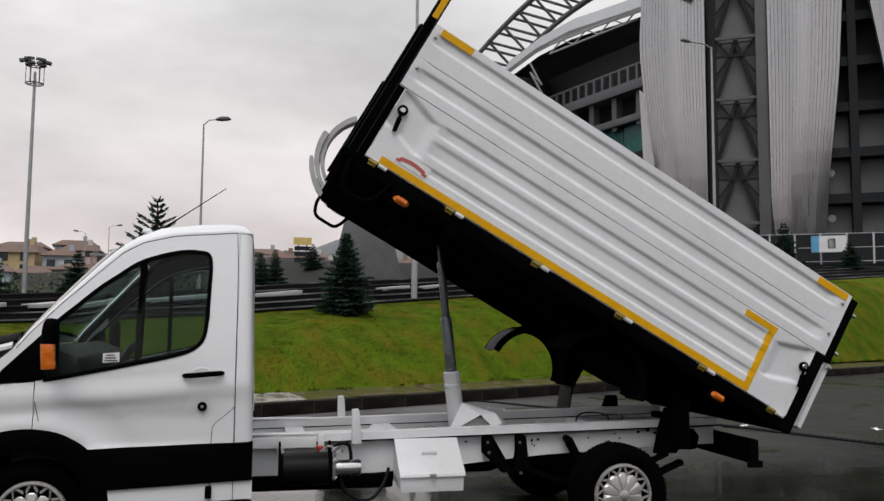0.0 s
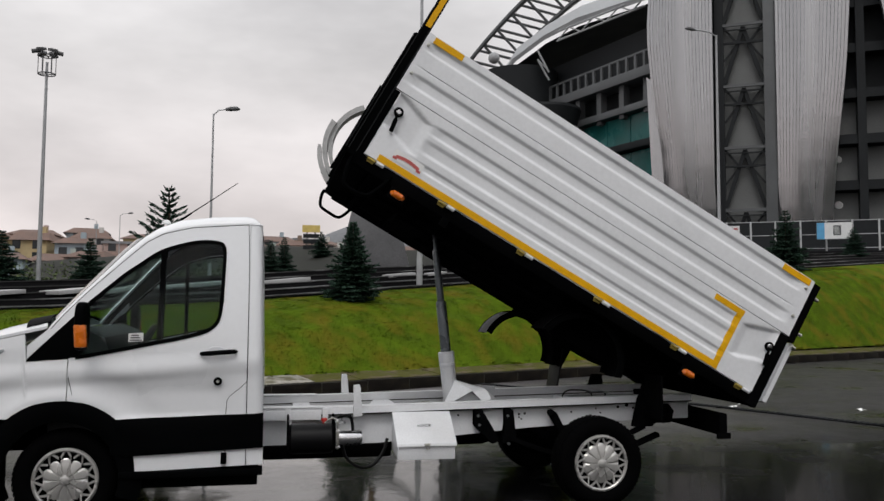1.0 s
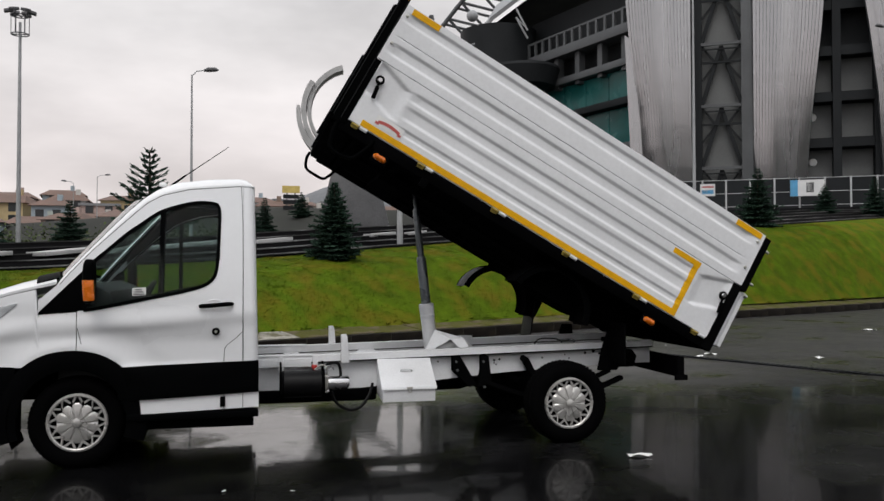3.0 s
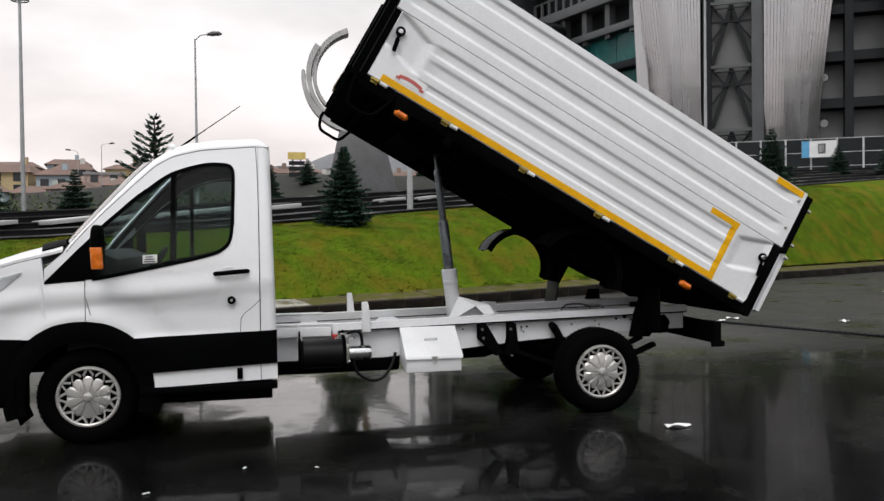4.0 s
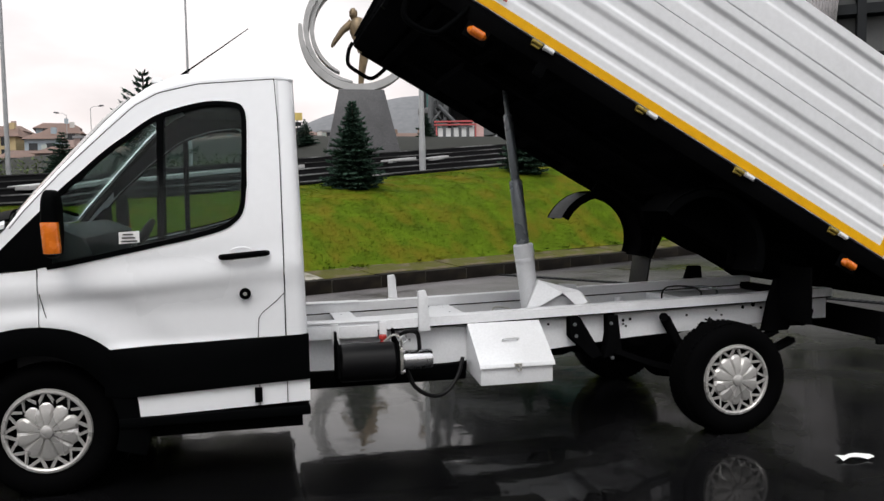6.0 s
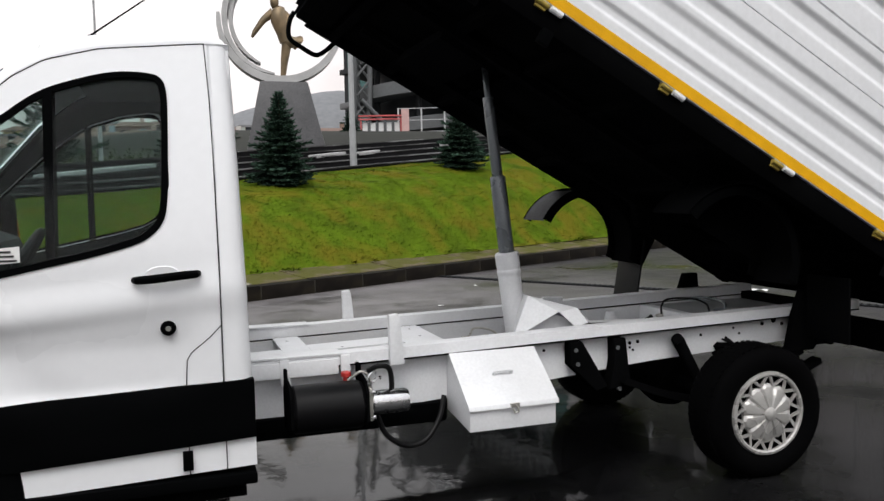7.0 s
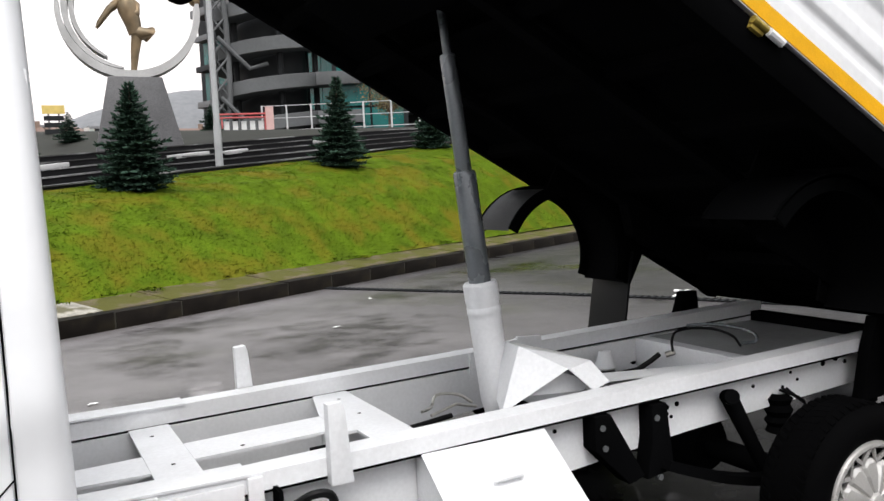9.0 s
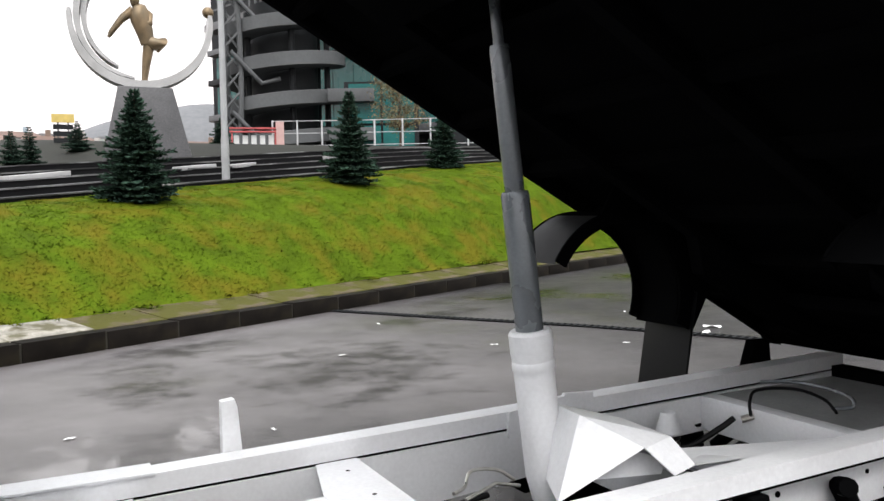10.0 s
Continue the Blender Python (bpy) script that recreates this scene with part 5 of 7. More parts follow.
for side in (-1, 1):
    y0 = side * 1.105
    for name, v0, v1, u0, u1, ribs, label in (("lower_side_board", 0.0, 0.552, 0.03, L - 0.01, ((0.137, 0.032, -0.013), (0.285, 0.066, -0.014), (0.428, 0.052, -0.017)), "white ribbed lower side board"), ("upper_side_board", 0.558, 1.07, -0.02, L + 0.07, ((0.683, 0.060, -0.018), (0.793, 0.006, -0.008), (0.970, 0.050, -0.018)), "white ribbed upper side board")):
        g = Geo()
        nv = 70
        us = [u0 + (u1 - u0) * k / 90 for k in range(91)]
        def at(u, v, lower=v0 < 0.1):
            uu, vv = u0 + (u1 - u0) * u, v0 + (v1 - v0) * v
            e = (smooth(0.36, 0.46, uu) * (1 - smooth(L - 0.46, L - 0.36, uu))) if lower else (smooth(0.02, 0.10, uu) * (1 - smooth(L - 0.10, L - 0.02, uu)))
            dep = rib_profile(vv, ribs) * e
            if lower:
                for cu in (0.195, L - 0.165):
                    k = max(abs(uu - cu) / 0.15, abs(vv - 0.36 + 0.35 * (uu - cu) * (1 if cu < 1 else -1)) / 0.145)
                    dep -= 0.022 * (1 - smooth(0.86, 1.0, k))
            return uu, y0 + side * dep, vv
        g.sheet(at, 90, nv, (0, -side * 0.03, 0))
        board = part(name, g, M_BOARD, truck, label, xf=BED, sharp=38)
        if v0 < 0.1:
            lower_board = board
            # yellow edge marking
            g = Geo()
            g.box(0.13, L - 0.372, y0 - side * 0.002, y0 + side * 0.003, 0.004, 0.056)
            part("yellow_marking", g, M_YELLOW, board, "yellow contour marking tape", xf=BED)
            g = Geo()
            def tape(u, v):
                uu, vv = L - 0.425 + 0.053 * v, 0.056 + 0.444 * u
                e = 1 - smooth(L - 0.46, L - 0.36, uu)
                return uu + 0.0 * u, y0 + side * (rib_profile(vv, ribs) * e + 0.0025), vv
            g.sheet(tape, 60, 4, (0, -side * 0.002, 0))
            g.box(L - 0.655, L - 0.365, y0, y0 + side * 0.0035, 0.490, 0.538)
            part("yellow_marking", g, M_YELLOW, board, "yellow contour marking tape", xf=BED)
            # emblem: red scroll on a white ground
            g = Geo()
            g.sheet(lambda u, v: (0.215 + 0.25 * u, y0 + side * 0.003, 0.072 + 0.085 * v), 6, 2, (0, side * 0.001, 0))
            em = part("emblem", g, M_PAPER, board, "white sticker with a red scroll", xf=BED)
            g = Geo()
            g.sheet(lambda u, v: (0.24 + 0.20 * u, y0 + side * 0.0055, 0.092 + 0.026 * v + 0.014 * math.sin(math.pi * u)), 14, 1, (0, side * 0.0012, 0))
            g.sheet(lambda u, v: (0.222 + 0.035 * u, y0 + side * 0.0052, 0.082 + 0.020 * v), 2, 1, (0, side * 0.001, 0))
            g.sheet(lambda u, v: (0.425 + 0.035 * u, y0 + side * 0.0052, 0.082 + 0.020 * v), 2, 1, (0, side * 0.001, 0))
            part("scroll", g, M_RED, em, "red scroll shape", xf=BED)
            # latches
            for cu, cv in ((0.09, 0.405), (L - 0.045, 0.395)):
                g = Geo()
                mm = Matrix.Translation((cu, y0 - side * 0.015, cv)) @ Matrix.Rotation(radians(90 * -side), 4, "X")
                g.lathe([(0.0, 0.035), (0.016, 0.035), (0.022, 0.028), (0.022, 0.0)], mm, 18)
                lt = part("board_latch", g, M_STEEL, board, "steel board latch with a black lever", xf=BED)
                g = Geo()
                g.lathe([(0.024, 0.0), (0.036, 0.004), (0.038, 0.022), (0.026, 0.03), (0.023, 0.02)], mm, 20)
                g.tube([(cu, y0 + side * 0.012, cv - 0.025), (cu + 0.008, y0 + side * 0.02, cv - 0.07)], [0.010, 0.012], 10)
                g.tube([(cu + 0.008, y0 + side * 0.018, cv - 0.065), (cu + 0.022, y0 + side * 0.018, cv - 0.16)], [0.018, 0.017], 10)
                part("lever", g, M_BLACK, lt, "black lever", xf=BED)
        else:
            for a, b in ((0.04, 0.30), (L - 0.245, L + 0.035)):
                g = Geo()
                g.box(a, b, y0 - side * 0.002, y0 + side * 0.004, 1.012, 1.064)
                part("yellow_marking", g, M_YELLOW, board, "yellow contour marking tape", xf=BED)
            for uu in (0.02, L + 0.02):
                for vv in (0.72, 0.98):
                    g = Geo()
                    g.lathe([(0.0, 0.014), (0.012, 0.012), (0.014, 0.0)], Matrix.Translation((uu, y0, vv)) @ Matrix.Rotation(radians(90 * -side), 4, "X"), 12)
                    part("board_pin", g, M_ZINC, board, xf=BED)
    # hinges under the lower board
    for uu in (0.12, 0.74, 1.455, 2.175, 2.915, 3.545):
        g = Geo()
        g.tube([(uu - 0.055, y0 + side * 0.004, -0.018), (uu + 0.01, y0 + side * 0.004, -0.018)], 0.013, 10)
        g.box(uu - 0.05, uu + 0.005, y0 - side * 0.03, y0 + side * 0.004, -0.042, -0.02)
        hg = part("board_hinge", g, M_BRASS, lower_board, "yellow passivated hinge", xf=BED, bevel=0.002)
        g = Geo()
        g.tube([(uu + 0.02, y0 + side * 0.004, -0.016), (uu + 0.085, y0 + side * 0.004, -0.016)], 0.014, 10)
        part("hinge_barrel", g, M_BOARD, hg, "white hinge barrel", xf=BED)
    # floor side rail, lamps
    g = Geo()
    g.prism([(y0 - side * 0.012, -0.004), (y0 - side * 0.012, -0.05), (y0 - side * 0.03, -0.10), (y0 - side * 0.10, -0.11), (y0 - side * 0.10, -0.004)], -0.02, L + 0.02, "x")
    sr = part("bed_side_rail", g, M_BLKPAINT, truck, "black bed side rail with amber lamps", xf=BED, bevel=0.004)
    for uu in (0.40, 3.11) if side < 0 else ():
        g = Geo()
        g.box(uu - 0.07, uu + 0.07, y0 - side * 0.045, y0 - side * 0.030, -0.185, -0.09)
        part("lamp_plate", g, M_BLKPAINT, sr, xf=BED, bevel=0.003)
        g = Geo()
        g.tube([(uu - 0.045, y0 - side * 0.028, -0.142), (uu - 0.035, y0 - side * 0.016, -0.142), (uu + 0.035, y0 - side * 0.016, -0.142), (uu + 0.045, y0 - side * 0.028, -0.142)], [0.018, 0.026, 0.026, 0.018], 14)
        part("side_marker_lamp", g, M_AMBER, sr, "amber side marker lamp", xf=BED)
    for uu in (0.78,) if side < 0 else ():
        g = Geo()
        g.box(uu, uu + 0.06, y0 - side * 0.05, y0 - side * 0.02, -0.16, -0.09)
        part("lamp_box", g, M_BLACK, sr, xf=BED, bevel=0.004)
    # rear corner post
    g = Geo()
    g.box(L - 0.005, L + 0.085, y0 - side * 0.08, y0 - side * 0.004, -0.10, 0.55)
    g.box(L + 0.075, L + 0.14, y0 - side * 0.08, y0 - side * 0.004, 0.53, 1.06)
    part("corner_post", g, M_BLKPAINT, truck, "black rear corner post", xf=BED, bevel=0.006)
    # mudguard with flap, carried below the bed
    FC = Vector((2.305, 0, -0.482))
    A0 = 181 if side > 0 else 168
    def guard(a0, a1):
        g = Geo()
        g.sheet(lambda u, v: (FC.x + 0.385 * math.cos(a := radians(a0 + (a1 - a0) * u)), side * (0.95 - 0.33 * v), FC.z + 0.385 * math.sin(a)), 20, 3, (0, 0, -0.012))
        return g
    guard_ob = part("mudguard", guard(136, 9), M_BLKPAINT, truck, "black plastic mudguard hanging from the bed", xf=BED)
    # far front gets the lighter black to imitate sky sheen, near one stays dark
    part("guard_front", guard(A0, 136), M_GUARD if side > 0 else M_BLKPAINT, guard_ob, "front of the mudguard, sky sheen in the far one's colour", xf=BED)
    for yy in (0.95, 0.63):
        g = Geo()
        def lip(u, v):
            a = radians(A0 + (9 - A0) * u)
            r = 0.388 - 0.058 * v
            return FC.x + r * math.cos(a), side * yy, FC.z + r * math.sin(a)
        g.sheet(lip, 34, 2, (0, -side * 0.012, 0))
        part("guard_lip", g, M_BLACK if side < 0 and yy > 0.9 else M_BLKPAINT, guard_ob, xf=BED)
    # closing plate between arch and bed floor
    g = Geo()
    def web(u, v):
        x = -0.262 + 0.715 * u
        lo = (math.sqrt(max(0.334 ** 2 - x * x, 0.0)) if x < 0.329 else 0.06) if side > 0 else 0.13
        return FC.x + x, side * 0.64, FC.z + lo + (-0.05 - FC.z - lo) * v
    g.sheet(web, 48, 2, (0, side * 0.012, 0))
    part("guard_plate", g, M_BLKPAINT, guard_ob, "black plate joining mudguard and bed", xf=BED)
    g = Geo()
    if side > 0:
        g.prism([(4.20, 1.16), (4.215, 1.16), (4.115, 0.56), (4.10, 0.56)], 0.63, 0.94)
    else:
        g.box(4.470, 4.484, -0.95, -0.64, 0.66, 1.02)
    # far flap shares that sheen-lightened black
    part("mud_flap", g, M_GUARD if side > 0 else M_BLKPAINT, guard_ob, "black rubber mud flap", bevel=0.003)

# floor, its long beams and cross beams
g = Geo()
g.box(-0.02, L + 0.02, -1.07, 1.07, -0.045, -0.005)
floor_ob = part("bed_floor", g, M_BLKPAINT, truck, "black steel bed floor", xf=BED)
for uu in np.arange(0.15, L, 0.42):
    g = Geo()
    g.box(uu, uu + 0.05, -1.05, 1.05, -0.10, -0.04)
    part("cross_beam", g, M_BLKPAINT, floor_ob, xf=BED)
for yy in (-0.42, 0.42):
    g = Geo()
    g.prism([(0.25, -0.09), (0.25, -0.13), (2.35, -0.14), (2.46, -0.26), (2.90, -0.25), (3.30, -0.19), (L - 0.10, -0.15), (L - 0.10, -0.09)], yy - 0.035, yy + 0.035)
    part("long_beam", g, M_BLKPAINT, floor_ob, xf=BED, bevel=0.005)
g = Geo()
g.box(0.52, 0.80, -0.42, 0.42, -0.17, -0.10)
part("ram_head_beam", g, M_BLKPAINT, floor_ob, xf=BED, bevel=0.006)
g = Geo()
g.box(L - 0.70, L - 0.50, -0.62, 0.62, -0.16, -0.10)
part("hinge_beam", g, M_BLKPAINT, floor_ob, xf=BED, bevel=0.01)

# head board: stepped black posts and ribbed panel
g = Geo()
g.box(-0.075, -0.03, -1.08, 1.08, -0.02, 1.42)
head = part("head_board", g, M_BLKPAINT, truck, "black steel head board", xf=BED)
for side in (-1, 1):
    g = Geo()
    y0 = side * 1.105
    low = -0.28 if side < 0 else -0.06
    g.box(-0.09, -0.022, y0 - side * 0.09, y0 - side * 0.002, -0.06, 1.46)
    g.box(-0.115, -0.09, y0 - side * 0.08, y0 - side * 0.02, low, 1.02)
    g.box(-0.135, -0.115, y0 - side * 0.07, y0 - side * 0.03, low + 0.06, 0.52)
    g.box(-0.022, 0.026, y0 - side * 0.06, y0 - side * 0.006, -0.05, 0.55)
    part("head_post", g, M_BLACK, head, "stepped black head board post", xf=BED, bevel=0.004)
    g = Geo()
    g.box(-0.078, -0.030, y0 - side * 0.004, y0 + side * 0.001, 1.10, 1.40)
    part("post_marking", g, M_YELLOW, head, "yellow contour marking tape", xf=BED)
    g = Geo()
    yb, du = side * 1.085, 0.08 if side < 0 else 0.0
    g.tube(bend([(-0.115 + du, yb, -0.05), (-0.115 + du, yb, -0.11), (-0.085 + du, yb, -0.19 - 0.6 * du), (-0.045 + du, yb, -0.222 - 0.7 * du), (0.04 + du, yb, -0.228 - 0.7 * du), (0.125 + du, yb, -0.226 - 0.4 * du), (0.165 + du, yb, -0.19), (0.20 + du, yb, -0.10), (0.21 + du, yb, -0.04)], 4), 0.016, 10)
    part("step_bracket", g, M_BLACK, head, "bent tube step bracket", xf=BED)
    if side > 0:
        continue
    # thin lighter strips painted in for the reflection lines along the post
    for uu, v1 in ((-0.094, 1.40), (-0.118, 1.0), (-0.030, 1.44)):
        g = Geo()
        g.box(uu - 0.004, uu + 0.004, y0 - 0.003, y0 + 0.02, -0.02, v1)
        part("post_glint", g, M_GUARD, head, xf=BED)
for k in range(9):
    g = Geo()
    yy = -0.8 + 0.2 * k
    g.box(-0.105, -0.073, yy - 0.03, yy + 0.03, 0.0, 1.38)
    part("head_rib", g, M_BLKPAINT, head, xf=BED, bevel=0.005)
g = Geo()
g.box(-0.10, 0.12, -1.06, 1.06, -0.085, -0.02)
part("bed_nose_box", g, M_BLKPAINT, truck, "black box section below the head board", xf=BED, bevel=0.02)
# tailgate, hung open at the foot
g = Geo()
g.sheet(lambda u, v: (L + 0.078, -1.06 + 2.12 * u, -0.01 + 0.54 * v), 8, 12, (0.035, 0, 0))
tg = part("tailgate", g, M_BOARD, truck, "white tailgate board at the back of the bed", xf=BED @ Matrix.Translation((0.06, 0, 0)))
g = Geo()
g.sheet(lambda u, v: (L + 0.11, -1.06 + 2.12 * u, 0.56 + 0.48 * v), 8, 6, (0.03, 0, 0))
part("upper_tailgate", g, M_BLKPAINT, truck, xf=BED)
for vv in (0.62, 0.95, 0.50):
    g = Geo()
    g.tube([(L + 0.14, -1.085, vv), (L + 0.175, -1.085, vv)], 0.014, 10)
    part("tailgate_pin", g, M_ZINC, tg, xf=BED)
g = Geo()
g.box(L - 0.10, L + 0.06, -1.06, 1.06, -0.10, -0.02)
part("rear_sill", g, M_BLKPAINT, truck, xf=BED, bevel=0.01)


# ---- stadium ----
stadium = thing("stadium", "grey stadium with ribbed cladding towers and steel roof truss", "stadium", m=Matrix.Translation((0, 0, -0.95)))
ST = Matrix.Translation((41.4, 62.7, 0)) @ Matrix.Rotation(radians(-32.5), 4, "Z")
P1L = [(3, -4.1), (8, -4.2), (17.5, -4.7), (24, -5.6), (29, -6.0), (34, -5.7), (42, -4.6)]
P2R = [(3, 10.0), (11, 10.0), (17, 10.5), (25, 11.4), (33, 11.9), (42, 12.2)]
P3L = [(3, 16.2), (11, 16.1), (18, 15.7), (25, 14.9), (34, 13.5), (42, 12.6)]


def cladding(left, right, name, y=0.0):
    """A curved-edged tower face of upright ribs, leaning out from its foot."""
    n = 20
    # lean added to make the lower ribs mirror dark ground and shade downwards
    def lean(z):
        return 1.7 * (max(24.0 - z, 0.0) / 20) ** 2
    zs = np.linspace(4, 42, 20)
    g = Geo()
    for k in range(n):
        a, b = k / n, (k + 0.86) / n
        for z0, z1 in zip(zs[:-1], zs[1:]):
            def x(t, z):
                return left(z) + (right(z) - left(z)) * t
            def bow(t, z):
                return y - 0.9 * math.sin(math.pi * min(max(t, 0), 1)) + lean(z)
            q = [(x(a, z0), bow(a, z0), z0), (x(b, z0), bow(b, z0), z0), (x(b, z1), bow(b, z1), z1), (x(a, z1), bow(a, z1), z1)]
            r = [(px, py + 0.10, pz) for px, py, pz in q]
            e = [(x((k + 1) / n, z0), bow((k + 1) / n, z0) + 0.10, z0), (x((k + 1) / n, z1), bow((k + 1) / n, z1) + 0.10, z1)]
            g.add(q + r + e, [(0, 1, 2, 3), (1, 5, 6, 2), (0, 3, 7, 4), (5, 8, 9, 6)])
    ob = part("cladding_tower", g, M_CLAD, stadium, "tall grey ribbed metal cladding tower", xf=ST)
    g = Geo()
    for z0, z1 in zip(zs[:-1], zs[1:]):
        g.add([(left(z0), y + 0.2 + lean(z0), z0), (right(z0), y + 0.2 + lean(z0), z0), (right(z1), y + 0.2 + lean(z1), z1), (left(z1), y + 0.2 + lean(z1), z1)], [(0, 1, 2, 3)])
        for f in (left, right):
            g.add([(f(z0), y + lean(z0), z0), (f(z0), y + 0.7 + lean(z0), z0), (f(z1), y + 0.7 + lean(z1), z1), (f(z1), y + lean(z1), z1)], [(0, 1, 2, 3)])
    part("tower_side", g, M_STEELG, ob, xf=ST)
    return ob


cladding(lambda z: curve_at(P1L, z), lambda z: 0.05 + 0.1 * (z < 14), "cladding_tower")
cladding(lambda z: 5.5, lambda z: curve_at(P2R, z), "cladding_tower", 0.6)
cladding(lambda z: curve_at(P3L, z), lambda z: 27.0, "cladding_tower")
g = Geo()
g.prism([(-5.2, 4), (-4.1, 4), (-4.6, 18), (-5.4, 24.5), (-6.1, 25)], 0.5, 0.8)
part("cladding_edge", g, M_CLAD, stadium, xf=ST)
# lattice tower between the first two faces
lattice = Geo()
lattice.box(0.1, 5.5, 1.95, 2.25, 4, 42)
part("tower_core", lattice, M_PANEL, stadium, "pale wall behind the lattice tower", xf=ST)
for x0, x1, y0, mt in ((0.15, 0.95, 1.2, M_DARKST), (4.45, 5.45, 1.0, M_STEELG)):
    g = Geo()
    g.box(x0, x1, y0, y0 + 0.8, 4, 42)
    part("lattice_column", g, mt, stadium, xf=ST, bevel=0.03)
for k in range(7):
    z0 = 6.05 + 5.85 * k
    for h, w in ((0.0, 0.26), (-0.5, 0.12), (-1.75, 0.18)):
        g = Geo()
        g.bar((0.9, 1.25, z0 + h), (4.5, 1.25, z0 + h), w)
        part("lattice_beam", g, M_STEELG if h == 0.0 else M_DARKST, stadium, xf=ST)
    for x0, za, x1, zb, w in ((2.7, -0.2, 0.95, -5.6, 0.34), (2.7, -0.2, 4.45, -5.6, 0.34), (0.95, -0.1, 2.2, -1.75, 0.18), (4.45, -0.1, 3.2, -1.75, 0.18), (2.2, -1.75, 0.95, -3.4, 0.16), (3.2, -1.75, 4.45, -3.4, 0.16)):
        g = Geo()
        g.bar((x0, 1.5, z0 + za), (x1, 1.5, z0 + zb), w)
        part("lattice_brace", g, M_DARKST, stadium, xf=ST)
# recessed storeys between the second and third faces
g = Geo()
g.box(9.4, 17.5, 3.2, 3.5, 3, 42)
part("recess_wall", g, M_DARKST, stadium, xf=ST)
for k in range(8):
    z0 = 6.0 + 4.15 * k
    g = Geo()
    g.box(9.4, 17.5, 1.6, 3.2, z0 + 3.3, z0 + 4.15)
    part("storey_beam", g, M_DARKST, stadium, xf=ST)
    for x0, x1 in ((9.6, 12.2), (12.9, 15.6), (16.2, 17.5)):
        if k < 4:
            g = Geo()
            g.box(x0, x1, 2.9, 3.15, z0 + 0.1, z0 + 3.2)
            part("storey_panel", g, M_PANEL, stadium, "pale recessed wall panel", xf=ST)
    if k in (0, 1, 2):
        g = Geo()
        g.lathe([(0.0, 0.12), (0.30, 0.10), (0.36, 0.0)], Matrix.Translation((10.6, 2.9, z0 + 2.1)) @ Matrix.Rotation(radians(90), 4, "X"), 14)
        part("wall_lamp", g, M_SIGNW, stadium, "round pale wall lamp", xf=ST)
for x0 in (12.2, 15.6):
    g = Geo()
    g.box(x0, x0 + 0.7, 1.4, 2.2, 3, 42)
    part("storey_column", g, M_DARKST, stadium, xf=ST)
g = Geo()
g.box(-3.2, 34, 3.6, 4.0, 3, 40)
part("base_wall", g, M_DARKST, stadium, xf=ST)
g = Geo()
g.box(-6, 34, -1.6, -1.2, 3, 10.4)
base = part("low_wall", g, M_DARKST, stadium, "dark low wall at the foot of the towers", xf=ST)
for k in range(14):
    g = Geo()
    g.box(-3 + 2.4 * k, -2.0 + 2.4 * k, -1.75, -1.55, 7.0, 8.3)
    part("low_window", g, M_DARKST, base, xf=ST)

# seating bowl seen beside the first tower
BW = Matrix.Translation((37.3, 66.9, 0)) @ Matrix.Rotation(radians(-73.4), 4, "Z")
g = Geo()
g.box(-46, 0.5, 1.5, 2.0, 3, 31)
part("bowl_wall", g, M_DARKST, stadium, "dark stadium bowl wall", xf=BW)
for z0, z1, y0, mt in ((25.4, 26.4, -0.6, M_STEELG), (22.4, 23.1, -0.3, M_STEELG), (18.6, 19.3, -0.3, M_DARKST), (14.0, 14.8, -0.4, M_STEELG), (9.6, 10.4, -0.4, M_STEELG)):
    g = Geo()
    g.box(-44, 0.4, y0, 1.6, z0, z1)
    part("floor_edge", g, mt, stadium, xf=BW, bevel=0.05)
for k in range(26):
    g = Geo()
    g.box(-0.6 - 1.3 * k, -0.3 - 1.3 * k, -0.55, -0.35, 26.4, 27.9)
    part("rail_post", g, M_STEELG, stadium, xf=BW)
g = Geo()
g.box(-44, 0.4, -0.5, -0.35, 27.8, 28.0)
part("gallery_rail", g, M_STEELG, stadium, xf=BW)
for k in range(12):
    g = Geo()
    g.box(-1.2 - 3.6 * k, -0.5 - 3.6 * k, 0.0, 0.8, 22, 26)
    part("gallery_column", g, M_STEELG, stadium, xf=BW)
    for z0, z1 in ((19.4, 22.3), (15.0, 18.5), (10.5, 13.9)):
        g = Geo()
        g.box(-3.7 - 3.6 * k, -0.2 - 3.6 * k, 0.6, 0.8, z0, z1)
        part("glass_panel", g, M_TEAL, stadium, "teal tinted glass panel", xf=BW)
# drum at the corner, roof edge and its underside
g = Geo()
g.lathe([(0.0, 22), (4.3, 22), (4.45, 30.2), (0, 30.2)], Matrix.Translation((29.8, 86, 0)), 32)
part("roof_drum", g, M_DARKST, stadium)
g = Geo()
g.lathe([(0.0, 21.6), (3.6, 22.4), (4.1, 24.2), (4.0, 24.5), (0, 24.3)], Matrix.Translation((30.6, 79.5, 0)), 32)
part("drum_canopy", g, M_DARKST, stadium)
EDGE = [Vector(p) for p in ((28.4, 88.5, 31.6), (28.7, 85.5, 32.6), (30.9, 80.6, 34.0), (33.0, 75.6, 34.5), (35.8, 70.1, 34.4), (36.8, 66.3, 34.0), (40.3, 61.1, 34.2))]
g = Geo()
g.sheet(lambda u, v: (lambda p: p + Vector((1.2 * v, 1.6 * v, -0.7 + 2.0 * v)))(EDGE[min(int(u * 6), 5)].lerp(EDGE[min(int(u * 6), 5) + 1], u * 6 - min(int(u * 6), 5))), 36, 6, (0.1, 0.2, -0.5))
part("roof_edge", g, M_ROOF, stadium, "pale curved roof edge")
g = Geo()
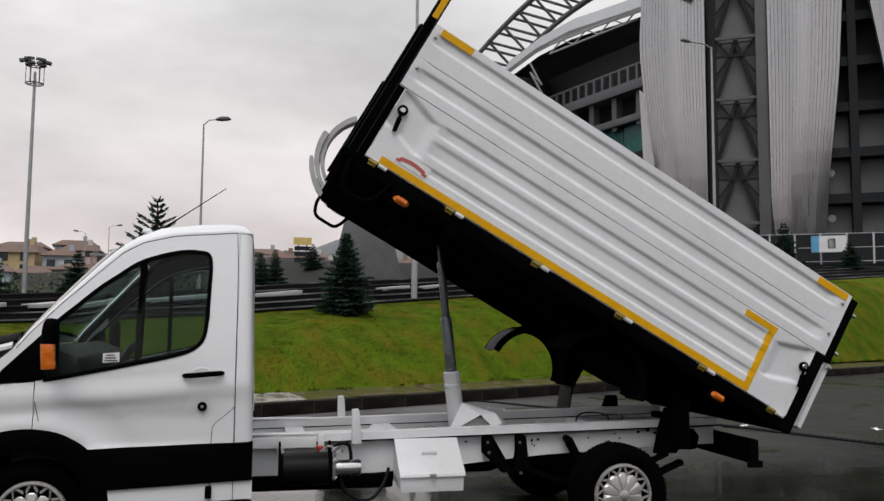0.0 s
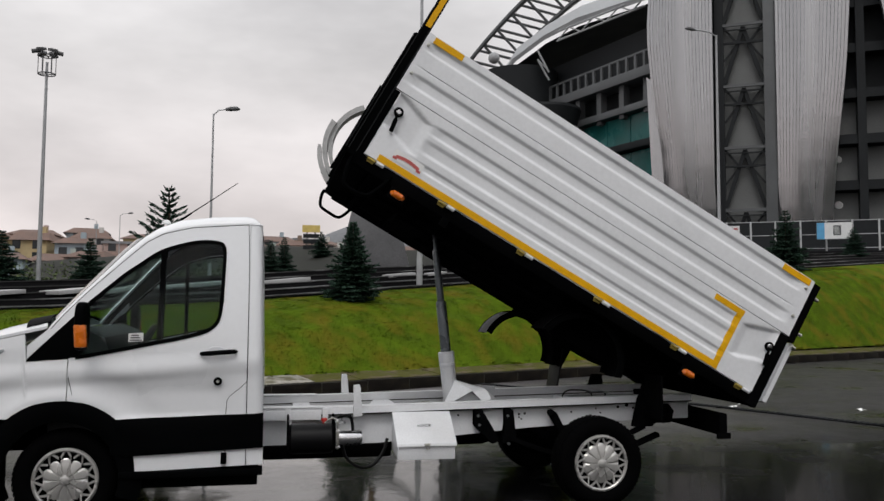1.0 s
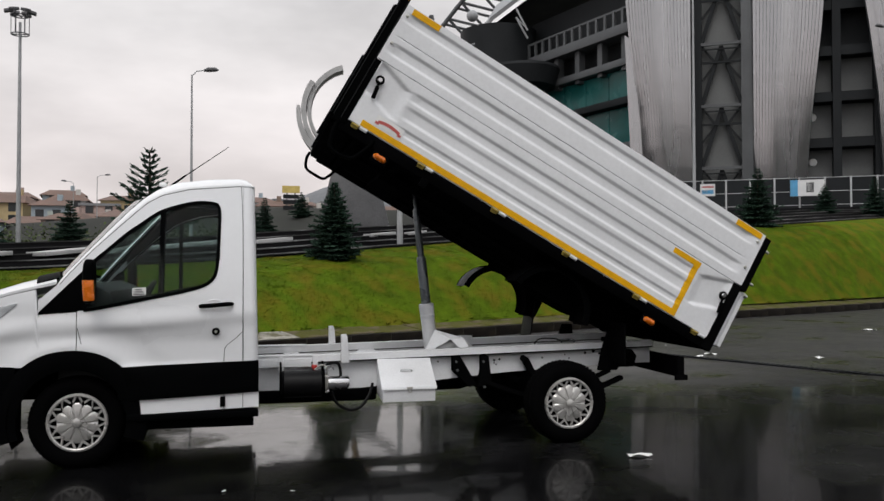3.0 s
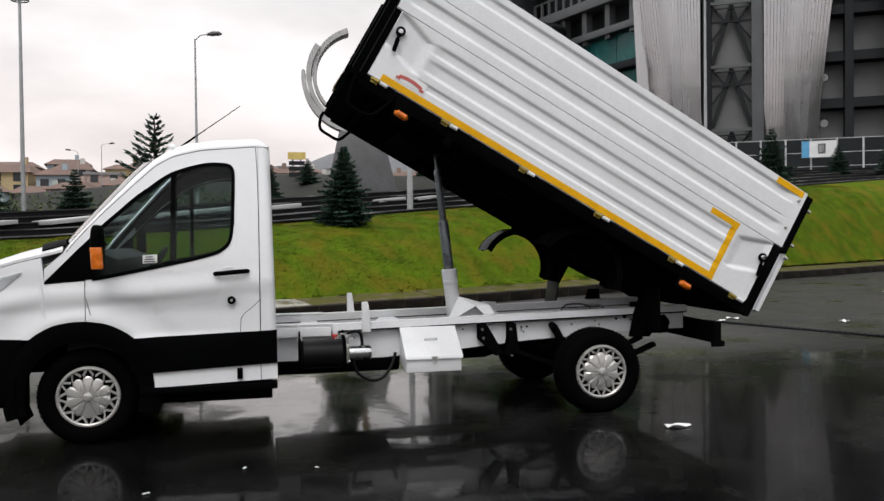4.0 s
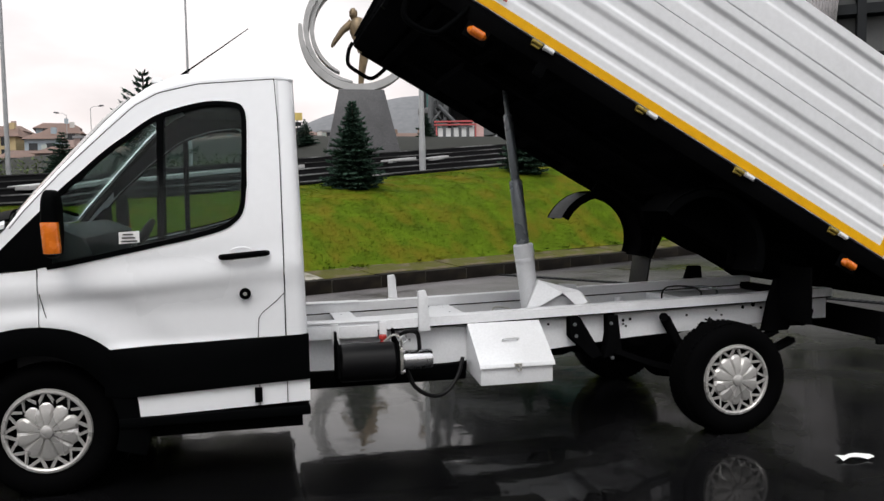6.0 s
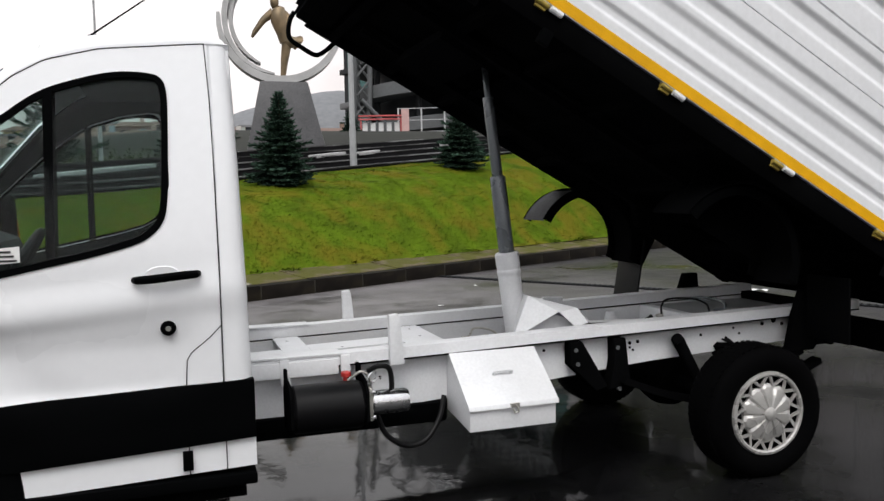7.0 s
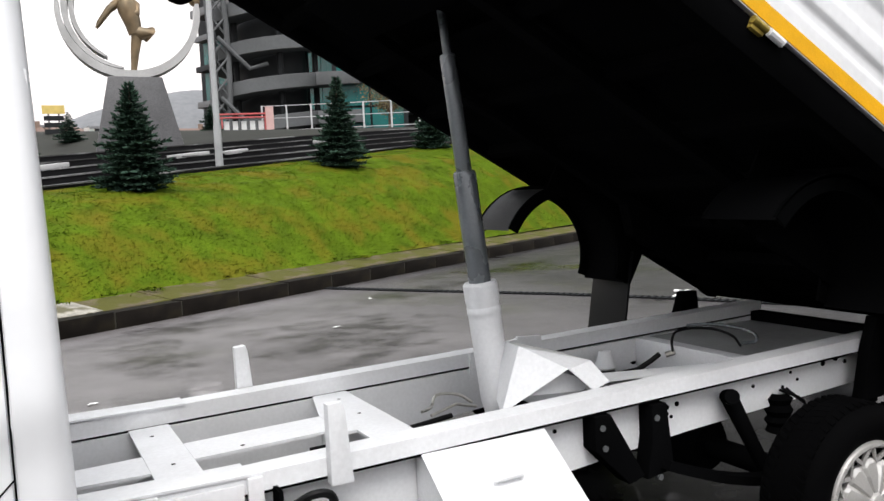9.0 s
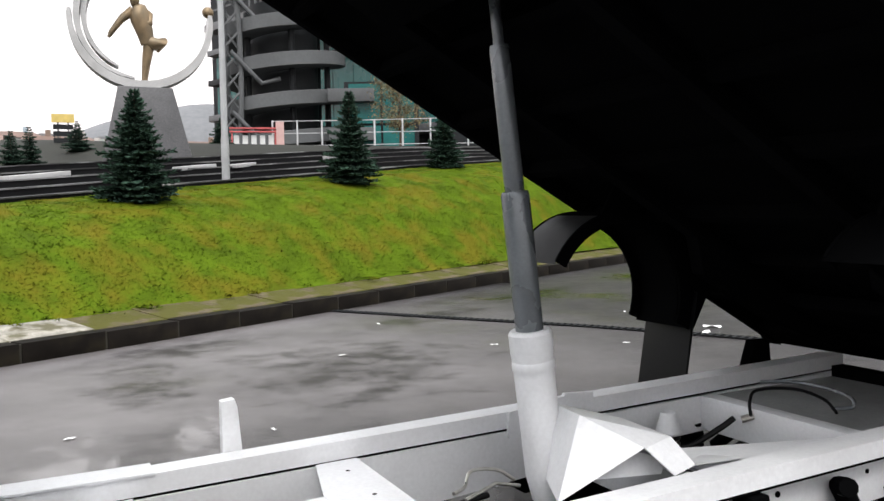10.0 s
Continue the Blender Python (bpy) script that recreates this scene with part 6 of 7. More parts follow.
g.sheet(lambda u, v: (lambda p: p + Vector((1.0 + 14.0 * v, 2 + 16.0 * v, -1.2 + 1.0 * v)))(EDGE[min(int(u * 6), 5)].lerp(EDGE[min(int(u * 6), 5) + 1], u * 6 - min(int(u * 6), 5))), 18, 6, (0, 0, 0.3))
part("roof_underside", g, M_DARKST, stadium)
# light lattice girders below the roof edge
for a, b in (((31.0, 76.3, 31.3), (37.4, 68.2, 32.8)), ((30.3, 80.8, 30.6), (31.5, 80.4, 28.2))):
    a, b = Vector(a), Vector(b)
    for off in (0.0, 1.0):
        g = Geo()
        g.tube([a + Vector((0, 0, off)), b + Vector((0, 0, off * 0.9))], 0.12, 6)
        part("girder_chord", g, M_ROOF, stadium)
    n = max(int((b - a).length / 1.4), 1)
    for k in range(n):
        g = Geo()
        g.tube([a.lerp(b, k / n) + Vector((0, 0, k % 2)), a.lerp(b, (k + 1) / n) + Vector((0, 0, (k + 1) % 2))], 0.08, 6)
        part("girder_web", g, M_ROOF, stadium)
# great arch truss
def arch(t, off):
    """A point on the arch, off metres inside its outer chord."""
    x = 30.0 + 20 * t + 6 * t * t
    z = 39.6 + 14.5 * math.sin(min(t * 1.7, 1.57)) - (9 * t * t if t < 0 else 0) - off * 0.75
    return Vector((x + off * 0.75, 103.5 - 14 * t, z))
for off, yy in ((0, 0), (0, 2.6), (4.4, 0), (4.4, 2.6)):
    g = Geo()
    g.tube([arch(t, off) + Vector((0, yy, 0)) for t in np.linspace(-0.25, 0.8, 24)], 0.30, 8)
    part("arch_chord", g, M_STEELG, stadium, "grey tubular chord of the roof arch")
for k in range(13):
    t0, t1 = -0.25 + 1.05 * k / 13, -0.25 + 1.05 * (k + 1) / 13
    for a, b in ((arch(t0, 0), arch(t1, 4.4)), (arch(t1, 4.4), arch(t1, 0)), (arch(t0, 0) + Vector((0, 2.6, 0)), arch(t1, 4.4) + Vector((0, 2.6, 0))), (arch(t0, 0), arch(t1, 0) + Vector((0, 2.6, 0)))):
        g = Geo()
        g.tube([a, b], 0.19, 6)
        part("arch_brace", g, M_STEELG, stadium)

g = Geo()
g.lathe([(0.75 * math.sin(a), -0.75 * math.cos(a)) for a in np.linspace(0.01, 3.13, 12)], Matrix.Translation((29.1, 95.0, 34.9)), 18)
part("arch_node", g, M_ROOF, stadium, "pale round node at the arch's foot", sharp=60)

# spiral ramp tower
RC = Vector((23.6, 72.0))
g = Geo()
g.lathe([(3.0, 4), (3.0, 20.5), (0, 20.5)], Matrix.Translation((RC.x, RC.y, 0)), 28)
part("ramp_core", g, M_DARKST, stadium, "dark round core of the ramp tower")
g = Geo()
def ramp(u, v):
    a = 2 * math.pi * 4 * u + 0.6
    z = 5.9 + 3.3 * 4 * u
    r, h = [(3.4, 0.0), (5.3, 0.0), (5.5, 0.1), (5.5, 1.2), (5.35, 1.25), (5.3, 0.35), (3.4, 0.35)][round(v * 6)]
    return RC.x + r * math.cos(a), RC.y + r * math.sin(a), z + h
g.sheet(ramp, 5 * 28, 6)
part("spiral_ramp", g, M_RAMP, stadium, "grey concrete spiral ramp")
for k in range(6):
    a = 2 * math.pi * k / 6 + 0.4
    g = Geo()
    g.tube([(RC.x + 4.0 * math.cos(a), RC.y + 4.0 * math.sin(a), 4), (RC.x + 4.0 * math.cos(a), RC.y + 4.0 * math.sin(a), 19.5)], 0.28, 8)
    part("ramp_column", g, M_DARKST, stadium)
# lattice mast at the tower's side
for dx, dy in ((0, 0), (1.5, 0.3), (0.6, 1.4)):
    g = Geo()
    g.tube([(16.2 + dx + 1.2 * math.sin(z * 0.11), 68.5 + dy, z) for z in np.linspace(4, 26.4, 13)], 0.24, 8)
    part("mast_chord", g, M_RAMP, stadium)
for k in range(13):
    z0 = 4 + 1.70 * k
    sx = 16.2 + 1.2 * math.sin(z0 * 0.11)
    for a, b in (((0, 0), (1.5, 0.3)), ((1.5, 0.3), (0.6, 1.4)), ((0, 0), (0.6, 1.4))):
        g = Geo()
        g.tube([(sx + a[0], 68.5 + a[1], z0), (sx + b[0], 68.5 + b[1], z0 + 1.7)], 0.11, 6)
        part("mast_brace", g, M_RAMP, stadium)
for k in range(4):
    g = Geo()
    z0 = 8.2 + 5.0 * k
    g.tube([(18.0, 68.6, z0 + 2.6), (20.5, 68.2, z0), (22.0, 67.8, z0 + 0.4)], 0.2, 8)
    part("tie_beam", g, M_STEELG, stadium)
# teal glass front beyond the ramp
TW = Matrix.Translation((27.2, 66.0, 0)) @ Matrix.Rotation(radians(-24), 4, "Z")
g = Geo()
g.box(-0.2, 6.2, 0.4, 0.9, 4, 13.4)
part("front_wall", g, M_DARKST, stadium, xf=TW)
for k in range(2):
    for z0 in (6.2, 9.8):
        g = Geo()
        g.box(0.2 + 2.9 * k, 2.9 + 2.9 * k, 0.15, 0.4, z0, z0 + 3.4)
        part("glass_panel", g, M_TEAL, stadium, "teal tinted glass panel", xf=TW)
for z0 in (8.9, 12.2):
    g = Geo()
    g.box(-1.5, 2.4, -0.8, 0.3, z0 - 0.6, z0 + 0.5)
    part("balcony", g, M_RAMP, stadium, xf=TW, bevel=0.05)

# ---- perimeter fence, gate house, retaining wall ----
FENCE = [(17.0, 53.0, 5.6, 7.5), (21.5, 51.0, 5.6, 7.5), (26.6, 48.6, 5.6, 7.55), (33.2, 50.1, 5.85, 8.2), (44.3, 42.5, 5.85, 8.1), (54, 35.6, 5.85, 8.0)]
fence = thing("perimeter_fence", "white steel tube fence in front of the stadium", "fence")
for (xa, ya, za, ta), (xb, yb, zb, tb) in zip(FENCE[:-1], FENCE[1:]):
    n = max(int(math.hypot(xb - xa, yb - ya) / 1.5), 1)
    for k in range(n):
        p = k / n
        g = Geo()
        x, y, z0, z1 = xa + (xb - xa) * p, ya + (yb - ya) * p, za + (zb - za) * p, ta + (tb - ta) * p
        g.box(x - 0.045, x + 0.045, y - 0.045, y + 0.045, z0 - 2.0, z1)
        part("fence_post", g, M_FENCE, fence)
    for q in (0.12, 0.55, 0.98):
        g = Geo()
        g.bar((xa, ya, za + (ta - za) * q), (xb, yb, zb + (tb - zb) * q), 0.042)
        part("fence_rail", g, M_FENCE, fence)
g = Geo()
for (xa, ya, za, ta), (xb, yb, zb, tb) in zip(FENCE[2:-1], FENCE[3:]):
    g.add([(xa, ya - 0.4, 2), (xb, yb - 0.4, 2), (xb, yb - 0.4, zb + 0.05), (xa, ya - 0.4, za + 0.05), (xa, ya + 3, za + 0.05), (xb, yb + 3, zb + 0.05)], [(0, 1, 2, 3), (3, 2, 5, 4)])
solo("retaining_wall", g, M_STEP, "dark stone retaining wall under the fence", "wall", kind="structure")

gate = thing("gate_house", "red framed turnstile gate with white bays", "gate", m=Matrix.Translation((14.1, 52.4, 4.97)) @ Matrix.Rotation(radians(-14), 4, "Z"))
for k in range(6):
    g = Geo()
    g.box(0.0 + 0.55 * k, 0.10 + 0.55 * k, -0.2, 0.2, -0.4, 1.75)
    part("gate_post", g, M_GATE if k in (0, 5) else M_STEELG, gate)
for k in range(5):
    g = Geo()
    g.box(0.16 + 0.55 * k, 0.50 + 0.55 * k, -0.05, 0.05, 0.25, 1.45)
    part("gate_bay", g, M_SIGNW, gate, "white turnstile bay")
for z0 in (1.62, 1.85):
    g = Geo()
    g.box(-0.1, 2.95, -0.28, 0.28, z0, z0 + 0.09)
    part("gate_beam", g, M_GATE, gate, "red gate beam")
g = Geo()
g.box(2.85, 3.35, -0.5, 0.5, -0.4, 2.3)
part("gate_pier", g, M_PINK, gate, "faded pink gate pier")
for k in range(3):
    g = Geo()
    g.box(0.05 + 0.9 * k, 0.32 + 0.9 * k, -0.12, 0.12, 0.0, 0.4)
    part("turnstile_arm", g, M_DARKST, gate)

# hoardings on the fence
def hoarding(x, y, z0, w, h, faces, label):
    ob = thing("fence_sign", label, "sign", m=Matrix.Translation((x, y, z0)) @ Matrix.Rotation(radians(-34), 4, "Z"))
    g = Geo()
    g.box(-0.03, w + 0.03, 0.0, 0.06, -0.03, h + 0.03)
    part("board", g, M_STEELG, ob)
    for x0, x1, zz0, zz1, mt in faces:
        g = Geo()
        g.box(x0, x1, -0.012, 0.0, zz0, zz1)
        part("printed_area", g, mt, ob)
    return ob
hoarding(39.2, 45.1, 6.72, 2.25, 1.15, [(0.0, 0.5, 0, 1.15, M_BLUE), (0.5, 2.25, 0, 1.15, M_SIGNW), (1.05, 1.55, 0.25, 0.95, M_STEELG), (1.14, 1.46, 0.34, 0.86, M_SIGNW)], "white and blue notice board fixed to the fence")
hoarding(34.2, 48.8, 6.95, 1.05, 0.9, [(0, 1.05, 0, 0.9, M_SIGNW), (0.1, 0.95, 0.62, 0.74, M_GATE), (0.1, 0.95, 0.15, 0.45, M_BLUE)], "small white notice board with coloured bars")

# ---- monument and statue ----
MZ = 3.73
mon = thing("monument", "grey stone ring monument on a dark granite plinth", "monument", m=Matrix.Translation((6.42, 34.2, MZ)) @ Matrix.Rotation(radians(-6), 4, "Z"))
g = Geo()
g.add([(-1.95, -1.1, -1.2), (2.0, -1.1, -1.2), (2.0, 1.1, -1.2), (-1.95, 1.1, -1.2), (-1.05, -0.6, 2.92), (1.05, -0.6, 2.88), (1.05, 0.6, 2.88), (-1.05, 0.6, 2.92)], [(0, 1, 5, 4), (1, 2, 6, 5), (2, 3, 7, 6), (3, 0, 4, 7), (4, 5, 6, 7), (3, 2, 1, 0)])
part("plinth", g, M_GRANITE, mon, "tapered dark granite plinth", bevel=0.03)


def crescent(cx, cz, r, a0, a1, w0, w1, d, name, label, y0=0.0, blunt=False):
    """A curved blade of stone, thick in the middle."""
    g = Geo()
    def at(u, v):
        a = radians(a0 + (a1 - a0) * u)
        w = w0 + (w1 - w0) * ((1 - u) ** 0.5 if blunt else math.sin(math.pi * u) ** 0.6)
        q = [(-0.5, -0.5), (0.5, -0.5), (0.5, 0.5), (-0.5, 0.5), (-0.5, -0.5)][round(v * 4)]
        rr = r + q[0] * w
        return cx + rr * math.cos(a), y0 + q[1] * d, cz + rr * math.sin(a)
    g.sheet(at, 48, 4)
    for u in (0, 1):
        g.add([at(u, v / 4) for v in range(4)], [(0, 1, 2, 3)])
    part(name, g, M_RING, mon, label)


crescent(-0.05, 5.70, 2.70, 175, 360 + 5, 0.14, 0.34, 1.0, "ring", "grey stone ring segment")
crescent(-0.04, 5.72, 2.45, 144, 262, 0.05, 0.28, 0.95, "ring_blade", "curved grey stone blade", 0.12, True)
crescent(-0.02, 5.76, 2.21, 104, 244, 0.05, 0.27, 0.90, "ring_blade", "curved grey stone blade", 0.24, True)
g = Geo()
g.lathe([(0.24 * math.sin(a), -0.24 * math.cos(a)) for a in np.linspace(0.01, 3.13, 12)], Matrix.Translation((2.60, 0, 6.15)), 18)
part("ball", g, M_BRONZE, mon, "bronze ball on the ring's end", sharp=60)
# plain bronze figure on the ring
g = Geo()
g.tube([(0.0, 0, 0.0), (0.10, 0, 0.12), (0.18, 0, 0.62), (0.30, 0, 1.12), (0.22, 0, 1.25)], [0.09, 0.11, 0.16, 0.21, 0.23], 14)
g.tube([(0.22, 0, 1.20), (0.55, -0.15, 1.12), (0.82, -0.2, 1.20), (0.60, 0.2, 1.02)], [0.21, 0.18, 0.13, 0.09], 12)
g.tube([(0.25, 0, 1.15), (0.18, 0, 1.45), (0.02, 0, 1.85), (-0.05, 0, 2.12), (-0.08, 0, 2.2)], [0.24, 0.29, 0.35, 0.30, 0.15], 16)
g.tube([(-0.12, 0, 2.16), (-0.14, 0, 2.30), (-0.15, 0, 2.42), (-0.15, 0, 2.52)], [0.11, 0.17, 0.17, 0.07], 14)
g.tube([(-0.22, 0, 2.05), (-0.62, 0, 1.80), (-0.98, 0, 1.42), (-1.08, 0, 1.28)], [0.15, 0.12, 0.09, 0.05], 10)
g.tube([(0.12, 0, 2.05), (0.38, 0, 1.92), (0.36, -0.15, 1.70), (0.10, -0.25, 1.66)], [0.15, 0.12, 0.10, 0.06], 10)
solo("statue", g, M_BRONZE, "weathered bronze figure standing inside a stone ring", "statue", m=Matrix.Translation((6.30, 34.2, MZ + 3.06)) @ Matrix.Rotation(radians(-6), 4, "Z") @ Matrix.Diagonal((1.12, 1.12, 1.46, 1.0)), sharp=70)

# ---- spruces ----
def spruce(name, h, r, seed, where, label, bare=0.10, density=1.0, rise=0.0, sparse=1.0):
    """Trunk and whorls of drooping boughs set with small needle sprays."""
    rnd = random.Random(seed)
    ob = thing(name, label, "tree", "spruces", m=Matrix.Translation(where))
    g = Geo()
    g.tube([(0, 0, -0.3), (0.01 * h, 0, h * 0.4), (0, 0.01 * h, h * 0.8), (0, 0, h)], [0.035 * h * 0.8, 0.024 * h, 0.010 * h, 0.003 * h], 8)
    part("trunk", g, M_BARK, ob)
    v, f = [], []
    levels = int(25 * density) + 3
    for i in range(levels):
        t = i / (levels - 1)
        z = h * (bare + (0.97 - bare) * t)
        reach = r * (1 - t) ** 0.86 * (0.66 + 0.34 * min(t / 0.14, 1.0)) * (rnd.uniform(0.85, 1.25) if i % 2 else rnd.uniform(0.5, 0.85)) + 0.02 * h
        nb = max(int((20 - 13 * t) * sparse), 4)
        turn = rnd.uniform(0, 6.28)
        for b in range(nb):
            a = turn + 6.283 * b / nb + rnd.uniform(-0.2, 0.2)
            ln = reach * rnd.uniform(0.62, 1.15)
            dirv = Vector((math.cos(a), math.sin(a), 0))
            lift = rise + 0.30 * t - 0.12 + rnd.uniform(-0.06, 0.06)
            sp = max(int(ln / (0.016 * h)), 5)
            for k in range(sp):
                q = (k + 0.6) / sp
                c = dirv * (ln * q) + Vector((0, 0, z + ln * (lift * q + 0.22 * q * q - 0.28 * q)))
                wide = (ln * 0.36 * (1 - q * 0.7) + 0.012 * h) * (0.45 + 0.55 * sparse)
                for s in (-1, 1, 0, -1, 1):
                    side = Vector((-dirv.y, dirv.x, 0)) * s
                    tip = c + (side * wide * rnd.uniform(0.4, 1.1) + dirv * (0.35 * wide + 0.02 * h)) * rnd.uniform(0.7, 1.2) + Vector((0, 0, rnd.uniform(-0.30, 0.10) * wide))
                    if s == 0:
                        tip = c + dirv * 0.04 * h + Vector((0, 0, rnd.uniform(0.01, 0.04) * h))
                    d = (tip - c)
                    n = d.cross(Vector((rnd.uniform(-1, 1), rnd.uniform(-1, 1), rnd.uniform(0.2, 1)))).normalized() * (0.005 * h + 0.055 * d.length)
                    o = len(v)
                    v += [c - n * 0.5, c + n * 0.5, c.lerp(tip, 0.6) + n, tip, c.lerp(tip, 0.6) - n]
                    f += [(o, o + 1, o + 2, o + 3, o + 4)]
    g = Geo()
    g.add(v, f)
    part("crown", g, M_NEEDLE, ob, sharp=180)
    return ob


S1 = "small dark green spruce on the lawn bank"
spruce("spruce", 1.90, 0.72, 3, (3.30, 12.65, on_ground(3.30, 12.65) - 0.04), S1, 0.03, 1.25)
spruce("spruce", 2.02, 0.64, 5, (8.05, 15.1, on_ground(8.05, 15.1) - 0.02), S1, 0.04)
spruce("spruce", 1.80, 0.53, 7, (11.8, 17.9, on_ground(11.8, 17.9) - 0.02), S1, 0.05)
FAR = [(22.0, 23.3, 3.22, 2.5, 1.02), (31.95, 32.0, 3.92, 2.2, 0.85), (34.6, 31.4, 4.16, 2.4, 0.8), (-12.6, 41.0, 3.19, 2.4, 1.5), (-8.4, 42.2, 3.25, 2.1, 1.45), (2.2, 43.0, 3.98, 1.8, 0.75), (4.6, 47.0, 4.32, 2.2, 0.8), (1.4, 42.0, 3.99, 1.5, 0.9), (11.6, 44.0, 4.71, 1.9, 0.65), (-15.5, 42.0, 3.0, 1.8, 1.2), (-6.2, 44.0, 3.12, 1.2, 0.7), (12.0, 47.0, 4.4, 1.25, 0.42)]
for i, (x, y, z, h, r) in enumerate(FAR):
    zb = on_ground(x, y) - 0.05
    spruce("spruce", h + z - zb, r, 20 + i, (x, y, zb), "dark spruce standing on the plaza" if y > 40 else "dark spruce at the top of the lawn", 0.05, 0.7)
spruce("spruce", 4.0, 1.40, 41, (-2.1, 22.9, 1.72), "taller spruce with a thin open top", 0.25, 0.52, 0.45, 0.40)

# bare brown tree behind the fence
tree = thing("deciduous_tree", "thin brown leaved tree behind the fence", "tree", m=Matrix.Translation((25.5, 51.2, 5.3)))
g = Geo()
g.tube([(0, 0, -0.5), (0.05, 0, 1.2), (0, 0, 2.8), (0.1, 0, 4.8)], [0.12, 0.09, 0.06, 0.02], 8)
rnd = random.Random(9)
tips = []
for k in range(30):
    a, z0 = rnd.uniform(0, 6.28), rnd.uniform(1.2, 4.2)
    p = [Vector((0.03, 0, z0)), Vector((0.5 * math.cos(a), 0.5 * math.sin(a), z0 + 0.5)), Vector((1.55 * math.cos(a), 1.55 * math.sin(a), z0 + 0.9))]
    g.tube(p, [0.035, 0.022, 0.008], 5)
    tips += p[1:]
part("trunk", g, M_BARK, tree)
v, f = [], []
for p in tips:
    for k in range(60):
        c = p + Vector((rnd.gauss(0, 0.32), rnd.gauss(0, 0.32), rnd.gauss(0, 0.28)))
        n, m_ = Vector((rnd.gauss(0, 1), rnd.gauss(0, 1), rnd.gauss(0, 1))).normalized() * 0.06, Vector((rnd.gauss(0, 1), rnd.gauss(0, 1), rnd.gauss(0, 1))).normalized() * 0.06
        o = len(v)
        v += [c - n, c + m_, c + n, c - m_]
        f += [(o, o + 1, o + 2, o + 3)]
g = Geo()
g.add(v, f)
part("crown", g, mat("brown_autumn_leaves", (0.14, 0.11, 0.05), 0.8, island=0.4), tree, sharp=180)


def shrubs(x, y, z, w, h, seed, label):
    rnd = random.Random(seed)
    zb = on_ground(x, y) - 0.1
    h, z = h + z - zb, zb
    v, f = [], []
    for k in range(1400):
        c = Vector((x + rnd.uniform(-w, w), y + rnd.uniform(-0.5, 0.5), z + h * rnd.random() ** 0.7 * (0.7 + 0.3 * math.sin(3 * rnd.random() + x))))
        n, m_ = Vector((rnd.gauss(0, 1), rnd.gauss(0, 1), rnd.gauss(0, 1))).normalized() * 0.09, Vector((rnd.gauss(0, 1), rnd.gauss(0, 1), rnd.gauss(0, 1))).normalized() * 0.09
        o = len(v)
        v += [c - n, c + m_, c + n, c - m_]
        f += [(o, o + 1, o + 2, o + 3)]
    g = Geo()
    g.add(v, f)
    solo("hedge", g, M_SHRUB, label, "hedge", kind="stuff", sharp=180)


shrubs(19.5, 50.6, 4.7, 2.2, 0.75, 1, "low clipped hedge along the fence")
shrubs(-10.5, 45.5, 3.1, 4.0, 1.35, 2, "low bushes on the edge of the plaza")
shrubs(-15.0, 44.0, 3.0, 4.5, 1.4, 4, "low bushes on the edge of the plaza")
shrubs(-2.0, 47.0, 3.65, 3.5, 1.0, 3, "low bushes on the edge of the plaza")

# ---- street lamps and mast ----
def street_lamp(x, y, z, h, r, arm, label):
    ob = thing("street_lamp", label, "lamp", "street lamps", m=Matrix.Translation((x, y, z)))
    g = Geo()
    g.tube([(0, 0, -2.0), (0, 0, 0.9), (0, 0, 1.0), (0, 0, h)], [r * 1.25, r * 1.2, r, r * 0.55], 12)
    part("pole", g, M_GALV, ob, "galvanised steel pole")
    if arm:
        g = Geo()
        g.tube([(0, 0, h - 0.05), (arm * 0.35, 0, h + 0.16), (arm, 0, h + 0.22)], r * 0.42, 8)
        part("arm", g, M_GALV, ob)
        g = Geo()
        s = 1 if arm > 0 else -1
        g.tube([(arm - 0.1 * s, 0, h + 0.20), (arm + 0.1 * s, 0, h + 0.24), (arm + 0.36 * s, 0, h + 0.26), (arm + 0.48 * s, 0, h + 0.24)], [0.05, 0.10, 0.09, 0.03], 10)
        part("lamp_head", g, M_LAMP, ob, "grey lamp head", bevel=0.0)
    return ob


street_lamp(5.42, 15.5, on_ground(5.42, 15.5), 9.5, 0.068, 0, "galvanised lamp pole on the lawn's upper edge")
street_lamp(-0.98, 27.2, 3.0, 6.36, 0.058, 0.56, "street lamp with a single short arm")
street_lamp(24.3, 32.4, 3.67, 12.5, 0.09, -1.3, "tall street lamp with a single arm")
street_lamp(36.2, 31.0, 3.9, 10.6, 0.09, -1.3, "tall street lamp with a single arm")
street_lamp(-17.7, 92.0, 6.1, 5.1, 0.055, -0.8, "distant street lamp among the houses")
street_lamp(-14.9, 90.0, 6.05, 5.7, 0.055, 0.9, "distant street lamp among the houses")
mast = thing("floodlight_mast", "tall floodlight mast with a crown of lamps", "lamp", m=Matrix.Translation((-10.7, 40.8, 3.0)))
g = Geo()
g.tube([(0, 0, -2.0), (0, 0, 1.0), (0, 0, 11.8)], [0.14, 0.12, 0.07], 14)
part("pole", g, M_GALV, mast)
for z0 in (11.15, 12.15):
    g = Geo()
    g.tube([(0.44 * math.cos(a), 0.44 * math.sin(a), z0) for a in np.linspace(0, 2 * math.pi, 25)], 0.032, 8)
    g.tube([(-0.44, 0, z0), (0.44, 0, z0)], 0.028, 6)
    g.tube([(0, -0.44, z0), (0, 0.44, z0)], 0.028, 6)
    part("crown_ring", g, M_LAMP, mast)
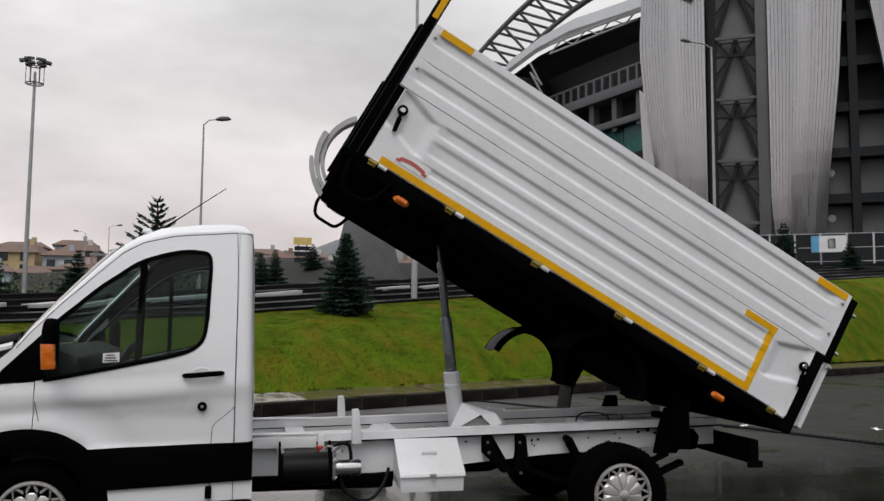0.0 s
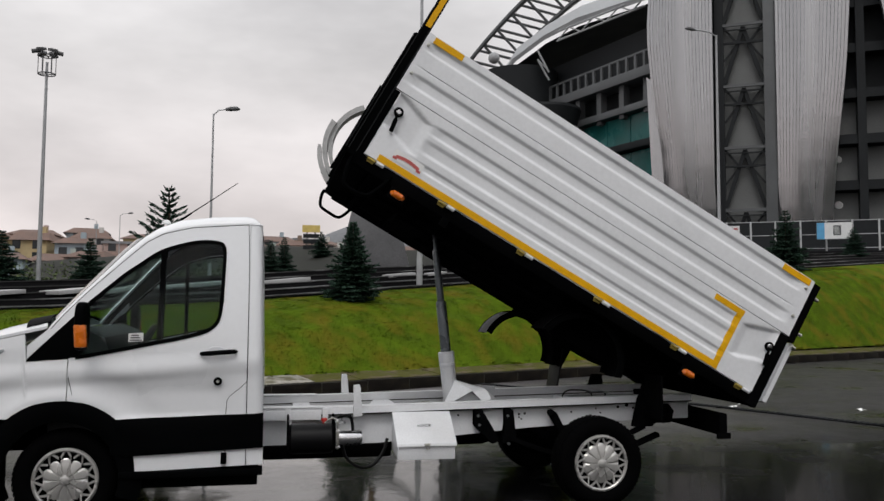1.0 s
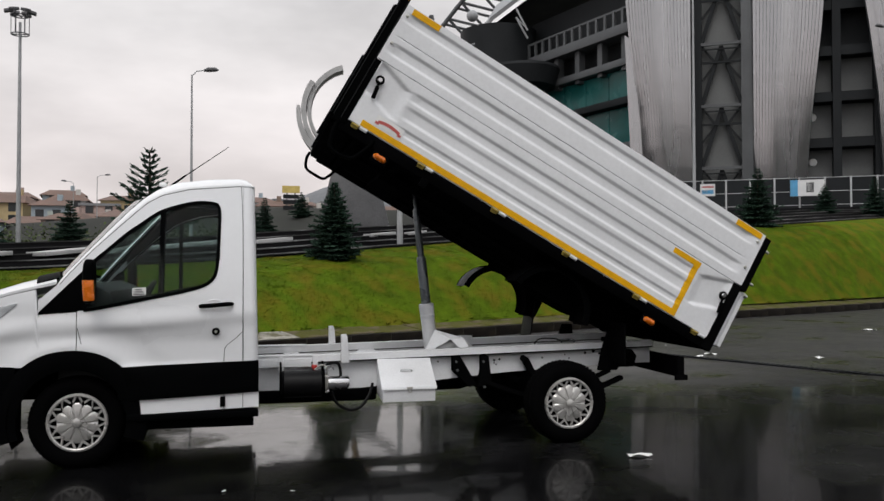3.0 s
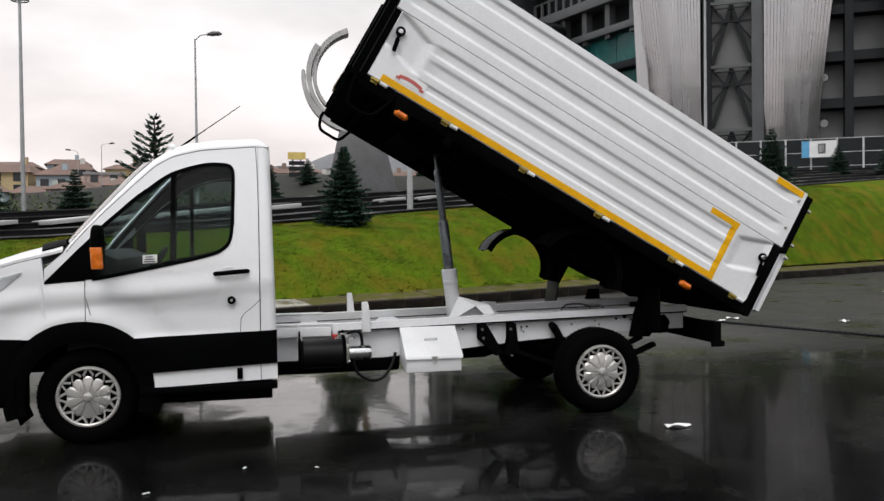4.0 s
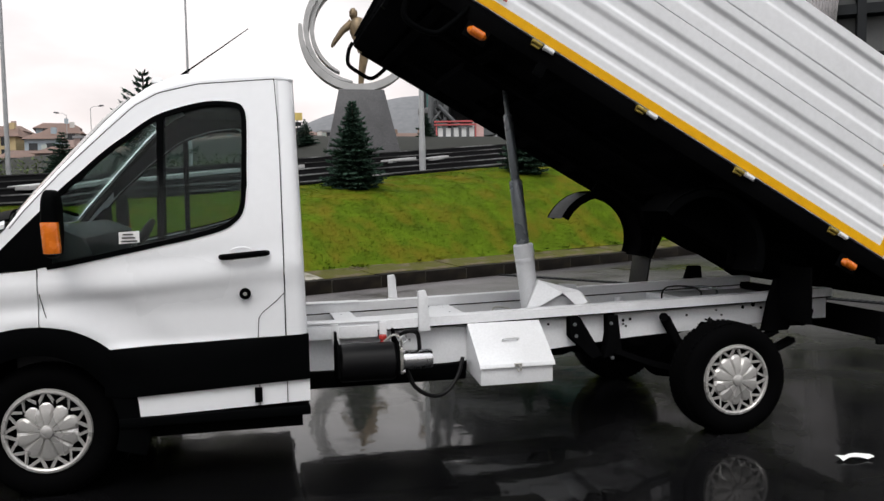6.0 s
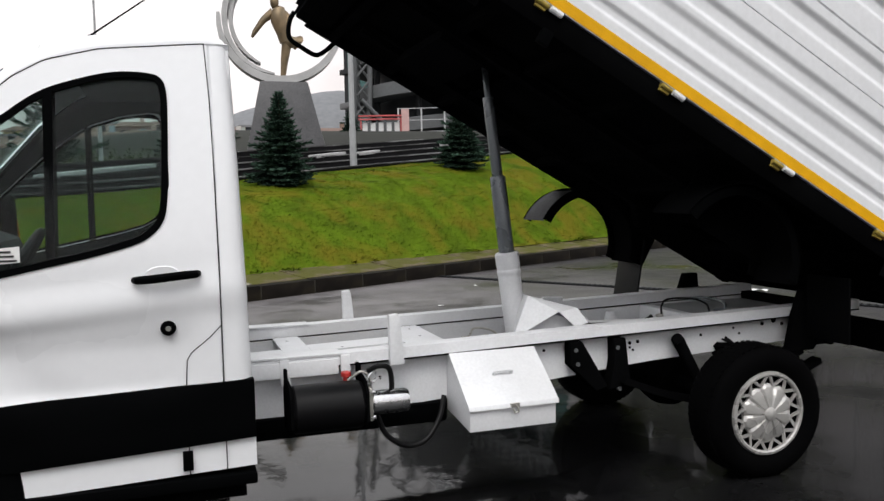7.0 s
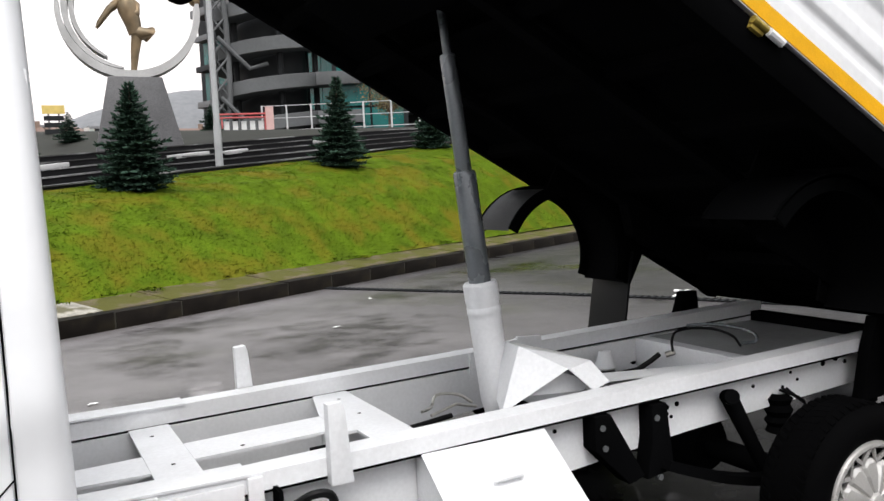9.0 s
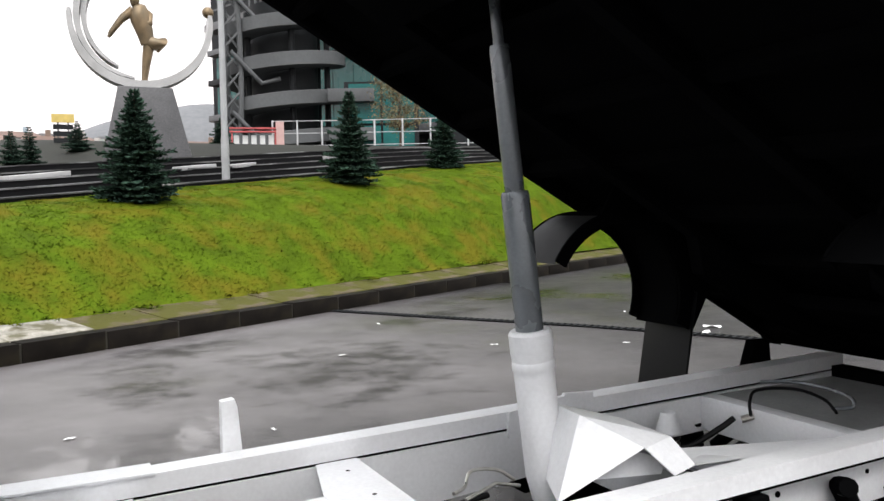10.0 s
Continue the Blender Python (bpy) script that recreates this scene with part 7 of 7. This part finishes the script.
for k in range(6):
    a = 2 * math.pi * k / 6 + 0.2
    g = Geo()
    g.tube([(0.44 * math.cos(a), 0.44 * math.sin(a), 11.15), (0.44 * math.cos(a), 0.44 * math.sin(a), 12.3)], 0.022, 6)
    part("bracket", g, M_LAMP, mast)
    g = Geo()
    mm = Matrix.Translation((0.56 * math.cos(a), 0.56 * math.sin(a), 12.38)) @ Matrix.Rotation(a, 4, "Z") @ Matrix.Rotation(radians(14), 4, "Y")
    g.box(-0.23, 0.23, -0.17, 0.17, -0.08, 0.08, mm)
    part("floodlight", g, M_LAMP, mast, "dark box floodlight", bevel=0.03)
# yellow topped pylon sign
pyl = thing("pylon_sign", "pylon sign with a yellow panel and dark boards", "sign", m=Matrix.Translation((4.2, 52.4, 4.36)))
for x0 in (-0.28, 0.28):
    g = Geo()
    g.tube([(x0, 0, -2.5), (x0, 0, 2.9)], 0.05, 8)
    part("leg", g, M_STEELG, pyl)
g = Geo()
g.box(-0.62, 0.62, -0.08, 0.08, 2.6, 3.1)
part("yellow_panel", g, mat("yellow_panel_face", (0.62, 0.47, 0.14), 0.5), pyl, "faded yellow panel")
for z0 in (2.2, 1.8, 1.4):
    g = Geo()
    g.box(-0.55, 0.55, -0.06, 0.06, z0, z0 + 0.28)
    part("board", g, M_DARKST, pyl)

# ---- houses and hill ----
def house(x, y, z, w, dp, h, rot, wall, roof, storeys, label):
    ob = thing("house", label, "house", "distant houses", m=Matrix.Translation((x, y, z)) @ Matrix.Rotation(radians(rot), 4, "Z"))
    g = Geo()
    g.box(-w / 2, w / 2, -dp / 2, dp / 2, -4, h)
    part("wall", g, wall, ob)
    g = Geo()
    if roof > 0:
        e = 0.45
        g.add([(-w / 2 - e, -dp / 2 - e, h), (w / 2 + e, -dp / 2 - e, h), (w / 2 + e, dp / 2 + e, h), (-w / 2 - e, dp / 2 + e, h), (-w / 2 + w * 0.15, 0, h + roof), (w / 2 - w * 0.15, 0, h + roof)], [(0, 1, 5, 4), (1, 2, 5), (2, 3, 4, 5), (3, 0, 4), (3, 2, 1, 0)])
        part("roof", g, M_TILE, ob, "red tiled hipped roof")
        g = Geo()
        g.box(w * 0.15, w * 0.15 + 0.6, -0.3, 0.3, h + roof * 0.4, h + roof + 0.7)
        part("chimney", g, wall, ob)
    else:
        g.box(-w / 2 - 0.2, w / 2 + 0.2, -dp / 2 - 0.2, dp / 2 + 0.2, h, h + 0.35)
        part("roof", g, M_CONC, ob)
    n = max(int(w / 2.4), 2)
    for s in range(storeys):
        for k in range(n):
            g = Geo()
            x0 = -w / 2 + w * (k + 0.5) / n
            z0 = h * (s + 0.35) / storeys
            g.box(x0 - 0.5, x0 + 0.5, -dp / 2 - 0.06, -dp / 2 + 0.05, z0, z0 + 1.25)
            part("window", g, M_PANE, ob)
    return ob


rnd = random.Random(4)
HOUSES = [(-37, 112, 7.5, 9, 8, 5.0, 8, 1, 1.4, 2), (-29, 112, 8.0, 8, 8, 4.6, -6, 0, 1.8, 2), (-24, 104, 6.4, 11, 9, 2.6, 12, 5, 1.5, 1), (-19, 118, 8.5, 8, 8, 4.2, 5, 3, 0, 2), (-15, 108, 6.8, 9, 8, 3.0, -10, 2, 1.8, 1), (-8, 104, 6.8, 11, 9, 3.2, 8, 4, 2.2, 1), (-1, 112, 7.6, 10, 9, 4.0, -5, 3, 1.6, 2), (5, 108, 7.4, 12, 9, 3.2, 4, 4, 2.2, 1), (9, 122, 9.0, 8, 8, 4.5, 0, 1, 1.2, 2), (14, 116, 8.2, 10, 8, 3.4, -8, 4, 1.8, 1), (-46, 116, 7.6, 12, 9, 4.5, 4, 4, 1.8, 2), (-33, 128, 10, 10, 9, 4.6, 0, 3, 1.4, 2), (-12, 130, 10, 10, 9, 4.6, 0, 1, 0, 2), (2, 132, 10.5, 10, 9, 4.0, 5, 2, 1.6, 2), (22, 122, 8.6, 12, 9, 3.8, 0, 4, 1.8, 1), (32, 126, 9, 12, 9, 3.8, 0, 3, 1.8, 1)]
LBL = {0: "cream plastered house with a tiled roof", 1: "white rendered house in the distance", 2: "pale blue rendered house in the distance", 3: "pink rendered house in the distance", 4: "brown house with a low tiled roof", 5: "pale green house with a low tiled roof"}
for x, y, z, w, dp, h, rot, c, roof, st in HOUSES:
    house(x, y, z - 1.25, w * 0.62, dp * 0.8, h * 0.74, rot, M_WALLS[c], roof * 0.72, st, LBL[c])
    k2 = (c + 2 + int(abs(x))) % 6
    k3 = (c + 1 + int(abs(y))) % 6
    house(x - 4.4, y - 9.0, z - 1.5, w * 0.5, dp * 0.6, h * 0.5 + 0.6, rot - 6, M_WALLS[k3], 0.9, 1, LBL[k3])
    house(x + 5.6, y + 8.0, z - 0.7, w * 0.6, dp * 0.7, h * 0.85, rot + 9, M_WALLS[k2], 1.1 if k2 % 3 else 0, st, LBL[k2] if k2 % 3 else {0: "cream plastered house with a flat roof", 3: "pink rendered house with a flat roof"}[k2])
# far ridge, with haze carried by its colour
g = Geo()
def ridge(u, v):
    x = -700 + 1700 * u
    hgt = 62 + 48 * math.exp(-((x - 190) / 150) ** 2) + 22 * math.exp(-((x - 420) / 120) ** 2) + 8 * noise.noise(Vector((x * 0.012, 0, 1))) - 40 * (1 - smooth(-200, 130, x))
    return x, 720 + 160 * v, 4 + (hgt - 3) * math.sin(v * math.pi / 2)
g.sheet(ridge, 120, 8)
solo("backdrop_hill", g, M_HILL, "grey hill behind the town, haze put into its colour", "hill", kind="structure", sharp=80)

# unseen far slope, added behind the viewer to darken reflections and close the yard
g = Geo()
def woods(u, v):
    a = radians(200 + 140 * u)
    r = 150 + 30 * v
    return 5 + r * math.cos(a), r * math.sin(a), (25 + 8 * noise.noise(Vector((u * 30, 0, 4))) + 3 * noise.noise(Vector((u * 120, 0, 9)))) * math.sin(v * math.pi / 2)
g.sheet(woods, 220, 4)
solo("reflection_backdrop", g, mat("dark_backdrop", (0.035, 0.042, 0.032), 0.95, scale=0.08, var=0.35, fine=0.3), "unseen dark slope added behind the yard to darken reflections", "woods", kind="structure", sharp=80)

# pale slabs lying across the terrace
slabs = thing("stone_ramp", "pale wet stone ramp slabs crossing the terrace steps", "ramp")
for ka, kb, da, db, w in ((-3.4, -1.2, 6.2, 7.0, 0.75), (-0.6, 1.6, 6.6, 7.4, 0.7), (2.0, 4.4, 6.9, 7.5, 0.55), (4.7, 5.9, 7.0, 7.2, 0.34), (8.0, 9.0, 6.8, 7.0, 0.3), (9.3, 10.0, 6.7, 6.9, 0.26), (12.6, 13.6, 7.2, 7.5, 0.3)):
    p, q = kerb_at(ka, da), kerb_at(kb, db)
    g = Geo()
    g.bar((*p, bank_top(ka) + 0.135 * (da - 4.85) + 0.10), (*q, bank_top(kb) + 0.135 * (db - 4.85) + 0.10), w, 0.09)
    part("slab", g, M_SLAB, slabs, bevel=0.01)


# ---- litter on the asphalt, drain channel ----
def litter(x, y, s, seed, label):
    rnd = random.Random(seed)
    g = Geo()
    g.sheet(lambda u, v: (s * (u - 0.5) * 1.6 + 0.02 * s * rnd.uniform(-1, 1), s * (v - 0.5) * 0.55 + 0.08 * s * math.sin(5 * u), 0.006 + 0.16 * s * abs(math.sin(4.0 * u + 2 * v + seed)) * 0.8), 10, 5, (0, 0, 0.002))
    solo("paper_scrap", g, M_PAPER, label, "litter", "paper scraps", m=Matrix.Translation((x, y, 0.0)) @ Matrix.Rotation(seed * 1.3, 4, "Z"), sharp=60)


litter(4.30, -1.56, 0.12, 0, "crumpled white paper scrap on wet asphalt")
for i, (x, y, s) in enumerate(((10.55, 4.5, 0.16), (16.0, 9.8, 0.20), (8.75, 5.2, 0.14), (14.6, 15.1, 0.20), (4.5, 6.15, 0.05), (5.75, 8.15, 0.06), (6.2, 5.85, 0.05), (9.24, 7.3, 0.05), (9.15, 5.5, 0.14), (1.72, 4.07, 0.05), (3.03, 3.58, 0.04), (7.5, 5.15, 0.05), (1.1, -1.9, 0.025), (1.55, -2.0, 0.02), (0.55, -2.3, 0.025))):
    litter(x, y, s, i + 1, "small white paper scrap on wet asphalt")
drain = thing("drain_channel", "dark slotted drain grating across the asphalt", "drain", kind="structure")
DR = [(5.75, 9.9), (6.9, 8.05), (7.9, 6.5), (8.6, 5.2), (9.3, 3.6), (9.95, 2.3), (11.5, -0.6), (14.5, -6)]
for (xa, ya), (xb, yb) in zip(DR[:-1], DR[1:]):
    g = Geo()
    g.bar((xa, ya, 0.004), (xb, yb, 0.004), 0.20, 0.012)
    fr = part("channel", g, M_BLACK, drain)
    d = Vector((xb - xa, yb - ya))
    n = int(d.length / 0.09)
    if xa < 10.5:
        for k in range(n):
            p = Vector((xa, ya)) + d * (k / n)
            s = Vector((-d.y, d.x)).normalized() * 0.09
            g = Geo()
            g.bar((p.x - s.x, p.y - s.y, 0.013), (p.x + s.x, p.y + s.y, 0.013), 0.03, 0.012)
            part("grate_bar", g, M_DARKST, drain)

# ---- grass blades on the bank ----
rng = np.random.default_rng(5)
N = 210000
gx = -5 + 33 * rng.random(N) ** 1.25
gd = rng.uniform(0.62, 4.85, N)
v, f = [], []
for x, d in zip(gx.tolist(), gd.tolist()):
    p = kerb_at(x, d)
    tuft = noise.noise(Vector((p.x * 3.2, p.y * 3.2, 0)))
    if d < 0.95 and tuft + 0.5 * noise.noise(Vector((p.x * 0.8, p.y * 0.8, 5))) < 1.1 - d:
        continue
    z = ground_z(x, d) + (turf(p.x, p.y) if d > 0.95 else 0.05) - 0.012
    a = rng.uniform(0, 6.28)
    hgt = rng.uniform(0.012, 0.028) * (1 + 1.1 * max(tuft, 0))
    w = rng.uniform(0.007, 0.016)
    lx, ly = rng.normal(0, 0.035), rng.normal(0, 0.035)
    o = len(v)
    v += [(p.x - w * math.cos(a), p.y - w * math.sin(a), z), (p.x + w * math.cos(a), p.y + w * math.sin(a), z), (p.x + lx, p.y + ly, z + hgt)]
    e = (v[o + 1][0] - v[o][0], v[o + 1][1] - v[o][1])
    # front of the blade towards the yard
    f.append((o, o + 1, o + 2) if e[1] * hgt * 0.6 - e[0] * hgt * 0.8 + 0.6 * (e[0] * ly - e[1] * lx) < 0 else (o + 1, o, o + 2))
me = bpy.data.meshes.new("grass")
me.from_pydata(v, [], f)
me.shade_smooth()
# blades take the light as the turf does: their shading follows the slope of the bank
me.normals_split_custom_set_from_vertices([Vector((0.10, -0.32, 0.94)).normalized()] * len(v))
me.materials.append(M_BLADE)
tagged(new("grass", me), "short wet yellow-green grass on the bank", "grass", kind="stuff")

# ---- kerbstones and strip slabs ----
kerb = tagged(new("kerb"), "row of dark wet kerbstones", "kerb", kind="structure")
strip = tagged(new("edge_strip"), "mossy concrete strip behind the kerb", "pavement", kind="structure")
def stone(name, w, dp, h, material):
    g = Geo()
    g.box(-w / 2, w / 2, 0, dp, 0, h)
    return mesh_of(name, g, material, bevel=0.012)
g = Geo()
for x0, x1 in zip(np.arange(-6, 60, 1.0), np.arange(-5, 61, 1.0)):
    q = [kerb_at(x0, 0.012), kerb_at(x1, 0.012), kerb_at(x1, 0.22), kerb_at(x0, 0.22)]
    g.add([(*p, -0.02) for p in q] + [(*p, 0.203) for p in q], [(0, 1, 5, 4), (4, 5, 6, 7)])
part("mortar", g, mat("dark_mortar", (0.020, 0.018, 0.012), 0.8, scale=6, var=0.4), kerb, "mossy mortar between the kerbstones")
kerb_mesh, strip_mesh = stone("kerbstone", 0.972, 0.24, 0.235, M_KERB), mesh_of("strip_slab", Geo().prism([(0, 0), (0.74, 0.03), (0.74, 0.135), (0, 0.05)], -0.499, 0.499, "x"), M_STRIP, bevel=0.006)
pale_mesh = strip_mesh.copy()
pale_mesh.name = "strip_slab"
pale_mesh.materials[0] = M_STRIPPALE
x, k = -6.0, 0
while x < 62:
    p, q = kerb_at(x, 0.0), kerb_at(x + 0.5, 0.0)
    ang = math.atan2(q.y - p.y, q.x - p.x)
    mid = Vector((x, p.y)) + Vector((math.cos(ang), math.sin(ang))) * 0.5
    for me, par, off, zz in ((kerb_mesh, kerb, 0.0, -0.02), (pale_mesh if -3.0 < x < 1.9 else strip_mesh, strip, 0.235, 0.172)):
        ob = new("kerbstone" if par is kerb else "strip_slab", me)
        ob.parent = par
        ob.matrix_world = Matrix.Translation((mid.x - math.sin(ang) * off, mid.y + math.cos(ang) * off, zz + 0.006 * math.sin(k * 2.7))) @ Matrix.Rotation(ang + 0.004 * math.sin(k * 1.7), 4, "Z")
    x += math.cos(ang)
    k += 1
